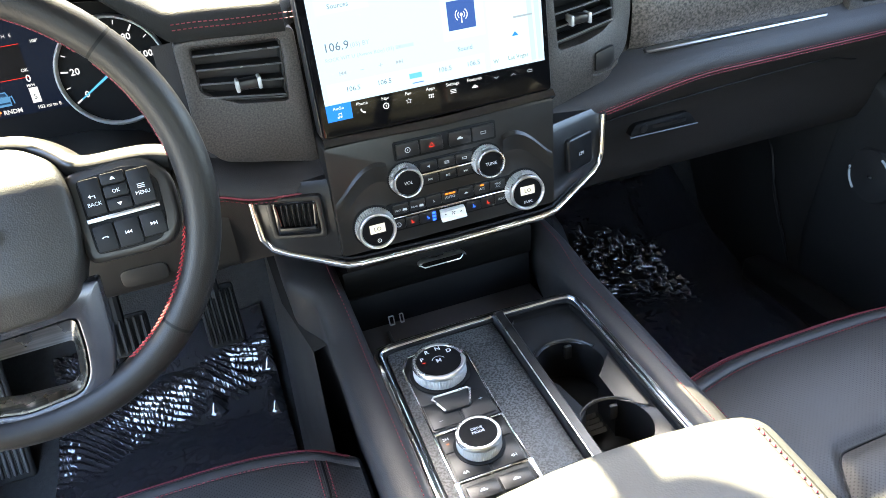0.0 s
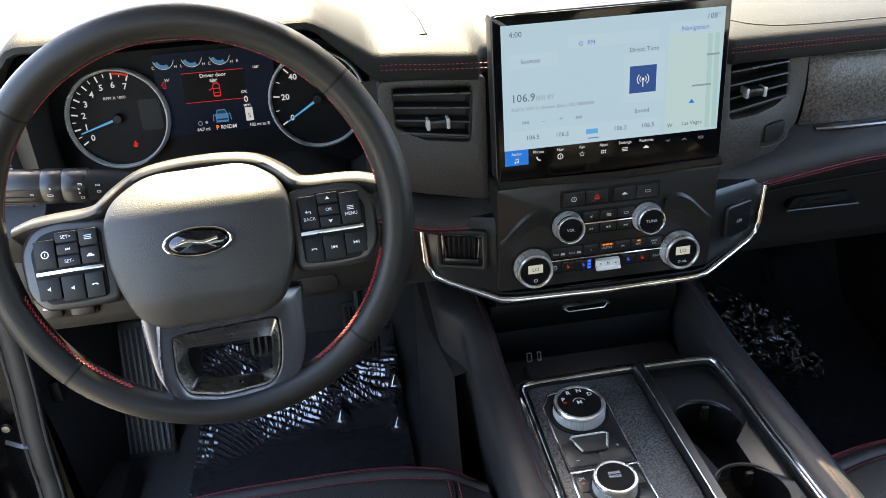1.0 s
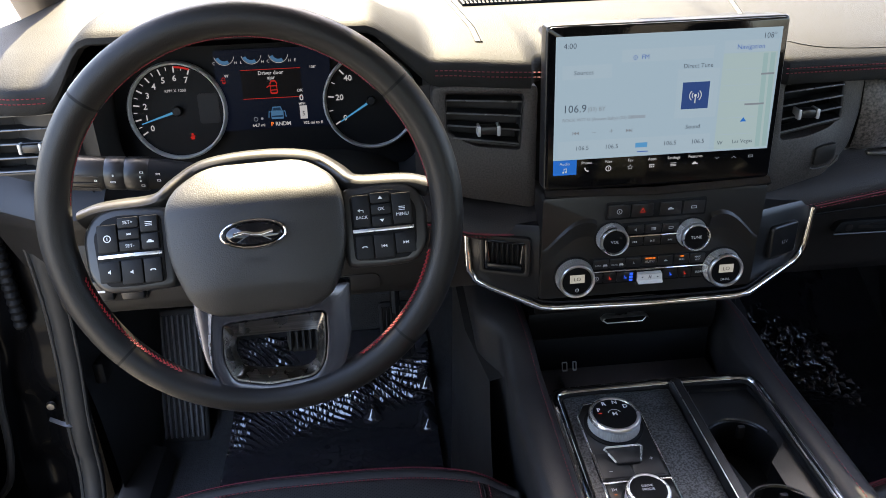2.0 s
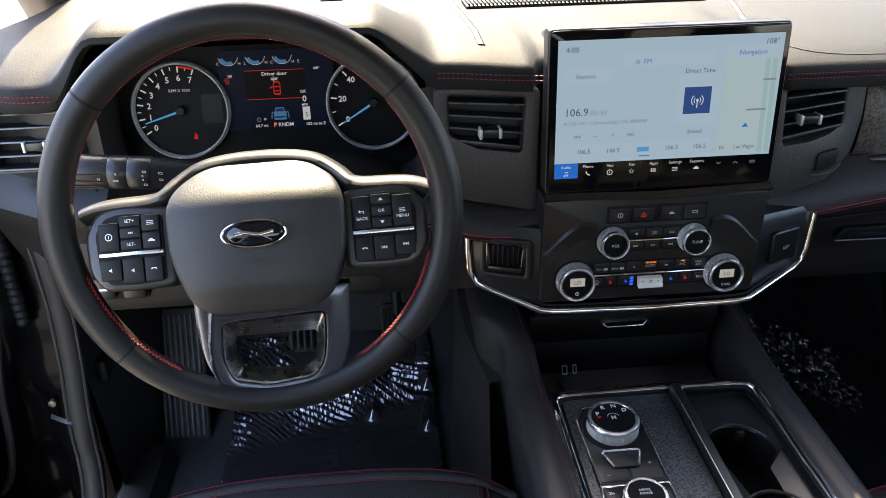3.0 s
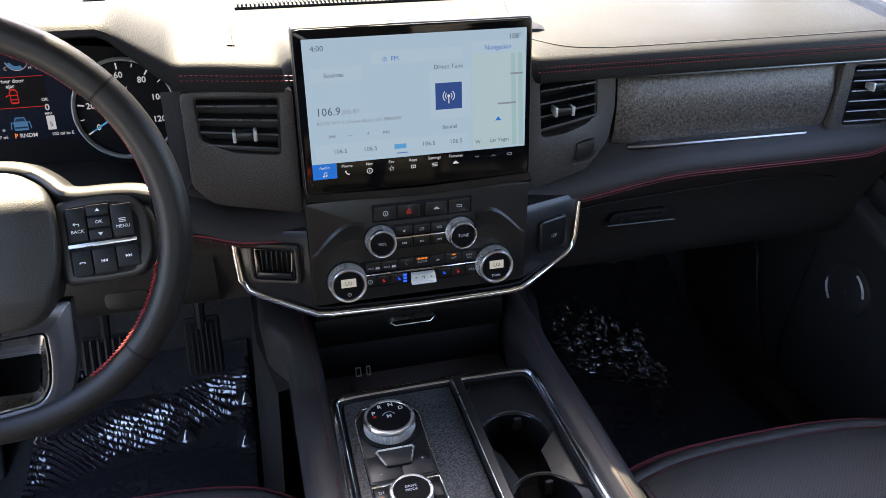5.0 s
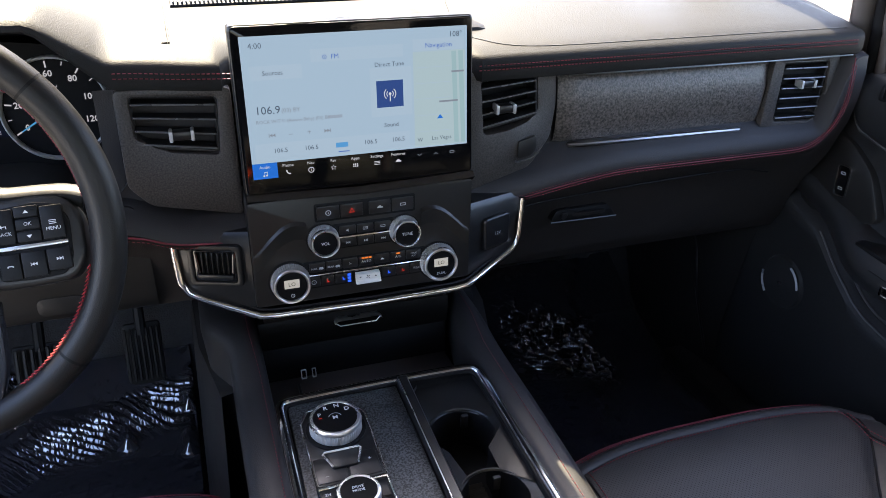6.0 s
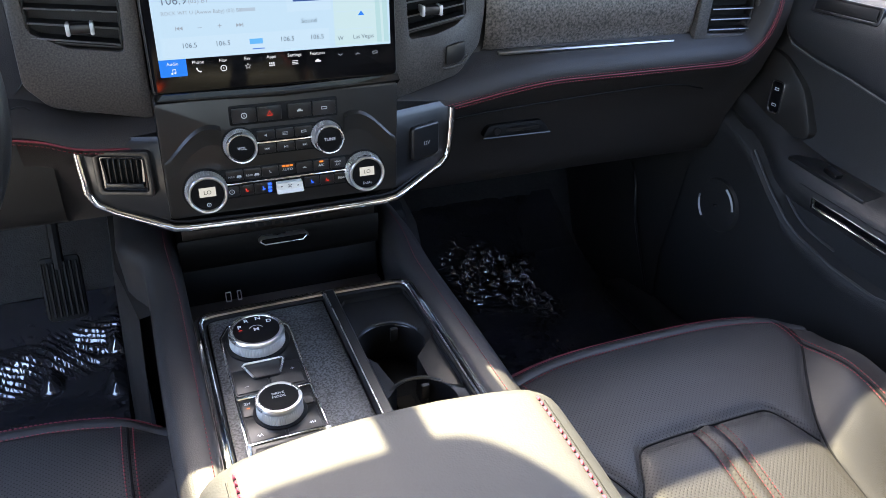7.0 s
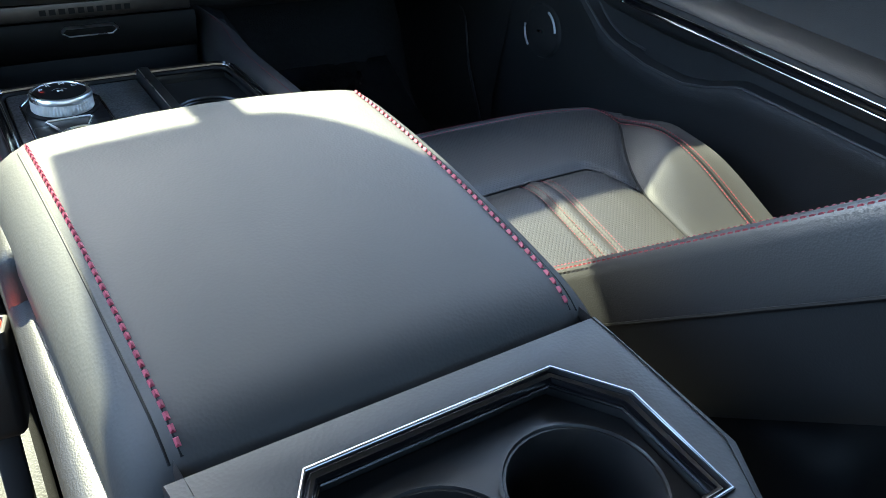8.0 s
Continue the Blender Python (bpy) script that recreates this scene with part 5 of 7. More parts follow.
rows = []
for s, drop in [(1.0, -0.045), (1.0, -0.006), (0.985, -0.001)] + [(0.955 - 0.0407 * k, 0.0) for k in range(22)]:
    rows.append([WHEEL @ Vector((p[0] * s, p[1] * s - 0.012 * (1 - s), hub_height(s, p[1] * s - 0.012 * (1 - s)) + drop)) for p in outline])
hubb = skin(rows, True)
hubb.verts.ensure_lookup_table()
hubb.faces.new(hubb.verts[len(hubb.verts) - len(outline):])
part("airbag_cover", hubb, hub_skin, wheel, "grained black airbag cover", smooth=50)
badge = lathe([(0, 0.0035), (0.8, 0.003), (0.93, 0.001), (1.0, -0.004)], Matrix.Identity(4), 36)
bmesh.ops.scale(badge, vec=(0.0285, 0.0120, 1), verts=badge.verts)
badge.transform(move(WHEEL, 0.0, -0.017, 0.0225))
bd = part("badge", badge, gloss, wheel, "oval dark badge with a silver rim")
ellipse = [(0.0295 * math.cos(2 * math.pi * k / 40), 0.0126 * math.sin(2 * math.pi * k / 40)) for k in range(40)]
part("badge_rim", tube([move(WHEEL, 0, -0.017, 0.0225) @ Vector((x, y, 0.0015)) for x, y in ellipse], 0.0013, 8, True, up=WHEEL.to_3x3() @ Vector((0, 0, 1))), chrome, bd, "bright silver rim")
script = [(-0.018, -0.0005), (-0.008, 0.0012), (0.004, -0.0012), (0.018, 0.0012)]
part("badge_stroke", tube(spline([move(WHEEL, 0, -0.017, 0.0255) @ Vector((x, y, 0.0006)) for x, y in script], 4), 0.0019, 8, flat=0.5, up=WHEEL.to_3x3() @ Vector((0, 0, 1))), chrome, bd, "silver stroke")
part("embossed_word", lettering("AIRBAG", move(WHEEL, 0, -0.0415, 0.0226), 0.0062), plastic, wheel, "faint embossed word", smooth=0)

# spoke pods with buttons
wheel_key = material("matt_black_key", (0.006, 0.006, 0.0064), 0.5, grain=0.00003, grain_size=0.0006, vary=0.15, spec=0.25)
spoke_metal = material("dark_metallic_paint", (0.060, 0.058, 0.056), 0.38, 0.7, vary=0.12)
HUB = WHEEL
WHEEL = move(HUB, 0, -0.012, 0)
for s in (-1, 1):
    pod = [(s * 0.080, 0.030), (s * 0.128, 0.034), (s * 0.150, 0.030), (s * 0.163, 0.010), (s * 0.161, -0.029), (s * 0.149, -0.0465), (s * 0.118, -0.048), (s * 0.080, -0.047)]
    if s < 0:
        pod = pod[::-1]
    part("spoke", plate(rounded(pod, 0.010, 4), move(WHEEL, z=-0.004), 0.03, 0.005, 3), spoke_metal, wheel, "dark metallic spoke")
    inner = [(s * 0.089, 0.023), (s * 0.128, 0.026), (s * 0.143, 0.022), (s * 0.152, 0.008), (s * 0.150, -0.028), (s * 0.142, -0.041), (s * 0.116, -0.042), (s * 0.089, -0.040)]
    if s < 0:
        inner = inner[::-1]
    PM = move(WHEEL, z=-0.0025)
    part("key_field", plate(rounded(inner, 0.005, 3), PM, 0.004, 0.0006), dark, wheel)
    KM = move(WHEEL, z=-0.0020)
    cols = ((0.091, 0.108), (0.1085, 0.1285), (0.129, 0.149)) if s > 0 else ((-0.149, -0.129), (-0.1285, -0.1085), (-0.108, -0.091))
    if s > 0:
        key(cols[0][0], -0.009, cols[0][1], 0.0225, sym="back", size=0.007, m=KM, mat=wheel_key, parent=wheel, ink=white_ink)
        part("marking", lettering("BACK", move(KM, 0.0995, 0.0005, 0.0029), 0.0044), white_ink, wheel, smooth=0)
        for j, (sym, txt) in enumerate((("up", ""), ("", "OK"), ("down", ""))):
            key(cols[1][0], 0.013 - 0.011 * j, cols[1][1], 0.0235 - 0.011 * j, sym=sym, text=txt, size=0.0044, m=KM, mat=wheel_key, parent=wheel, ink=white_ink)
        key(cols[2][0], -0.009, cols[2][1] - 0.001, 0.0215, sym="menu", size=0.006, m=KM, mat=wheel_key, parent=wheel, ink=white_ink)
        part("marking", lettering("MENU", move(KM, 0.1385, 0.0005, 0.0029), 0.0044), white_ink, wheel, smooth=0)
        low = ("phone", "prev", "next")
    else:
        key(cols[0][0] + 0.001, -0.009, cols[0][1], 0.018, sym="ring", size=0.007, m=KM, mat=wheel_key, parent=wheel, ink=white_ink)
        for j, txt in enumerate(("SET+", "", "SET-")):
            key(cols[1][0], 0.013 - 0.011 * j, cols[1][1], 0.0235 - 0.011 * j, sym="" if txt else "next", text=txt, size=0.0044, m=KM, mat=wheel_key, parent=wheel, ink=white_ink)
        for j, sym in enumerate(("menu", "car")):
            key(cols[2][0], 0.0075 - 0.0165 * j, cols[2][1], 0.0235 - 0.0165 * j, sym=sym, size=0.0065, m=KM, mat=wheel_key, parent=wheel, ink=white_ink)
        low = ("speaker", "speaker", "phone")
    for j, sym in enumerate(low):
        key(cols[j][0], -0.040 + 0.003 * (abs(cols[j][0] + cols[j][1]) > 0.27), cols[j][1], -0.0165, sym=sym, size=0.0060, m=KM, mat=wheel_key, parent=wheel, ink=white_ink)
    part("silver_bar", plate(rect(min(s * 0.0895, s * 0.1485), -0.0140, max(s * 0.0895, s * 0.1485), -0.0105), move(WHEEL, z=0.0006), 0.003, 0.0005), satinchrome, wheel, "thin silver bar")

WHEEL = HUB
# bezel that sweeps from spoke to spoke over the hub
sweep = [(-0.166, 0.014), (-0.150, 0.019), (-0.130, 0.021), (-0.103, 0.022), (-0.089, 0.026), (-0.078, 0.037), (-0.062, 0.049), (-0.045, 0.055), (-0.02, 0.058), (0.0, 0.0585)]
sweep = [Vector((x, y, 0)) for x, y in sweep]
sweep = spline(sweep + [Vector((-p.x, p.y, 0)) for p in sweep[::-1][1:]], 3)
rows = []
for k, p in enumerate(sweep):
    d = sweep[min(k + 1, len(sweep) - 1)] - sweep[max(k - 1, 0)]
    out = Vector((-d.y, d.x, 0)).normalized()
    base = -0.006 - 0.016 * step_up(p.y, 0.024, 0.052)
    rows.append([WHEEL @ (p + out * w + Vector((0, 0, base + z))) for w, z in ((-0.010, -0.012), (-0.004, -0.001), (-0.001, 0.0015), (0.003, 0.0), (0.007, -0.006), (0.010, -0.016), (0.011, -0.030))])
part("hub_bezel", skin(rows), spoke_metal, wheel, "dark metallic bezel over the hub", smooth=60)
# lower spoke: silver frame round a brushed funnel with an opening
LS = move(RIM, 0.008, -0.09, 0.006)


def spoke_loop(pts, r):
    return rounded([(x - 0.008, y + 0.09) for x, y in pts], r, 5)


outer_ls = spoke_loop([(-0.067, -0.072), (0.085, -0.066), (0.082, -0.126), (0.070, -0.163), (0.047, -0.179), (-0.003, -0.1835), (-0.045, -0.1745), (-0.063, -0.140)], [0.004, 0.004, 0.014, 0.014, 0.014, 0.016, 0.014, 0.014])
funnel = spoke_loop([(-0.042, -0.1015), (0.0585, -0.0945), (0.0580, -0.1235), (0.054, -0.1480), (0.044, -0.1620), (-0.002, -0.1680), (-0.037, -0.1610), (-0.0445, -0.1390)], [0.006, 0.006, 0.01, 0.008, 0.008, 0.01, 0.008, 0.01])
gap = spoke_loop([(-0.033, -0.1185), (0.0485, -0.1165), (0.0470, -0.1343), (0.0435, -0.1510), (0.0345, -0.1585), (-0.0074, -0.1575), (-0.0300, -0.1530), (-0.0358, -0.1361)], [0.004, 0.004, 0.006, 0.005, 0.005, 0.006, 0.005, 0.006])
part("lower_spoke", ring_plate(outer_ls, funnel, LS, 0.016, 0.003), greymetal, wheel, "dark silver painted lower spoke")
part("spoke_flank", skin([[RIM @ Vector((xo, yo, -0.004)), RIM @ Vector((xi, yi, 0.0078))] for xo, yo, xi, yi in ((-0.0690, -0.070, -0.0475, -0.074), (-0.0690, -0.100, -0.0520, -0.100), (-0.0670, -0.125, -0.0555, -0.125), (-0.0625, -0.148, -0.0555, -0.147), (-0.0530, -0.165, -0.0500, -0.163))]), spoke_silver, wheel, "bright silver flank of the lower spoke")
part("spoke_insert", skin([[LS @ Vector((p[0], p[1], z)) for p in loop] for loop, z in ((funnel, -0.004), ([c * 0.985 for c in funnel], 0.0008), ([c * 0.96 for c in funnel], 0.0006), (gap, -0.012), (gap, -0.022))], True), streak, wheel, "brushed dark metal funnel", smooth=30)
part("column_cover", rbox((0.11, 0.10, 0.24), r=0.03, m=move(WHEEL, 0, 0.0, -0.165)), plastic, wheel)

# ---- light stalk ----
stalk = thing("light_stalk", "black and satin silver stalk with printed symbols", "stalk", (-0.63, 0.02, 0.735))
S0, S1 = Vector((-0.500, 0.020, 0.739)), Vector((-0.690, 0.010, 0.760))
ax = (S1 - S0).normalized()
SM = Matrix.Translation(S0) @ ax.to_track_quat("Z", "Y").to_matrix().to_4x4()
SLEN = (S1 - S0).length
# arm takes a darker black than the sleeves: its shade is in the colour
part("arm", lathe([(0.009, 0.0), (0.0125, 0.035), (0.0160, 0.066), (0.0170, 0.082)], SM, 24), dark, stalk)
part("collar", lathe([(0.0170, 0.082), (0.0182, 0.084), (0.0182, 0.104), (0.0172, 0.106)], SM, 28), satin, stalk)
part("sleeve", lathe([(0.0172, 0.106), (0.0182, 0.108), (0.0182, 0.124), (0.0172, 0.126)], SM, 28), satin, stalk)
part("end_cap", lathe([(0.0172, 0.126), (0.0180, 0.129), (0.0176, SLEN - 0.008), (0.013, SLEN - 0.001), (0, SLEN)], SM, 28), glossgrey, stalk, "ribbed black end")
for k in range(10):
    a = radians(150 + 24 * k)
    part("grip_rib", tube([SM @ Vector((0.0183 * math.cos(a), 0.0183 * math.sin(a), h)) for h in (0.131, SLEN - 0.012)], 0.0011, 5), satin, stalk)
for d, dz, w in ((0.070, 0.004, 0.0045), (0.070, -0.003, 0.004), (0.086, 0.006, 0.0038), (0.088, 0.001, 0.0016), (0.088, -0.003, 0.0016), (0.086, -0.008, 0.0038), (0.115, 0.002, 0.0016), (0.116, -0.005, 0.0055), (0.133, -0.004, 0.0028)):
    c = S0 + ax * d + Vector((0, -0.0186 + 0.3 * dz * abs(dz) / 0.018 - (0.0 if d > 0.08 else -0.0022), dz + 0.002))
    part("symbol", bars(frame_of(c, (1, 0, -0.1), (0, -0.25, 1)), [(-w / 2, 0.0006, w / 2, 0.0012), (-w / 2, -0.0012, w / 2, -0.0006), (-w / 2, -0.0006, -w / 2 + 0.0006, 0.0006), (w / 2 - 0.0006, -0.0006, w / 2, 0.0006)]), grey_ink, stalk, smooth=0)
starter = thing("starter_button", "round starter button with a silver ring beside the column", "button", (-0.275, 0.10, 0.655))
STM = frame_of((-0.278, 0.098, 0.652), (1, 0.1, 0), (0, 0.2, 1))
part("ring", lathe([(0.0135, 0.0), (0.0160, 0.003), (0.0175, 0.0), (0.0175, -0.01)], STM, 28), chrome, starter)
part("cap", lathe([(0, 0.0025), (0.0125, 0.002), (0.0135, -0.002)], STM, 24), gloss, starter)

# ---- pedals ----
dark_rubber = material("worn_black_rubber", (0.008, 0.0078, 0.0076), 0.6, vary=0.2, spec=0.3)


def pedal(name, label, centre, w, h, tilt, ribs):
    p = thing(name, label, "pedal", (centre[0], centre[1], centre[2] - h / 2), group="foot pedals")
    m = Matrix.Translation(centre) @ pose(0, 0, 0, tilt)
    part("pad", plate(rounded(rect(-w / 2, -h / 2, w / 2, h / 2), [w * 0.22, w * 0.22, 0.008, 0.008], 5), m @ pose(0, 0, 0, 90), 0.014, 0.002), dark, p)
    for k in range(ribs):
        part("rib", rbox((w * 0.5 / ribs, 0.006, h * 0.86), r=0.0015, m=m @ Matrix.Translation((-w * 0.42 + w * 0.84 * k / (ribs - 1), -0.008, 0)), seg=1), dark_rubber, p)
    part("lever", tube([Vector(centre) + Vector((0, 0.01, h * 0.3)), Vector(centre) + Vector((0, 0.10, h * 0.5 + 0.15))], 0.009, 8), dark, p)


pedal("brake_pedal", "grey ribbed rubber brake pedal above the mat", (-0.485, 0.45, 0.262), 0.088, 0.070, -25, 7)
pedal("accelerator_pedal", "black ribbed accelerator pedal beside the tunnel", (-0.323, 0.455, 0.248), 0.064, 0.110, -22, 7)
rest = thing("foot_rest", "grey ribbed rubber foot rest on the carpet", "foot rest", (-0.70, 0.45, 0.03))
RM = Matrix.Translation((-0.752, 0.505, 0.150)) @ pose(0, 0, 0, -22)
part("pad", rbox((0.094, 0.014, 0.27), r=0.012, seg=3, m=RM), rubber, rest, "dark grey rubber pad")
ribmat = material("grey_rubber_rib", (0.085, 0.086, 0.092), 0.5, vary=0.15)
for k in range(8):
    part("rib", rbox((0.0055, 0.008, 0.245), r=0.002, m=RM @ Matrix.Translation((-0.0365 + 0.0104 * k, -0.009, 0)), seg=1), ribmat, rest)

# ---- floor mats under clear protective film ----
film = material("film_over_black_mat", (0.030, 0.0285, 0.033), 0.10, coat=1.0, vary=0.3, vary_size=0.02, spec=1.0)
film.node_tree.nodes["Principled BSDF"].inputs["Coat IOR"].default_value = 1.55
film.node_tree.nodes["Principled BSDF"].inputs["Coat Roughness"].default_value = 0.05


def film_mat(name, label, x0, x1, y0, y1, zfun, centre, half, seed, nx, ny, amp, streaks, lean, patch, folds):
    bm_rows = []
    for j in range(ny + 1):
        row = []
        for i in range(nx + 1):
            x, y = x0 + (x1 - x0) * i / nx, y0 + (y1 - y0) * j / ny
            q = Vector((x * 7, y * 7, seed))
            warp = noise.noise(q) * 1.6 + noise.noise(q * 2.3) * 0.7
            mid = centre[1] + lean * (x - centre[0]) + 0.035 * noise.noise(Vector((x * 9, seed, 0)))
            band = math.exp(-(((y - mid) / half[1]) ** 4) - (((x - centre[0]) / half[0]) ** 8))
            band += 0.8 * math.exp(-((x - patch[0]) / 0.055) ** 4 - ((y - patch[1]) / 0.045) ** 4)
            patchy = 0.65 + 0.6 * max(0.0, 0.4 + noise.noise(Vector((x * 22, y * 22, seed + 9))))
            w = math.sin((x * 0.62 + y * 0.78) * 450 + warp * 10.0) * 0.6 + 0.45 * noise.noise(Vector((x * 170, y * 110, seed)))
            if not streaks:
                w = 1.5 * max(0.0, noise.noise(Vector(((x * 0.95 - y * 0.31) * 60, (x * 0.31 + y * 0.95) * 175, seed))) - 0.12)
            edge = math.exp(-(x - x0) / 0.02) + math.exp(-(x1 - x) / 0.02) + 0.7 * math.exp(-(y - y0) / 0.05)
            h = amp * band * patchy * w + 0.0020 * noise.noise(Vector((x * 16, y * 16, seed + 3))) + (0.0005 + 0.0014 * edge) * noise.noise(Vector((x * 75, y * 60, seed + 5)))
            for fx, fy, fh in folds:
                dx, dy = x - fx, y - fy
                h += fh * math.exp(-(dx / 0.012) ** 2 - (max(0, -dy) / 0.010) ** 2) * math.exp(-max(0, dy) / 0.05)
            row.append((x, y, zfun(x, y) + h))
        bm_rows.append(row)
    t = thing(name, label, "floor mat", ((x0 + x1) / 2, (y0 + y1) / 2, 0.02))
    part("film", skin(bm_rows), film, t, "wrinkled clear film over black mat", smooth=80)
    part("mat", skin([[(x0, y, zfun(x0, y) - 0.006), (x1, y, zfun(x1, y) - 0.006)] for y in [y0 + (y1 - y0) * k / 8 for k in range(9)]]), rubber, t)


def floor_z(x, y):
    return 0.035 + 0.04 * step_up(y, 0.42, 0.60) + max(0, y - 0.58) * 0.62


film_mat("driver_floor_mat", "black floor mat under wrinkled clear plastic film", -0.665, -0.255, 0.10, 0.66, floor_z, (-0.46, 0.505), (0.215, 0.050), 2.0, 340, 400, 0.0070, True, 0.28, (-0.60, 0.625), ((-0.382, 0.465, 0.022), (-0.272, 0.425, 0.022), (-0.265, 0.53, 0.02)))
film_mat("passenger_floor_mat", "black floor mat under wrinkled clear plastic film", 0.255, 0.775, 0.15, 0.72, floor_z, (0.53, 0.52), (0.10, 0.095), 7.0, 320, 340, 0.0180, False, -0.3, (0.53, 0.55), ())

# ---- centre console ----
CON = thing("centre_console", "black centre console with chrome frame, speckled panel and cup holders", "console", (0, 0, 0.02))
SL = 0.05


def top_z(y):
    return 0.420 + SL * y


# flanks and padded rails
rail_vinyl = material("rail_vinyl", (0.0185, 0.0175, 0.0180), 0.5, grain=0.00016, grain_size=0.0014, kind="cells", vary=0.15, vary_size=0.08)
for s in (-1, 1):
    rows = []
    for y in [0.30, 0.26, 0.22, 0.19, 0.17, 0.155, 0.14, 0.125, 0.11, 0.095, 0.08, 0.05, 0.02, 0.0, -0.05, -0.1, -0.2, -0.3, -0.4, -0.55, -0.70]:
        z = top_z(min(y, 0.14)) + 0.004
        z = z + (0.030 if s < 0 else 0.008) * step_up(y, 0.02, 0.11)
        zin = top_z(min(y, 0.14)) - 0.002
        zl = 0.02
        w = 0.184 + (0.031 * step_up(y, 0.092, 0.165) if s < 0 else 0.0) - 0.008 * step_up(-y, 0.1, 0.5)
        k = 0.020 * step_up(y, 0.03, 0.12)
        xin = 0.1375 + (0.016 * step_up(y, 0.08, 0.19) if s > 0 else 0.0)
        rows.append([(s * xin, y, zin - 0.07), (s * xin, y, zin), (s * (xin + 0.0025 + k * 0.2), y, z), (s * (xin + 0.0085 + k * 0.3), y, z + 0.0035), (s * (w - 0.012), y, z + 0.003), (s * (w - 0.003), y, z - 0.004), (s * w, y, z - 0.016),
                     (s * (w - 0.004), y, z - 0.06), (s * (w - 0.012), y, 0.25), (s * (w - 0.016), y, 0.12), (s * (w - 0.01), y, zl)])
    part("rail", skin(rows), rail_vinyl, CON, "padded black rail", smooth=60)
    part("stitching", stitches([(s * ((0.1475 if s < 0 else 0.1600) + 0.006 * step_up(y, 0.03, 0.12)), y, top_z(min(y, 0.14)) + 0.0085 + (0.030 if s < 0 else 0.008) * step_up(y, 0.02, 0.11)) for y in [0.16 - 0.02 * k for k in range(26)]], (0, 0, 1), 0.0058, (0.0030, 0.0011, 0.0008)), fine_red, CON, "red thread")
part("front_bulk", rbox((0.42, 0.30, 0.40), (0, 0.33, 0.24), 0.03), dark, CON)
for s in (-1, 1):
    part("tunnel_cover", skin([[(s * 0.190, 0.36, 0.44), (s * 0.226, 0.34, 0.43), (s * 0.232, 0.30, 0.34), (s * 0.238, 0.28, 0.20), (s * 0.245, 0.27, 0.03)], [(s * 0.190, 0.20, 0.405), (s * 0.222, 0.20, 0.400), (s * 0.226, 0.18, 0.32), (s * 0.230, 0.14, 0.18), (s * 0.235, 0.10, 0.03)],
                               [(s * 0.180, 0.10, 0.380), (s * 0.200, 0.10, 0.375), (s * 0.204, 0.06, 0.30), (s * 0.212, -0.05, 0.16), (s * 0.22, -0.10, 0.03)]]), plastic, CON, "dark plastic tunnel side")

# open tray under the controls
tray_rubber = material("brown_black_tray_rubber", (0.060, 0.048, 0.043), 0.5, vary=0.15)
part("tray_floor", rbox((0.276, 0.150, 0.006), (0, 0.072, 0.352), 0.002), tray_rubber, CON, "ribbed rubber tray floor")
for k in range(4):
    for j in range(3):
        part("tray_rib", rbox((0.026, 0.004, 0.003), (-0.07 + 0.032 * k, 0.03 + 0.028 * j, 0.3565), 0.001, seg=1), tray_rubber, CON)
part("tray_divider", rbox((0.004, 0.10, 0.006), (-0.092, 0.07, 0.357), 0.0015), plastic, CON)
part("port_panel", plate(rounded(rect(-0.1345, 0.354, -0.098, 0.384), 0.003), xz(0.018) @ pose(0, 0, 0, 0), 0.004, 0.001), dark, CON)
part("tray_wall", rbox((0.276, 0.008, 0.075), (0, 0.005 - 0.004, 0.380), 0.002), satin, CON)
part("tray_back", rbox((0.276, 0.012, 0.060), (0, 0.148, 0.380), 0.002), dark, CON)
for x0, x1 in ((-0.086, -0.078), (-0.070, -0.064)):
    part("usb_port", ring_plate(rounded(rect(x0, -0.007, x1, 0.007), 0.0015), rounded(rect(x0 + 0.0012, -0.0058, x1 - 0.0012, 0.0058), 0.001), frame_of((0, 0.132, 0.3655), (1, 0, 0), (0, 0.3, 1)), 0.003, 0.0003), grey_ink, CON, "outlined charging port")
drawer_black = material("drawer_black", (0.003, 0.0028, 0.0026), 0.55, vary=0.1, spec=0.15)
part("drawer_front", skin([[(x, 0.150, 0.408), (x, 0.140, 0.411), (x, 0.134, 0.420), (x, 0.130, 0.452), (x, 0.133, 0.460), (x, 0.150, 0.464)] for x in (-0.138, -0.05, 0.05, 0.138)]), drawer_black, CON, "black drawer front")
part("drawer_pull", skin([[(x, 0.1315, 0.4510 + dz), (x, 0.122, 0.4525 + dz), (x, 0.119, 0.4500 + dz), (x, 0.1315, 0.4470 + dz)] for x, dz in ((-0.034, -0.002), (-0.029, 0.0025), (0.029, 0.0025), (0.034, -0.002))], True, True), satinchrome, CON, "satin silver pull")
part("drawer_pull_lip", tube([(-0.033, 0.1285, 0.4455), (-0.026, 0.1225, 0.4425), (0.026, 0.1225, 0.4425), (0.033, 0.1285, 0.4455)], 0.0009, 6), satinchrome, CON)
part("name_band", rbox((0.262, 0.006, 0.020), (0, 0.128, 0.474), 0.002), brushed, CON, "dark brushed metal band")
part("name_bars", bars(xz(0.1246), [(-0.055 + 0.0112 * k, 0.4705, -0.0475 + 0.0112 * k, 0.4775) for k in range(10)]), dark, CON, "row of dark embossed bars", smooth=0)

# chrome frame round the top
def cp(x, y, dz=0.0):
    return (x, y, top_z(y) + dz)


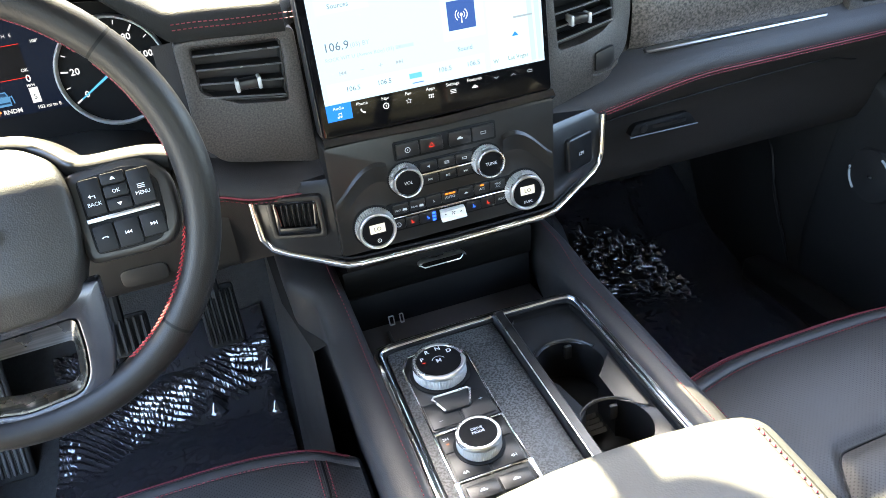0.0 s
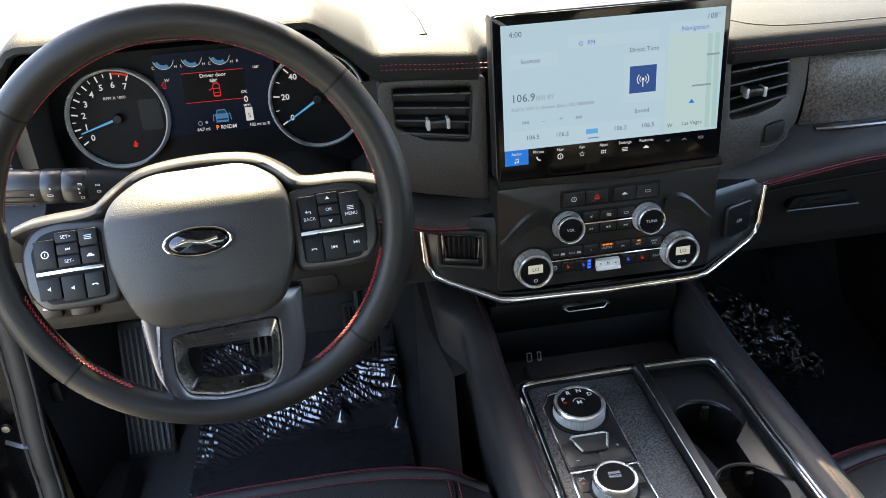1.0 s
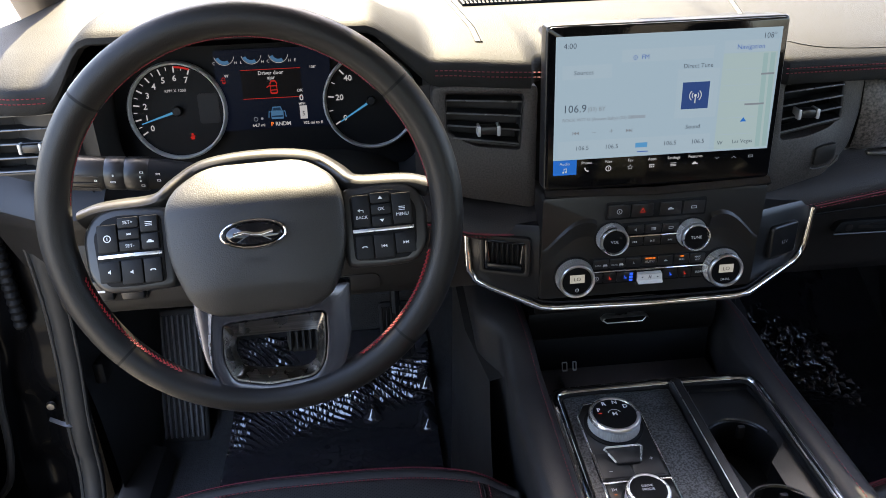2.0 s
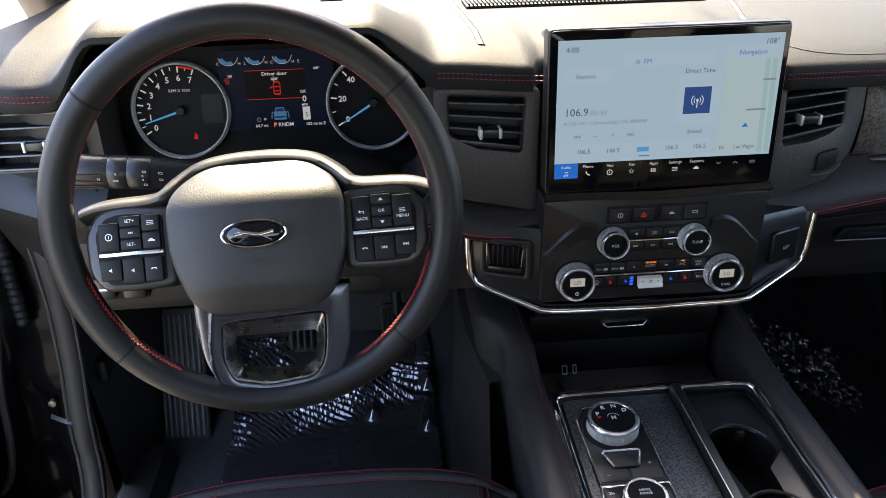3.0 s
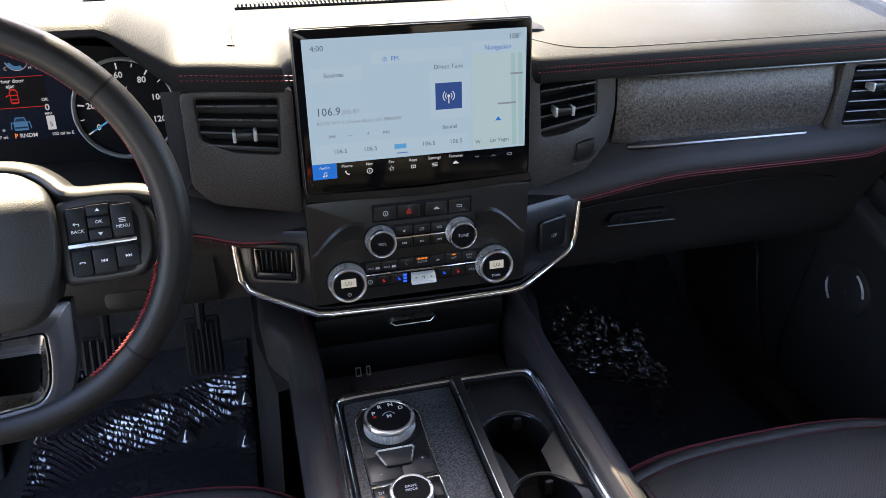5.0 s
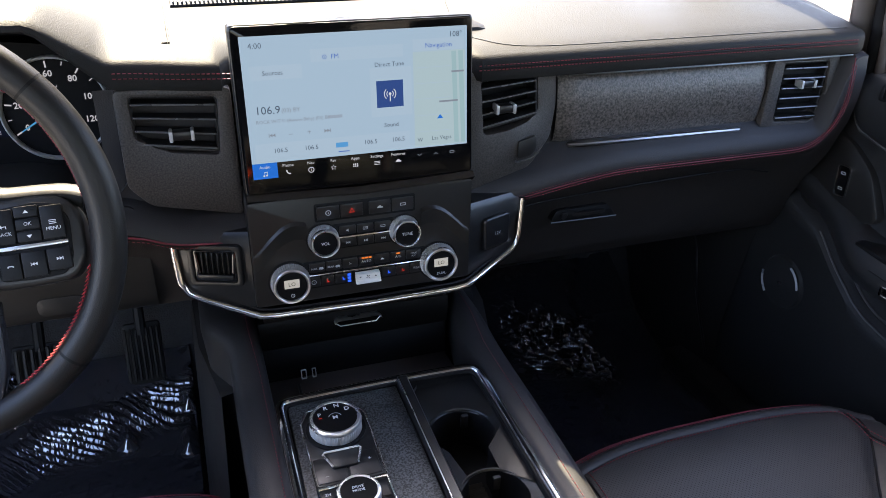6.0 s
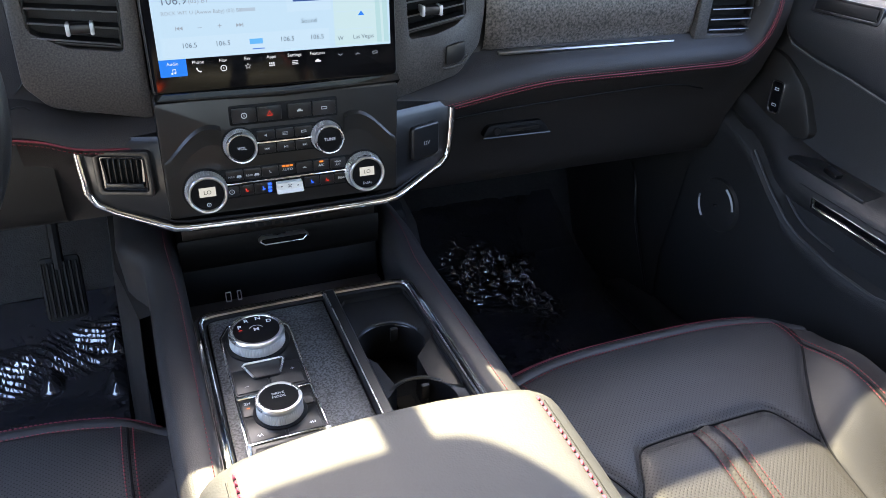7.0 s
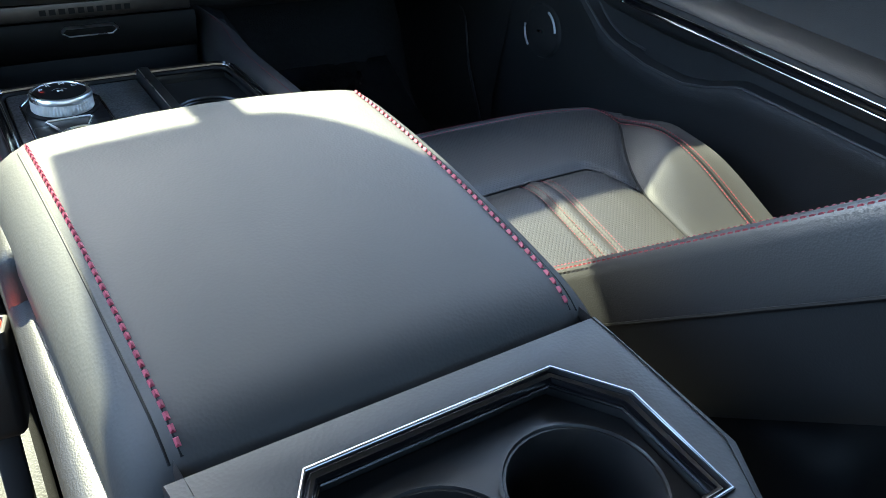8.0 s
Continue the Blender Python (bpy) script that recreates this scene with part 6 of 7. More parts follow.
frame_path = spline([cp(-0.1335, -0.345, 0.003), cp(-0.1335, -0.18, 0.003), cp(-0.1335, -0.03, 0.003), cp(-0.1325, -0.010, 0.003), cp(-0.124, -0.001, 0.003), cp(-0.09, 0.0015, 0.003), cp(0.0, 0.003, 0.003), cp(0.09, 0.0015, 0.003), cp(0.123, -0.001, 0.003),
                     cp(0.1325, -0.011, 0.003), cp(0.1345, -0.032, 0.003), cp(0.1345, -0.18, 0.003), cp(0.1345, -0.345, 0.003)], 4)
part("chrome_frame", tube(frame_path, 0.0056, 12, flat=0.5), chrome, CON, "bright chrome frame")
part("chrome_frame_core", tube([(p.x * 0.988, p.y - 0.002, p.z + 0.0018) for p in frame_path], 0.0020, 6), gloss, CON, "black inlay along the frame")
part("frame_gap", tube([(p.x * 0.955, p.y - 0.006, p.z - 0.0035) for p in frame_path], 0.0026, 6), dark, CON, "dark gap")

# speckled plate with the gear and drive-mode controls
TOP = frame_of((0, 0, 0.420), (1, 0, 0), (0, 1, SL))
plate_out = rounded([(-0.127, -0.36), (0.019, -0.36), (0.019, -0.006), (-0.122, -0.006)], [0, 0, 0.003, 0.010])
part("speckled_plate", plate(plate_out, move(TOP, z=-0.001), 0.012, 0.001), granite, CON, "grey speckled stone-look plate")
ctrl = rounded([(-0.112, -0.155), (-0.033, -0.155), (-0.033, -0.045), (-0.045, -0.026), (-0.100, -0.026), (-0.112, -0.045)], 0.007, 3)
part("shift_field", plate(ctrl, move(TOP, z=0.0010), 0.004, 0.0008), satin, CON, "black shifter field")


def ribbon(pts, m, w, lift, closed=False):
    """A narrow raised strip along a flat line."""
    return tube([m @ Vector((x, y, lift)) for x, y in pts], w, 8, closed, flat=0.7, up=m.to_3x3() @ Vector((0, 0, 1)))


part("chrome_line", ribbon([(-0.112, -0.158), (-0.1125, -0.048), (-0.101, -0.0265), (-0.088, -0.024)], TOP, 0.0014, 0.0012), chrome, CON)
part("chrome_line", ribbon([(-0.033, -0.158), (-0.0325, -0.048), (-0.044, -0.0265), (-0.056, -0.024)], TOP, 0.0014, 0.0012), chrome, CON)
lower = [(-0.112, -0.158), (-0.033, -0.158), (-0.032, -0.262), (-0.112, -0.262)]
part("mode_field", plate(rounded(lower, 0.003), move(TOP, z=0.0008), 0.004, 0.0006), satin, CON, "black drive mode field")
part("chrome_line", ribbon([(-0.112, -0.158), (-0.033, -0.158), (-0.032, -0.228), (-0.112, -0.228), (-0.112, -0.158)], TOP, 0.0019, 0.0012), chrome, CON)
part("chrome_line", ribbon([(-0.112, -0.228), (-0.112, -0.268), (-0.032, -0.268), (-0.032, -0.228)], TOP, 0.0034, 0.0010), satinchrome, CON)
for x0, x1 in ((-0.1065, -0.0735), (-0.0715, -0.0385)):
    key(x0, -0.256, x1, -0.236, sym="car", size=0.008, m=TOP, parent=CON, proud=0.0035)
key(-0.110, -0.152, -0.074, -0.112, m=TOP, parent=CON, proud=0.0022)
key(-0.072, -0.152, -0.036, -0.112, m=TOP, parent=CON, proud=0.0022)
part("marking", lettering("–", move(TOP, -0.098, -0.142, 0.0026), 0.008), grey_ink, CON, smooth=0)
part("marking", lettering("+", move(TOP, -0.046, -0.128, 0.0026), 0.009), grey_ink, CON, smooth=0)
pad_o = [(-0.0965, -0.108), (-0.0525, -0.108), (-0.060, -0.134), (-0.089, -0.134)]
part("park_paddle", plate(rounded(pad_o, 0.004), move(TOP, z=0.0050), 0.006, 0.0018), satin, CON, "small black paddle")
part("paddle_edge", ribbon([(-0.0890, -0.132), (-0.0970, -0.110), (-0.0945, -0.1075), (-0.0545, -0.1075), (-0.0520, -0.110), (-0.0600, -0.132)], TOP, 0.0014, 0.0052), satinchrome, CON)
key(-0.1095, -0.188, -0.090, -0.162, m=TOP, parent=CON, proud=0.0018)
key(-0.1095, -0.226, -0.073, -0.190, m=TOP, parent=CON, proud=0.0018)
key(-0.071, -0.226, -0.035, -0.190, m=TOP, parent=CON, proud=0.0018)
key(-0.054, -0.188, -0.035, -0.162, m=TOP, parent=CON, proud=0.0018)
for txt, x, y in (("2H", -0.1025, -0.169), ("4A", -0.098, -0.218), ("4H", -0.045, -0.217)):
    part("marking", lettering(txt, move(TOP, x, y, 0.0022), 0.0055), white_ink, CON, smooth=0)
part("lamp", bars(move(TOP, -0.1025, -0.176, 0.0023), [(-0.0016, -0.0009, 0.0016, 0.0009)]), orange, CON, "tiny lit orange bar", smooth=0)


def rotary(name, x, y, r, h, label):
    k = thing(name, label, "knob", (x, y, top_z(y)))
    m = move(TOP, x, y, 0.001)
    part("base", lathe([(r * 1.14, 0.0), (r * 1.14, 0.002), (r * 1.02, 0.003)], m, 40), dark, k)
    part("grip", ribbed(m, r * 1.0, r * 0.985, 0.002, h * 0.70, 60, 0.0006), knurled, k, "knurled satin silver ring", smooth=20)
    part("rim", lathe([(r * 0.98, h * 0.68), (r * 1.005, h * 0.76), (r * 1.0, h * 0.88), (r * 0.965, h * 0.97), (r * 0.90, h), (r * 0.84, h * 0.985), (r * 0.825, h * 0.93)], m, 48), satinchrome, k, "bright satin chrome rim")
    f = part("face", lathe([(r * 0.84, h * 0.945), (r * 0.5, h * 0.955), (0, h * 0.96)], m, 36), knob_face, k, "black face")
    return k, f, move(m, z=h * 0.97)


k, f, fm = rotary("gear_selector", -0.073, -0.068, 0.0315, 0.0205, "round chrome gear selector knob with white letters")
for txt, a, rr2 in (("P", 160, 0.019), ("R", 118, 0.019), ("N", 75, 0.019), ("D", 32, 0.019)):
    part("letter", lettering(txt, move(fm, rr2 * math.cos(radians(a)), rr2 * math.sin(radians(a)) + 0.001, 0.0003), 0.0086, weight=0.02), white_ink, f, smooth=0)
part("letter", lettering("M", move(fm, 0, -0.001, 0.0003), 0.0086, weight=0.02), white_ink, f, smooth=0)
part("arc_mark", polys(move(fm, 0, -0.001, 0.0002), arc(0.0075, 0.0083, 20, 160, 10)), grey_ink, f, smooth=0)
part("lamp", bars(move(fm, -0.0175, 0.0015, 0.0004), [(-0.002, -0.0008, 0.002, 0.0008)]), redlamp, f, "tiny lit red bar", smooth=0)
k, f, fm = rotary("drive_mode_knob", -0.0725, -0.190, 0.0240, 0.021, "round chrome drive mode knob on the console")
part("letter", lettering("DRIVE", move(fm, 0, 0.005, 0.0003), 0.0048), white_ink, f, smooth=0)
part("letter", lettering("MODE", move(fm, 0, 0.000, 0.0003), 0.0048), white_ink, f, smooth=0)

# divider and cup holders
part("divider", skin([[(x0, y, top_z(y) - 0.004), (x0 + 0.001, y, top_z(y) + 0.009), (x0 + 0.003, y, top_z(y) + 0.0115), (x0 + 0.0125, y, top_z(y) + 0.0115), (x0 + 0.0145, y, top_z(y) + 0.009), (x0 + 0.0155, y, top_z(y) - 0.06)] for x0, y in ((0.0205, -0.004), (0.0205, -0.012), (0.0205, -0.36))]), satin, CON, "gloss black divider bar")
part("divider_line", ribbon([(0.0222, -0.010), (0.0222, -0.36)], TOP, 0.0008, 0.0118), satinchrome, CON)
part("divider_end", rbox((0.0150, 0.010, 0.020), (0.0283, -0.006, 0.4215), 0.004), satin, CON)
cup = part("cup_tray", plate(rounded(rect(0.036, -0.36, 0.1290, -0.006), 0.006), move(TOP, z=-0.075), 0.004, 0), dark, CON, "black cup holder well")
# tray surface with two round wells joined by a slot
hole = []
C1, C2, R1, R2 = Vector((0.0795, -0.098)), Vector((0.0795, -0.208)), 0.0405, 0.0385
for a in range(300, 600, 12):
    hole.append(C1 + R1 * Vector((math.cos(radians(a)), math.sin(radians(a)))))
for a in range(120, 421, 12):
    hole.append(C2 + R2 * Vector((math.cos(radians(a)), math.sin(radians(a)))))
hole = [Vector((p.x, p.y)) for p in hole]
nh = len(hole)
outer_d = []
x0d, x1d, y0d, y1d = 0.037, 0.1285, -0.36, -0.008
for p in hole:
    c = C1 if p.y > -0.153 else C2
    d = p - Vector((0.0795, -0.153))
    sx = ((x1d if d.x > 0 else x0d) - 0.0795) / d.x if abs(d.x) > 1e-6 else 1e9
    sy = ((y1d if d.y > 0 else y0d) + 0.153) / d.y if abs(d.y) > 1e-6 else 1e9
    outer_d.append(Vector((0.0795, -0.153)) + d * min(sx, sy))
dk = bmesh.new()
lvl = []
for pts, z in ((outer_d, -0.006), (outer_d, -0.012), ([Vector((0.0795, -0.153)) + (p - Vector((0.0795, -0.153))) * 1.03 for p in hole], -0.017), (hole, -0.020), (hole, -0.075)):
    lvl.append([dk.verts.new(TOP @ Vector((p.x, p.y, z))) for p in pts])
for a, b in zip(lvl, lvl[1:]):
    for k in range(nh):
        j = (k + 1) % nh
        dk.faces.new((a[k], a[j], b[j], b[k]))
part("cup_deck", dk, satin, CON, "satin black tray round two cup wells", smooth=35)
for c, r in ((C1, R1), (C2, R2)):
    part("cup_lip", tube([TOP @ Vector((c.x + (r + 0.002) * math.cos(t), c.y + (r + 0.002) * math.sin(t), -0.0165)) for t in [radians(20 + 10 * k) for k in range(15)]], 0.0022, 6), satin, CON)
    part("cup_grip", rbox((0.010, 0.006, 0.020), r=0.002, m=move(TOP, c.x + r * 0.35, c.y + r * 0.78, -0.030)), plastic, CON)
    part("cup_grip", rbox((0.006, 0.012, 0.020), r=0.002, m=move(TOP, c.x - r * 0.93, c.y, -0.030)), plastic, CON)
part("cup_slot_ribs", skin([[TOP @ Vector((0.068 + 0.0, -0.140 - 0.004 * k, -0.066 + 0.004 * (k % 2))), TOP @ Vector((0.090, -0.140 - 0.004 * k, -0.066 + 0.004 * (k % 2)))] for k in range(9)]), rubber, CON, smooth=0)

# armrest lid
lid_leather = material("lid_leather", (0.0345, 0.0345, 0.0330), 0.66, grain=0.00012, grain_size=0.0022, kind="cells", vary=0.12, vary_size=0.1, spec=0.52)
lid_thread = material("pink_red_thread", (0.33, 0.055, 0.085), 0.6, vary=0.2, vary_size=0.01)
lid = thing("armrest_lid", "black leather armrest lid with red stitching, half sunlit", "armrest", (0, -0.5, 0.40))


def lid_w(y):
    return 0.139 - 0.0125 * (-0.345 - y) / 0.32


def lid_top(y):
    t = (-0.345 - y)
    return 0.4925 - 0.02 * t - 0.32 * t * t


def lid_drop(y):
    """The roll of the cushion down at its front and rear ends."""
    fr_ = max(0.0, (y + 0.345) / 0.027)
    rb = min(1.0, max(0.0, (-0.632 - y) / 0.041))
    return 0.030 * (1 - math.sqrt(max(0, 1 - fr_ * fr_))) + (0.012 if y > -0.3185 else 0) + 0.024 * (1 - math.sqrt(1 - rb * rb))


ys = [-0.318, -0.322, -0.330, -0.342, -0.36, -0.39, -0.43, -0.47, -0.51, -0.55, -0.59, -0.63, -0.640, -0.648, -0.655, -0.661, -0.666, -0.670, -0.672, -0.673]
rows = []
for y in ys:
    w, z = lid_w(y), lid_top(y) - lid_drop(y)
    half = [(0.0, 0.0), (0.35, -0.0002), (0.7, -0.0010), (0.9, -0.0022), (0.975, -0.0038)]
    right = [(w * u, dz) for u, dz in half] + [(w, -0.0058), (w + 0.006, -0.0085), (w + 0.0145, -0.0145), (w + 0.0225, -0.0245), (w + 0.0275, -0.040), (w + 0.0285, -0.062), (w + 0.018, -0.085), (w + 0.004, -0.098)]
    sec = [(-x, dz) for x, dz in right[::-1]] + right[1:]
    rows.append([(x, y + 0.011 * max(0.0, 1 - (x / 0.14) ** 2) * step_up(y, -0.45, -0.33), z + dz + 0.0025 * max(0.0, 1 - (x / 0.14) ** 2)) for x, dz in sec])
lid_b = skin(rows)
lid_b.verts.ensure_lookup_table()
n = len(rows[0])
lid_b.faces.new(lid_b.verts[:n])
lid_b.faces.new(lid_b.verts[len(lid_b.verts) - n:])
part("cushion", lid_b, lid_leather, lid, "grained black leather cushion", smooth=50)
for s in (-1, 1):
    ends = [-0.349 - 0.008 * k for k in range(40)]
    part("stitching", stitches([(s * (lid_w(y) - 0.0035), y, lid_top(y) - lid_drop(y) - 0.0030) for y in ends], (0.15 * s, 0, 1), 0.0074, (0.0050, 0.0028, 0.0022)), lid_thread, lid, "red thread")
    part("stitch_groove", tube([(s * (lid_w(y) - 0.0035), y, lid_top(y) - lid_drop(y) - 0.0046) for y in ends], 0.0014, 6), dark, lid)
    part("seam", tube([(s * (lid_w(y) + 0.0030), y, lid_top(y) - lid_drop(y) - 0.0072) for y in ends], 0.0009, 6), dark, lid)
part("base", rbox((0.30, 0.34, 0.05), (0, -0.495, 0.380), 0.01), dark, lid)
for s in (-1, 1):
    part("hinge_cheek", rbox((0.036, 0.10, 0.085), (s * 0.158, -0.372, 0.402), 0.016, seg=4), leather, lid)

# rear deck of the console with its own cup holders
REAR = frame_of((0, -0.674, 0.4455), (1, 0, 0), (0, 1, 0.02))
rear = thing("rear_cup_holder", "black rear console deck with angular chrome-edged cup holder", "cup holder", (0, -0.74, 0.40))
ro = [(-0.137, -0.002), (0.131, -0.002), (0.120, -0.120), (0.080, -0.185), (-0.080, -0.185), (-0.124, -0.120)][::-1]
ri = [(-0.078, -0.027), (0.073, -0.027), (0.099, -0.066), (0.092, -0.140), (-0.092, -0.140), (-0.102, -0.066)][::-1]
# chrome coloured dark and uneven, in place of the dark cabin it reflects
chrome_dark_reflection = material("chrome_dark_reflection", (0.17, 0.175, 0.19), 0.16, 1.0, vary=0.5, vary_size=0.03)
deck_vinyl = material("deck_vinyl", (0.0075, 0.0077, 0.0083), 0.58, grain=0.00016, grain_size=0.0022, kind="cells", vary=0.2, vary_size=0.06)
part("deck", ring_plate(ro, ri, REAR, 0.07, 0.002), deck_vinyl, rear, "grained black deck")
part("chrome_edge", tube([REAR @ Vector((x, y, 0.0006)) for x, y in ri], 0.0013, 8, True, flat=0.6), chrome_dark_reflection, rear, "thin chrome edge with dark reflections in its colour")
part("inner_edge", tube([REAR @ Vector((x * 0.965, -0.083 + (y + 0.083) * 0.95, -0.0045)) for x, y in ri], 0.0038, 8, True), gloss, rear)
part("inner_line", tube([REAR @ Vector((x * 0.935, -0.083 + (y + 0.083) * 0.90, -0.0075)) for x, y in ri], 0.0011, 6, True), chrome_dark_reflection, rear, "thin chrome line with dark reflections in its colour")
cups = [[(cx + 0.0405 * math.cos(radians(12 * k)), -0.092 + 0.0405 * math.sin(radians(12 * k))) for k in range(30)] for cx in (-0.040, 0.045)]
part("well_deck", pierced([(x * 0.97, -0.083 + (y + 0.083) * 0.97) for x, y in ri], cups, move(REAR, z=-0.018)), satin, rear, "satin black tray round two cup wells")
for cx in (-0.040, 0.045):
    part("cup_well", lathe([(0.0445, -0.0165), (0.0425, -0.0165), (0.0405, -0.020), (0.0365, -0.0895)], move(REAR, cx, -0.092, 0), 36), satin, rear)
    part("cup_bottom", lathe([(0, -0.0890), (0.037, -0.0890)], move(REAR, cx, -0.092, 0), 36), rubber, rear)
for s in (-1, 1):
    part("side_wall", skin([[(s * 0.128, -0.664, 0.446), (s * 0.126, -0.70, 0.446), (s * 0.116, -0.79, 0.444), (s * 0.080, -0.853, 0.442)], [(s * 0.150, -0.664, 0.30), (s * 0.146, -0.70, 0.30), (s * 0.13, -0.79, 0.30), (s * 0.09, -0.853, 0.30)], [(s * 0.150, -0.664, 0.03), (s * 0.146, -0.70, 0.03), (s * 0.13, -0.79, 0.03), (s * 0.09, -0.853, 0.03)]]), plastic, rear)
part("rear_wall", rbox((0.17, 0.01, 0.41), (0, -0.850, 0.235), 0.004), plastic, rear)

# ---- seats ----
def perforated(name, color):
    m = material(name, color, 0.46, vary=0.15, vary_size=0.08, spec=0.36)
    nodes, links = m.node_tree.nodes, m.node_tree.links
    tc = nodes.new("ShaderNodeTexCoord")
    vor = nodes.new("ShaderNodeTexVoronoi")
    vor.voronoi_dimensions = "2D"
    vor.inputs["Scale"].default_value, vor.inputs["Randomness"].default_value = 1 / 0.0040, 0.0
    turn = nodes.new("ShaderNodeMapping")
    turn.inputs["Rotation"].default_value = (0, 0, radians(45))
    links.new(tc.outputs["Object"], turn.inputs["Vector"])
    links.new(turn.outputs[0], vor.inputs["Vector"])
    hole = nodes.new("ShaderNodeMapRange")
    hole.inputs[1].default_value, hole.inputs[2].default_value = 0.19, 0.27
    links.new(vor.outputs[0], hole.inputs[0])
    bump = nodes.new("ShaderNodeBump")
    bump.inputs["Distance"].default_value, bump.inputs["Strength"].default_value = 0.0003, 0.7
    p = nodes["Principled BSDF"]
    base = p.inputs["Base Color"].links[0].from_socket
    shade = nodes.new("ShaderNodeMix")
    shade.data_type = "RGBA"
    shade.inputs[6].default_value = (0.004, 0.004, 0.004, 1)
    links.new(hole.outputs[0], shade.inputs[0])
    links.new(base, shade.inputs[7])
    links.new(shade.outputs[2], p.inputs["Base Color"])
    links.new(hole.outputs[0], bump.inputs["Height"])
    links.new(bump.outputs[0], nodes["Principled BSDF"].inputs["Normal"])
    return m


perf = perforated("perforated_leather", (0.034, 0.033, 0.033))


def groove(d, w=0.005, deep=0.006):
    return -deep * math.exp(-(d / w) ** 2)


def build_cushion(seat, cx, hw, front, lean, inner):
    """cx: middle; hw: half width; front: y of the front edge; inner: -1 where the console is on the left, else 1."""
    L = 0.56

    def front_y(u):
        return front - 0.050 * abs(u) ** 3.2

    sc = cx + 0.020 * inner

    def height(x, y):
        u, w = (x - cx) / hw, x - sc
        d = front_y(u) - y
        e = (d - 0.19) / 0.035
        z = 0.314 - 0.31 * 0.035 * (math.log1p(math.exp(e)) if e < 30 else e)
        z += 0.007 * math.exp(-((d - 0.075) / 0.07) ** 2)
        rise = 0.022 * step_up(d, 0.05, 0.15) - 0.032 * step_up(d, 0.20, 0.40) if cx > 0 else 0.024 * step_up(d, 0.06, 0.30)
        z += step_up(abs(w), seam_x(d) - 0.01, seam_x(d) + 0.06) * rise - 0.010 * step_up(abs(u), 0.78, 1.0)
        z += -0.020 * step_up(0.032 - d, 0.0, 0.032)
        # seams
        if d > 0.03:
            z += groove(abs(w) - seam_x(d), 0.009, 0.004)
        z += groove(d - 0.042, 0.004, 0.0030)
        if abs(w) < seam_x(d):
            z += groove(d - cross_d(w), 0.009, 0.005)
            if d > cross_d(w):
                z += groove(w - 0.016, 0.0035, 0.0045) + groove(w + 0.016, 0.0035, 0.0045)
                z += 0.003 * math.exp(-(w / 0.009) ** 2)
                z += 0.008 * (1 - abs(w / 0.14) ** 4) * step_up(d - cross_d(w), 0, 0.05)
        return z

    def seam_x(d):
        return 0.252 - 0.122 * step_up(d, 0.02, 0.30)

    def cross_d(w):
        return 0.202 + 0.055 * step_up(abs(w), 0.085, 0.135) ** 1.5

    nu, nv = 132, 130
    grid = {}
    for i in range(nu + 1):
        u = -1 + 2 * i / nu
        for j in range(nv + 1):
            d = L * (j / nv) ** 1.25
            x, y = cx + hw * u, front_y(u) - d
            grid[i, j] = Vector((x, y, height(x, y)))

    def region(i, j):
        w = abs(cx + hw * (-1 + 2 * (i + 0.5) / nu) - sc)
        d = L * ((j + 0.5) / nv) ** 1.25
        if d < 0.042:
            return "front_band"
        if w > seam_x(d):
            return "side_bolster" if i > nu / 2 else "side_bolster_l"
        if d < cross_d(w):
            return "thigh_panel"
        return "insert"

    cells = {}
    for i in range(nu):
        for j in range(nv):
            cells.setdefault(region(i, j), []).append((i, j))
    for name, some in cells.items():
        bm = bmesh.new()
        made = {}

        def vert(k):
            if k not in made:
                made[k] = bm.verts.new(grid[k])
            return made[k]

        for i, j in some:
            bm.faces.new((vert((i, j)), vert((i + 1, j)), vert((i + 1, j + 1)), vert((i, j + 1))))
        part(name.replace("_l", "") if name.endswith("_l") else name, bm, perf if name in ("insert", "thigh_panel") else leather, seat, "perforated black leather" if name in ("insert", "thigh_panel") else "smooth black leather", smooth=80)
    # skirt
    rim = [grid[0, j] for j in range(nv, -1, -1)] + [grid[i, 0] for i in range(1, nu + 1)] + [grid[nu, j] for j in range(1, nv + 1)]
    mid = Vector((cx, front - 0.28, 0))
    rows = []
    for f, dz in ((1.0, 0), (1.018, -0.008), (1.028, -0.022), (1.025, -0.05), (1.0, -0.10), (0.96, -0.16)):
        rows.append([Vector((mid.x + (p.x - mid.x) * f, mid.y + (p.y - mid.y) * f, p.z + dz)) for p in rim])
    part("skirt", skin(rows), leather, seat, smooth=60)
    part("rail_base", rbox((hw * 1.7, 0.46, 0.12), (cx, front - 0.32, 0.085), 0.02), dark, seat)
    up = (0, 0, 1)

    def on(x, y, lift=0.0020):
        return Vector((x, y, height(x, y) + lift))

    us = [-0.97 + 1.94 * k / 60 for k in range(61)]
    part("piping", tube([on(cx + hw * u, front_y(u) - 0.0035, 0.0012) for u in us], 0.0016, 6), dimred, seat, "dark red piping")
    for d in (0.0125, 0.0205):
        part("stitching", stitches([on(cx + hw * u, front_y(u) - d) for u in us if abs(u) < 0.8], up, 0.0054, (0.0036, 0.0015, 0.0011)), fine_red, seat, "red thread")
    part("front_seam", tube([on(cx + hw * u, front_y(u) - 0.0165, 0.0004) for u in us if abs(u) < 0.8], 0.0012, 6), dark, seat)
    part("stitching", stitches([on(cx + hw * u, front_y(u) - 0.0485) for u in us if abs(u) < 0.8], up, 0.0054, (0.0036, 0.0015, 0.0011)), fine_red, seat, "red thread")
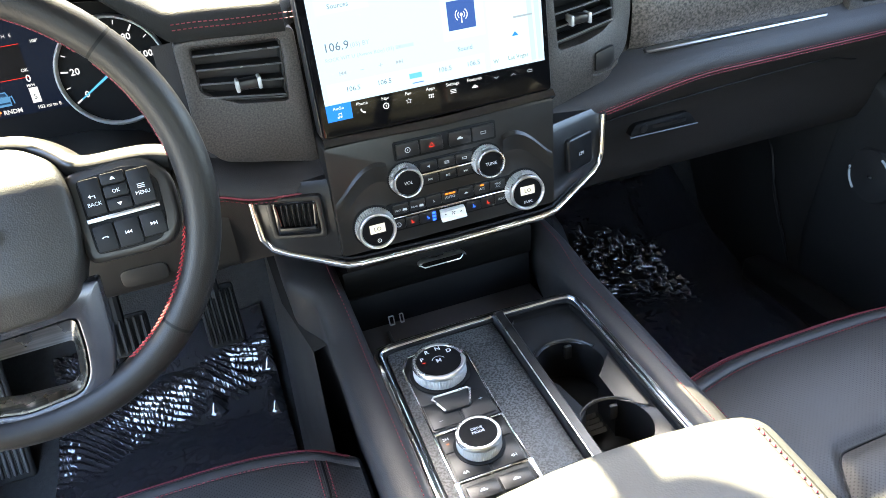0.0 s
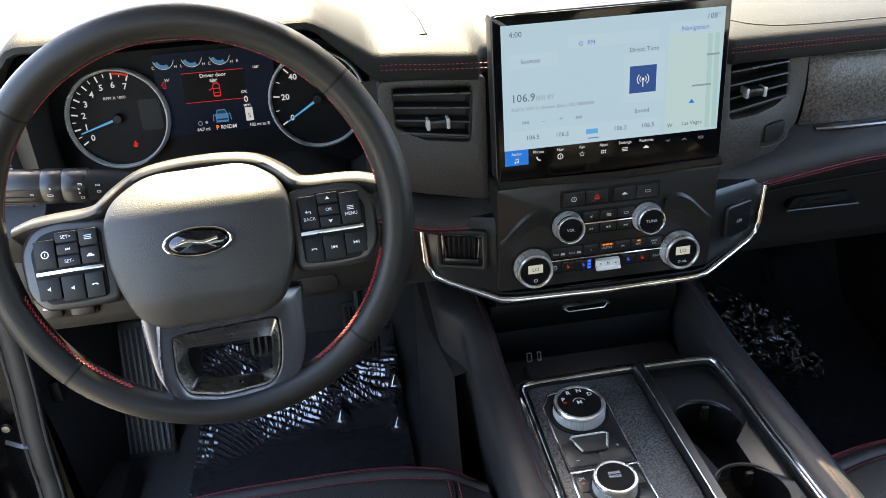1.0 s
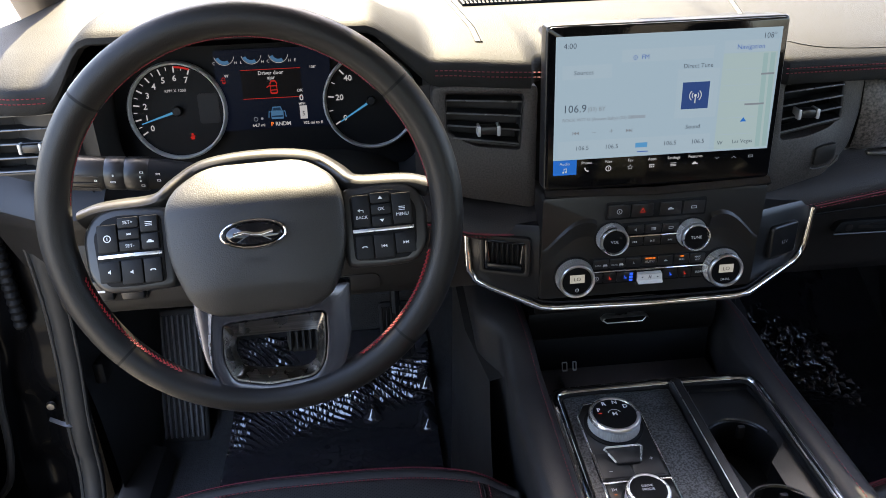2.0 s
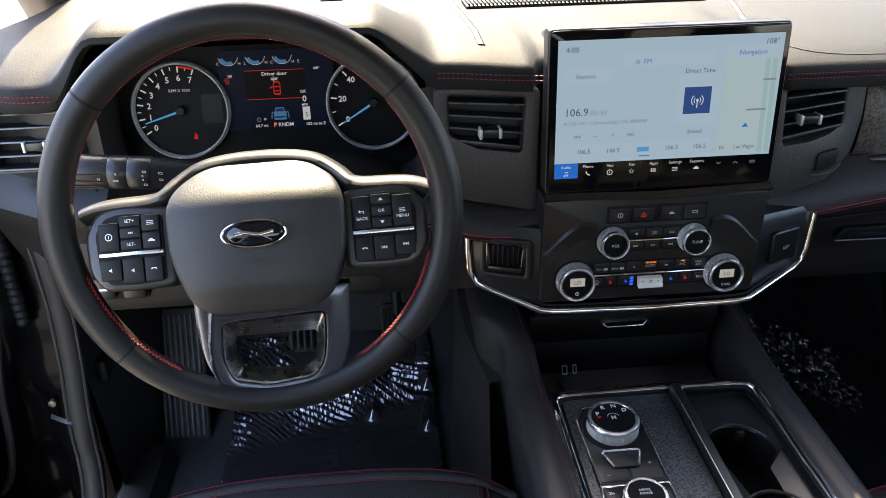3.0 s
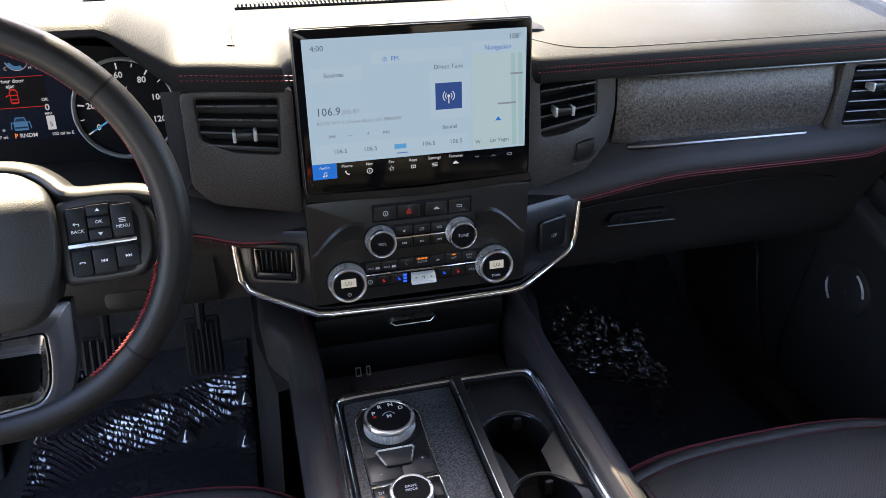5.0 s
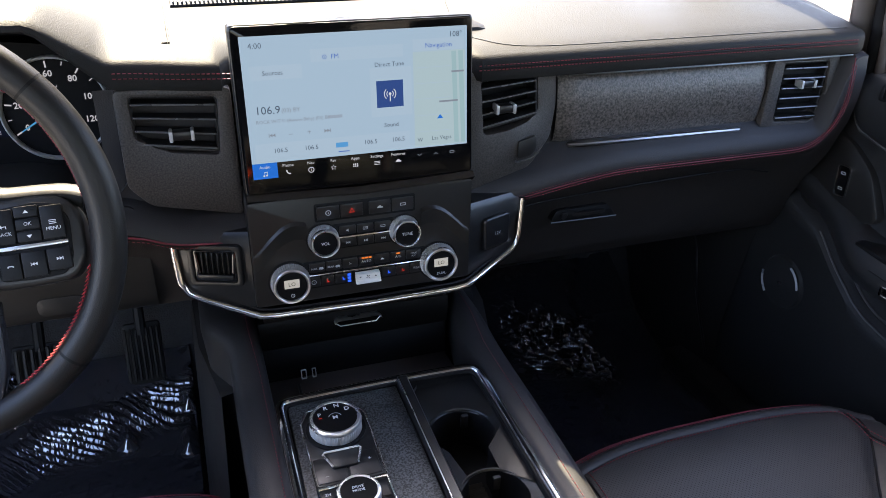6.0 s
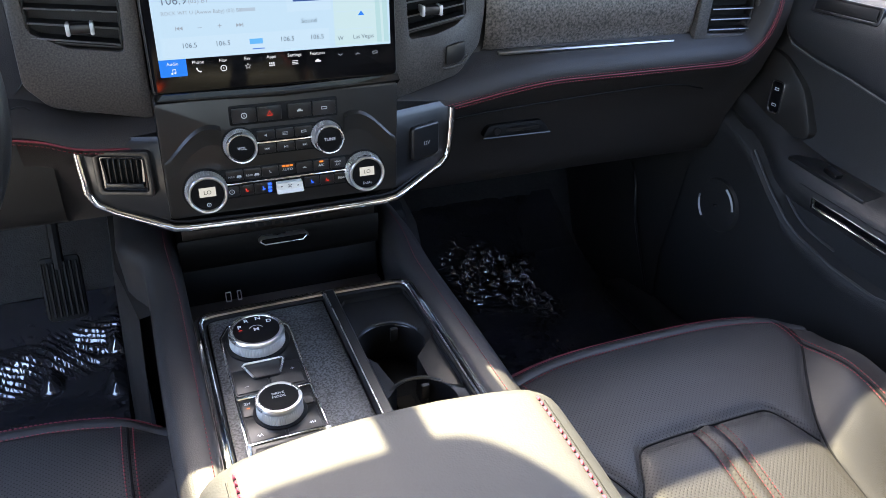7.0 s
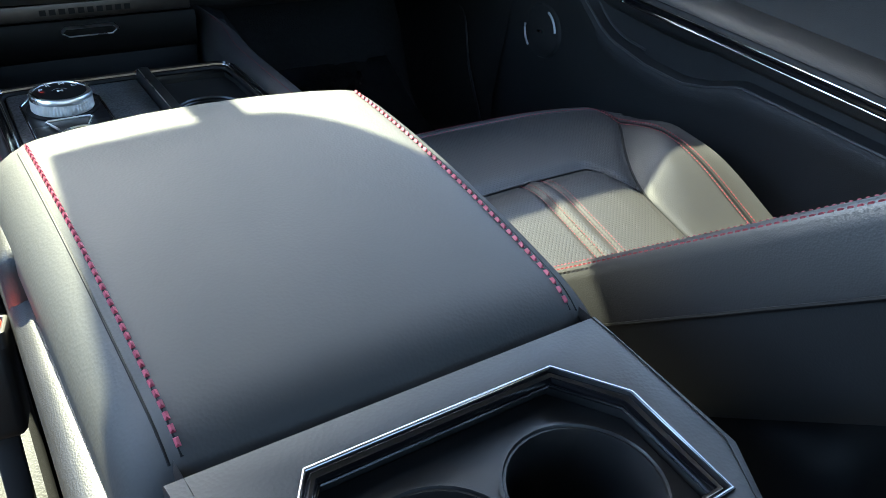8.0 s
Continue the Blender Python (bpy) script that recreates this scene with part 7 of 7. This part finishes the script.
    for s in (-1, 1):
        line = [0.045 + 0.009 * k for k in range(52)]
        part("stitching", stitches([on(cx + hw * s * (0.80 + 0.02 * step_up(d, 0.1, 0.3)), front_y(0.80) - d) for d in line], up, 0.0054, (0.0036, 0.0016, 0.0011)), fine_red, seat, "red thread")
        part("stitching", stitches([on(cx + hw * s * (0.850 + 0.02 * step_up(d, 0.1, 0.3)), front_y(0.85) - d) for d in line], up, 0.0054, (0.0036, 0.0016, 0.0011)), fine_red, seat, "red thread")
        part("bolster_seam", tube([on(cx + hw * s * (0.825 + 0.02 * step_up(d, 0.1, 0.3)), front_y(0.825) - d, 0.0006) for d in line], 0.0016, 6), dark, seat)
    for s in (-1, 1):
        line = [on(sc + s * seam_x(d), front_y(((sc + s * seam_x(d)) - cx) / hw) - d, 0.0004) for d in [0.045 + 0.008 * k for k in range(60)] if abs(sc + s * seam_x(d) - cx) < hw * (0.97 if cx > 0 else 0.79)]
        part("panel_seam", tube(line, 0.0019, 6), dark, seat, "dark seam")
    part("cross_seam", tube([on(sc + w, front_y((sc + w - cx) / hw) - cross_d(w), 0.0002) for w in [-0.134 + 0.268 * k / 60 for k in range(61)]], 0.0017, 6), dark, seat, "dark seam")
    for off in (0.0105, -0.0105, 0.0215, -0.0215):
        part("stitching", stitches([on(sc + off, front_y(0) - d) for d in [0.210 + 0.012 * k for k in range(28)]], up, 0.0048, (0.0030, 0.0011, 0.0008)), fine_red, seat, "red thread")


seat = thing("car_seat", "black leather passenger seat with red stitching, partly sunlit", "car seat", (0.47, -0.35, 0.02), group="front seats")
build_cushion(seat, 0.446, 0.256, -0.068, 0, -1)
dseat = thing("car_seat", "black leather driver seat with red stitching, mostly shaded", "car seat", (-0.43, -0.3, 0.02), group="front seats")
build_cushion(dseat, -0.436, 0.250, 0.030, 0, 1)


def build_back(seat, cx, y0, z0, rec, length):
    """A backrest from its hinge, leaning back by rec degrees from upright."""
    m = frame_of((cx, y0, z0), (1, 0, 0), (0, -math.sin(radians(rec)), math.cos(radians(rec))))
    hw = 0.232
    rows = []
    for k in range(19):
        v = length * k / 18
        end = 1 - 0.10 * step_up(v, length - 0.14, length) ** 2
        th = 1 - 0.75 * step_up(v, length - 0.05, length)
        sec = [(-hw + 0.02, -0.14), (-hw + 0.002, -0.11), (-hw, -0.058), (-hw - 0.001, -0.054), (-hw, -0.050), (-hw + 0.003, -0.012), (-hw + 0.010, -0.002), (-hw + 0.024, 0.002), (-hw + 0.05, -0.004), (-hw + 0.085, -0.030), (-0.09, -0.046), (0, -0.048)]
        sec = sec + [(-x, z) for x, z in sec[::-1][1:]]
        low = 0.085 * (1 - step_up(v, 0.02, 0.17)) * (cx > 0)
        rows.append([m @ Vector((x * end, v, -(z * th - 0.02 * (1 - th) - low * step_up(x, 0.0, 0.15)))) for x, z in sec])
    part("backrest", skin(rows), back_leather, seat, "leaning black leather backrest", smooth=50)
    for s in (-1, 1):
        part("stitching", stitches([m @ Vector((s * (hw - 0.0085), v, -0.0002)) for v in [(0.21 if s * cx > 0.3 else 0.01) + 0.02 * k for k in range(int((length - (0.36 if s * cx > 0.3 else 0.16)) / 0.02))]], m.to_3x3() @ Vector((s * 0.5, 0, -1)), 0.0064, (0.0044, 0.0017, 0.0011)), fine_red, seat, "red thread")
        part("stitching", stitches([m @ Vector((s * (hw - 0.022), v, -0.0024)) for v in [(0.21 if s * cx > 0.3 else 0.01) + 0.02 * k for k in range(int((length - (0.36 if s * cx > 0.3 else 0.16)) / 0.02))]], m.to_3x3() @ Vector((0, 0, -1)), 0.0055, (0.003, 0.001, 0.0008)), dimred, seat, "red thread")
        part("side_seam", tube([m @ Vector((s * (hw + 0.0005), v, 0.054)) for v in [(0.21 if s * cx > 0.3 else 0.0) + 0.04 * k for k in range(int((length - (0.32 if s * cx > 0.3 else 0.12)) / 0.04))]], 0.002, 6), dark, seat)


build_back(seat, 0.478, -0.475, 0.325, 54, 0.62)
part("back_shell", rbox((0.43, 0.26, 0.30), (0.485, -0.665, 0.195), 0.05, seg=4), dark, seat, "dark lower shell of the seat back")
build_back(dseat, -0.445, -0.50, 0.315, 52, 0.50)

# belt buckle between driver seat and console
buckle = thing("belt_buckle", "seat belt buckle with a red release button, sunlit", "seat belt buckle", (-0.200, -0.41, 0.25))
BM = Matrix.Translation((-0.199, -0.427, 0.350)) @ pose(0, 0, 0, -14, 0, -8)
part("housing", rbox((0.036, 0.040, 0.075), r=0.007, seg=3, m=BM), plastic, buckle)
bred = material("red_button_plastic", (0.62, 0.06, 0.02), 0.35, vary=0.08)
part("button_frame", ring_plate(rounded(rect(-0.0185, -0.0205, 0.0185, 0.0205), 0.005), rounded(rect(-0.0145, -0.0155, 0.0145, 0.0165), 0.003), BM @ Matrix.Translation((0, 0, 0.043)), 0.012, 0.0018), plastic, buckle, "black plastic frame")
part("release_button", rbox((0.0282, 0.031, 0.010), r=0.002, m=BM @ Matrix.Translation((0, 0.0005, 0.0365))), bred, buckle, "red plastic button")
part("stalk", rbox((0.018, 0.010, 0.16), r=0.003, m=BM @ Matrix.Translation((0, 0, -0.11))), rubber, buckle)

# ---- passenger door ----
door = thing("passenger_door", "black passenger door panel with padded armrest and chrome pull, closed", "car door", (0.84, -0.1, 0.05))


def line_at(pts, y):
    for (ya, za), (yb, zb) in zip(pts, pts[1:]):
        if yb <= y <= ya:
            t = (ya - y) / (ya - yb)
            return za + (zb - za) * t
    return pts[0][1] if y > pts[0][0] else pts[-1][1]


arm_top = [(0.30, 0.60), (0.155, 0.556), (0.10, 0.530), (0.04, 0.505), (-0.02, 0.492), (-0.20, 0.476), (-0.50, 0.445), (-0.70, 0.42)]
ridge = [(0.30, 0.55), (0.115, 0.474), (0.07, 0.428), (0.02, 0.388), (-0.01, 0.372), (-0.09, 0.352), (-0.17, 0.344), (-0.22, 0.352), (-0.275, 0.369), (-0.40, 0.357), (-0.52, 0.345), (-0.70, 0.33)]
ys = [0.42 - 0.02 * k for k in range(56)]
rows = []
for y in ys:
    a, r = line_at(arm_top, y), line_at(ridge, y)
    out = step_up(-y, -0.14, 0.02)
    xa = 0.812 - 0.050 * out
    belt = 0.746
    rows.append([(0.86, y, belt + 0.01), (0.838, y, belt), (0.828, y, belt - 0.02), (0.822, y, 0.69), (0.828, y, 0.63), (0.835, y, a + 0.035), (0.828, y, a + 0.010), (xa + 0.020, y, a + 0.006), (xa + 0.003, y, a - 0.004), (xa - 0.001, y, a - 0.018),
                 (xa + 0.004, y, a - 0.045), (xa + 0.022, y, a - 0.056), (0.830 - 0.004 * out, y, (a + r) / 2 - 0.010), (0.822, y, r + 0.012), (0.806, y, r + 0.003), (0.800, y, r - 0.006), (0.804, y, r - 0.03), (0.812, y, 0.20), (0.816, y, 0.08), (0.83, y, 0.03), (0.86, y, 0.03)])
part("panel", skin(rows), door_vinyl, door, "soft black door panel", smooth=50)
door_piping = material("grey_piping", (0.055, 0.053, 0.053), 0.5, vary=0.1)
pads = [(0.113, 0.715), (0.111, 0.677), (0.096, 0.659), (0.042, 0.645), (-0.019, 0.635), (-0.084, 0.620), (-0.30, 0.595), (-0.60, 0.570)]
rows = []
for y in [0.113, 0.112, 0.111, 0.107, 0.10] + [0.09 - 0.01 * k for k in range(74)]:
    zb = line_at(pads, y)
    rows.append([(0.822, y, zb - 0.001), (0.812, y, zb + 0.005), (0.807, y, zb + 0.016), (0.806, y, max(zb + 0.02, 0.70)), (0.811, y, 0.727), (0.83, y, 0.7470)])
door_leather = material("door_pad_leather", (0.020, 0.0205, 0.022), 0.42, grain=0.00016, grain_size=0.0016, kind="cells", vary=0.15, vary_size=0.08)
part("upper_pad", skin(rows), door_leather, door, "padded black leather upper panel", smooth=50)
part("pad_piping", tube([(0.816, y, line_at(pads, y) + 0.0015) for y in [0.113, 0.112, 0.111, 0.105] + [0.096 - 0.015 * k for k in range(46)]], 0.0030, 6), door_piping, door, "grey edge of the padded panel")
part("ridge_line", tube([(0.806, y, line_at(ridge, y) + 0.004) for y in [0.115 - 0.012 * k for k in range(66)]], 0.0022, 6), door_piping, door)
part("pocket_line", tube(spline([(0.827, 0.105, 0.480), (0.826, 0.065, 0.440), (0.822, 0.02, 0.405), (0.82, -0.02, 0.386), (0.82, -0.075, 0.375)], 6), 0.0022, 6), door_piping, door)
part("armrest_joint", tube([(0.7625, y, line_at(arm_top, y) - 0.010) for y in [-0.03 - 0.03 * k for k in range(19)]], 0.0010, 6), dark, door)
pull = part("pull_handle", skin([[(x0, y, line_at(arm_top, y) - 0.024 + dz) for x0, dz in ((0.775, 0.006), (0.7605, 0.005), (0.7590, -0.001), (0.7605, -0.0075), (0.775, -0.009))] for y in [-0.067 - 0.03 * k for k in range(19)]], True, True), gloss, door, "gloss black pull bar")
for dz in (-0.019, -0.0325):
    part("chrome_edge", tube([(0.7585, y, line_at(arm_top, y) + dz + 0.001) for y in [-0.062 - 0.03 * k for k in range(19)]], 0.0012, 8), chrome, pull, "bright chrome edge")
part("chrome_end", rbox((0.005, 0.006, 0.017), (0.7595, -0.063, 0.4630), 0.002), chrome, pull)
part("inner_handle", rbox((0.010, 0.06, 0.010), r=0.003, m=pose(0.812, -0.178, 0.486, 5)), chrome, door, "chrome door opener")
part("switch_panel", rbox((0.044, 0.15, 0.008), r=0.003, m=pose(0.800, -0.055, 0.495, 6)), satin, door)
part("window_switch", rbox((0.016, 0.026, 0.010), r=0.003, m=pose(0.795, -0.055, 0.503, 16)), gloss, door, "gloss black window switch")
part("mirror_corner", plate(rounded([(-0.19, 0.50), (-0.125, 0.50), (-0.02, 0.525), (-0.055, 0.60), (-0.11, 0.64), (-0.19, 0.655)], 0.02), frame_of((0.818, 0, 0), (0, -1, 0), (0, 0, 1)), 0.02, 0.004), plastic, door, "dark grey corner trim")
LK = frame_of((0.8165, -0.0, 0.0), (0, -1, 0), (0, 0, 1))
lk = part("lock_switch", plate(rounded(rect(-0.115, 0.548, -0.092, 0.598), 0.006), move(LK, z=0.004), 0.006, 0.001), gloss, door, "gloss black lock switch")
part("lock_frame", ring_plate(rounded(rect(-0.1175, 0.5455, -0.0895, 0.6005), 0.008), rounded(rect(-0.1145, 0.5485, -0.0925, 0.5975), 0.006), move(LK, z=0.0048), 0.005, 0.0008), chrome, lk, "thin chrome frame")
for z in (0.560, 0.586):
    part("symbol", symbol("box", move(LK, -0.1035, z, 0.0045), 0.009), white_ink, lk, smooth=0)
arc_silver = material("pale_silver_paint", (0.62, 0.63, 0.65), 0.3, 0.3, vary=0.1)
spk = thing("door_speaker", "round black door speaker with bright arcs", "speaker", (0.80, 0.17, 0.35))
SPM = frame_of((0.8015, 0.172, 0.350), (0, -1, 0), (0, 0, 1))
part("grille", lathe([(0, 0.003), (0.040, 0.002), (0.048, 0.0), (0.052, -0.006)], SPM, 40), door_vinyl, spk)
for a0, a1 in ((172, 232), (8, 68)):
    part("bright_arc", tube([SPM @ Vector((0.044 * math.cos(radians(a)), 0.044 * math.sin(radians(a)), 0.0040)) for a in range(a0, a1, 5)], 0.0021, 6), arc_silver, spk, "bright arc")
part("badge", rbox((0.002, 0.010, 0.004), (0.7985, 0.172, 0.350), 0.0008), satinchrome, spk)
part("sill_slot", rbox((0.012, 0.11, 0.018), r=0.003, m=pose(0.8155, 0.010, 0.7290, 0, 12)), dark, door, "black slot on the sill")
part("sill_slot_frame", ring_plate(rounded(rect(-0.062, -0.013, 0.062, 0.013), 0.006), rounded(rect(-0.055, -0.008, 0.055, 0.008), 0.004), frame_of((0.8100, 0.010, 0.7290), (0, -1, 0), (0.2, 0, 1)), 0.006, 0.001), satin, door)
for y0, y1, r, mat in ((0.168, 0.150, 0.021, taupe), (0.132, 0.116, 0.013, dark), (0.112, 0.104, 0.009, taupe)):
    part("window_frame", tube(spline([(0.845, y0, 0.745), (0.838, (y0 + y1) / 2, 0.80), (0.826, y1, 0.87), (0.79, y1 - 0.05, 1.05), (0.755, y1 - 0.12, 1.22)], 5), r, 10), mat, door, "door window frame")
part("window_seal", tube([(0.850, 0.14, 0.760), (0.850, -0.60, 0.760)], 0.007, 8), rubber, door, "black rubber glass seal")

# kick panel by the passenger feet
kick = thing("kick_panel", "dark plastic kick panel and sill trim beside the passenger footwell", "trim panel", (0.79, 0.4, 0.03))
part("panel", skin([[(0.800, 0.30, 0.0), (0.796, 0.30, 0.18), (0.800, 0.27, 0.36), (0.815, 0.25, 0.50)], [(0.78, 0.42, 0.01), (0.775, 0.42, 0.22), (0.785, 0.42, 0.40), (0.80, 0.42, 0.50)], [(0.79, 0.62, 0.04), (0.79, 0.62, 0.26), (0.795, 0.62, 0.42), (0.80, 0.62, 0.50)], [(0.86, 0.80, 0.12), (0.86, 0.80, 0.3), (0.86, 0.80, 0.42), (0.86, 0.80, 0.50)]]), plastic, kick)
part("sill", rbox((0.07, 1.0, 0.05), (0.775, -0.1, 0.055), 0.012), plastic, kick)
part("edge", tube(spline([(0.79, 0.32, 0.10), (0.772, 0.36, 0.24), (0.782, 0.40, 0.33), (0.79, 0.46, 0.37)], 5), 0.003, 6), satin, kick)

# ---- open driver side: sill, jamb and door edge ----
jamb = thing("driver_door_jamb", "black sill trim, rubber seal and glossy door opening, door open", "door frame", (-0.82, 0.25, 0.03))
part("kick_trim", skin([[(-0.775, 0.62, 0.06), (-0.775, 0.62, 0.30), (-0.79, 0.60, 0.48), (-0.80, 0.55, 0.66)], [(-0.80, 0.42, 0.03), (-0.795, 0.40, 0.26), (-0.80, 0.36, 0.46), (-0.81, 0.33, 0.66)], [(-0.825, 0.30, 0.03), (-0.82, 0.27, 0.24), (-0.822, 0.235, 0.44), (-0.825, 0.20, 0.66)]]), plastic, jamb, "dark grey kick trim")
part("sill_trim", skin([[(-0.76, y, 0.03), (-0.775, y, 0.062), (-0.80, y, 0.07), (-0.83, y, 0.064)] for y in (0.40, 0.3, 0.0, -0.5)]), plastic, jamb)
part("bonnet_lever", rbox((0.02, 0.040, 0.040), (-0.808, 0.300, 0.318), 0.006), dark, jamb, "black bonnet release in a recess")
seal = spline([(-0.812, 0.205, 0.70), (-0.813, 0.222, 0.58), (-0.818, 0.236, 0.48), (-0.826, 0.242, 0.38), (-0.838, 0.242, 0.26), (-0.842, 0.238, 0.15), (-0.842, 0.20, 0.088), (-0.838, 0.10, 0.074), (-0.835, -0.1, 0.072), (-0.835, -0.5, 0.072)], 6)
part("rubber_seal", tube(seal, 0.017, 12), rubber, jamb, "black rubber door seal")
part("seal_lip", tube([p + Vector((-0.017, -0.008, 0.0)) for p in seal], 0.0035, 8), rubber, jamb)
part("seal_lip", tube([p + Vector((0.015, -0.007, 0.0)) for p in seal], 0.003, 8), rubber, jamb)
# painted hinge pillar with its pressings
rows = []
for i in range(31):
    x = -0.846 - 0.30 * i / 30
    row = []
    for j in range(57):
        z = -0.16 + 1.05 * j / 56
        y = 0.250 + 0.012 * step_up(-x, 0.875, 0.90) - 0.016 * step_up(-x, 0.93, 0.95) + 0.010 * step_up(z, 0.44, 0.455) - 0.008 * step_up(z, 0.30, 0.325) * (1 - step_up(z, 0.36, 0.385))
        e = ((x + 0.915) / 0.028) ** 2 + ((z - 0.155) / 0.034) ** 2
        y += 0.010 * (1 - step_up(e, 0.7, 1.3))
        y += 0.004 * noise.noise(Vector((x * 14, z * 14, 3)))
        row.append((x, y, z))
    rows.append(row)
part("painted_jamb", skin(rows), paint, jamb, "glossy black painted hinge pillar", smooth=60)
part("painted_sill", skin([[(-0.855, y, 0.062), (-0.90, y, 0.045), (-0.96, y, -0.02), (-0.98, y, -0.12), (-0.96, y, -0.30)] for y in (0.26, 0.1, -0.2, -0.6)]), paint, jamb, "glossy black painted sill")
part("check_strap", skin([[(x, 0.232 - 0.10 * (x + 0.835), z0 + 0.004), (x, 0.226 - 0.10 * (x + 0.835), z0), (x, 0.232 - 0.10 * (x + 0.835), z0 - 0.007)] for x, z0 in ((-0.838, 0.262), (-0.850, 0.2585), (-0.862, 0.262), (-0.880, 0.272))], True, True), blade_metal, jamb, "steel door check strap")
part("bolt", lathe([(0, 0.006), (0.006, 0.005), (0.008, 0.0)], frame_of((-0.874, 0.240, 0.295), (1, 0, 0), (0, 0, 1)), 12), blade_metal, jamb)
boot = [(0.0085 + 0.0025 * (k % 2), 0.0062 * k) for k in range(26)]
part("wiring_boot", lathe(boot, frame_of((-0.880, 0.240, 0.440), (1, 0, 0), (0, 1, 0)), 18), dark, jamb, "ribbed black rubber wiring boot", smooth=20)
for z in (0.66, 0.08):
    part("hinge", rbox((0.07, 0.03, 0.05), (-0.935, 0.215, z), 0.008), paint, jamb)
part("door_edge_strip", tube(spline([(-0.905, 0.215, 0.455), (-0.918, 0.212, 0.40), (-0.930, 0.210, 0.33), (-0.938, 0.208, 0.25), (-0.955, 0.208, 0.18), (-0.985, 0.206, 0.14)], 6), 0.006, 8), rubber, jamb)
ddoor = thing("driver_door", "black driver door standing open", "car door", (-1.05, 0.3, 0.0))
DM = Matrix.Translation((-0.94, 0.20, 0)) @ pose(0, 0, 0, 0, 0, 48)
part("shell", rbox((1.05, 0.10, 0.80), r=0.03, m=DM @ Matrix.Translation((-0.535, 0.07, 0.33))), paint, ddoor, "glossy black door edge")
part("inner_panel", rbox((0.98, 0.05, 0.72), r=0.03, m=DM @ Matrix.Translation((-0.54, -0.01, 0.34))), soft, ddoor)
part("door_seal", tube([DM @ Vector((x, -0.036, z)) for x, z in ((-0.06, 0.70), (-0.055, 0.4), (-0.07, 0.08), (-0.14, 0.02), (-0.5, 0.0))], 0.009, 8), rubber, ddoor)

# ---- parked car outside the passenger window ----
CX, CY = 2.98, 2.7
pcar = thing("parked_car", "pale beige car parked close by in the sun", "car", (CX, CY, -0.55))
car_paint = material("pale_beige_car_paint", (0.55, 0.47, 0.38), 0.3, coat=0.6, vary=0.06)
side = [(-2.3, 0.25), (-2.3, 0.75), (-1.95, 0.96), (-1.55, 1.04), (-1.15, 1.36), (-0.5, 1.52), (0.9, 1.52), (1.6, 1.15), (2.2, 1.05), (2.35, 0.80), (2.35, 0.30)]
rows = []
for x, inset in ((-0.90, 0.10), (-0.86, 0.0), (0.86, 0.0), (0.90, 0.10)):
    rows.append([(CX + x * (1 - 0.22 * max(0, z - 1.0)), CY + y * (1 - inset * 0.1), -0.55 + z - inset * 0.3) for y, z in side])
part("body", skin(rows, True, True), car_paint, pcar, smooth=35)
for y0, y1 in ((-1.15, -0.28), (-0.20, 0.60), (0.68, 1.15)):
    pw = bmesh.new()
    pw.faces.new([pw.verts.new(p) for p in ((CX - 0.910, CY + y0, 0.485), (CX - 0.910, CY + y1, 0.485), (CX - 0.838, CY + y1 * 0.92, 0.86), (CX - 0.838, CY + y0 * 0.62, 0.86))])
    part("side_window", pw, gloss, pcar, "dark side window", smooth=0)
rg = bmesh.new()
rg.faces.new([rg.verts.new(p) for p in ((CX - 0.74, CY - 1.500, 0.542), (CX + 0.74, CY - 1.500, 0.542), (CX + 0.66, CY - 1.175, 0.800), (CX - 0.66, CY - 1.175, 0.800))])
part("rear_window", rg, gloss, pcar, "dark rear window", smooth=0)
part("belt_line", tube([(CX - 0.905, CY - 1.35, 0.47), (CX - 0.905, CY + 1.3, 0.47)], 0.012, 8), satinchrome, pcar)
for y in (-1.45, 1.45):
    for x in (-0.84, 0.84):
        wm = frame_of((CX + x, CY + y, -0.22), (0, 1, 0), (0, 0, 1))
        tyre = part("wheel", lathe([(0.20, -0.11), (0.31, -0.11), (0.33, -0.08), (0.33, 0.08), (0.31, 0.11), (0.20, 0.11), (0.20, -0.11)], wm, 28), rubber, pcar)
        part("rim", lathe([(0, 0.09), (0.06, 0.10), (0.19, 0.08), (0.20, 0.11), (0.205, 0.0), (0.19, -0.08), (0, -0.09)], wm, 24), satinchrome, tyre, "silver rim")
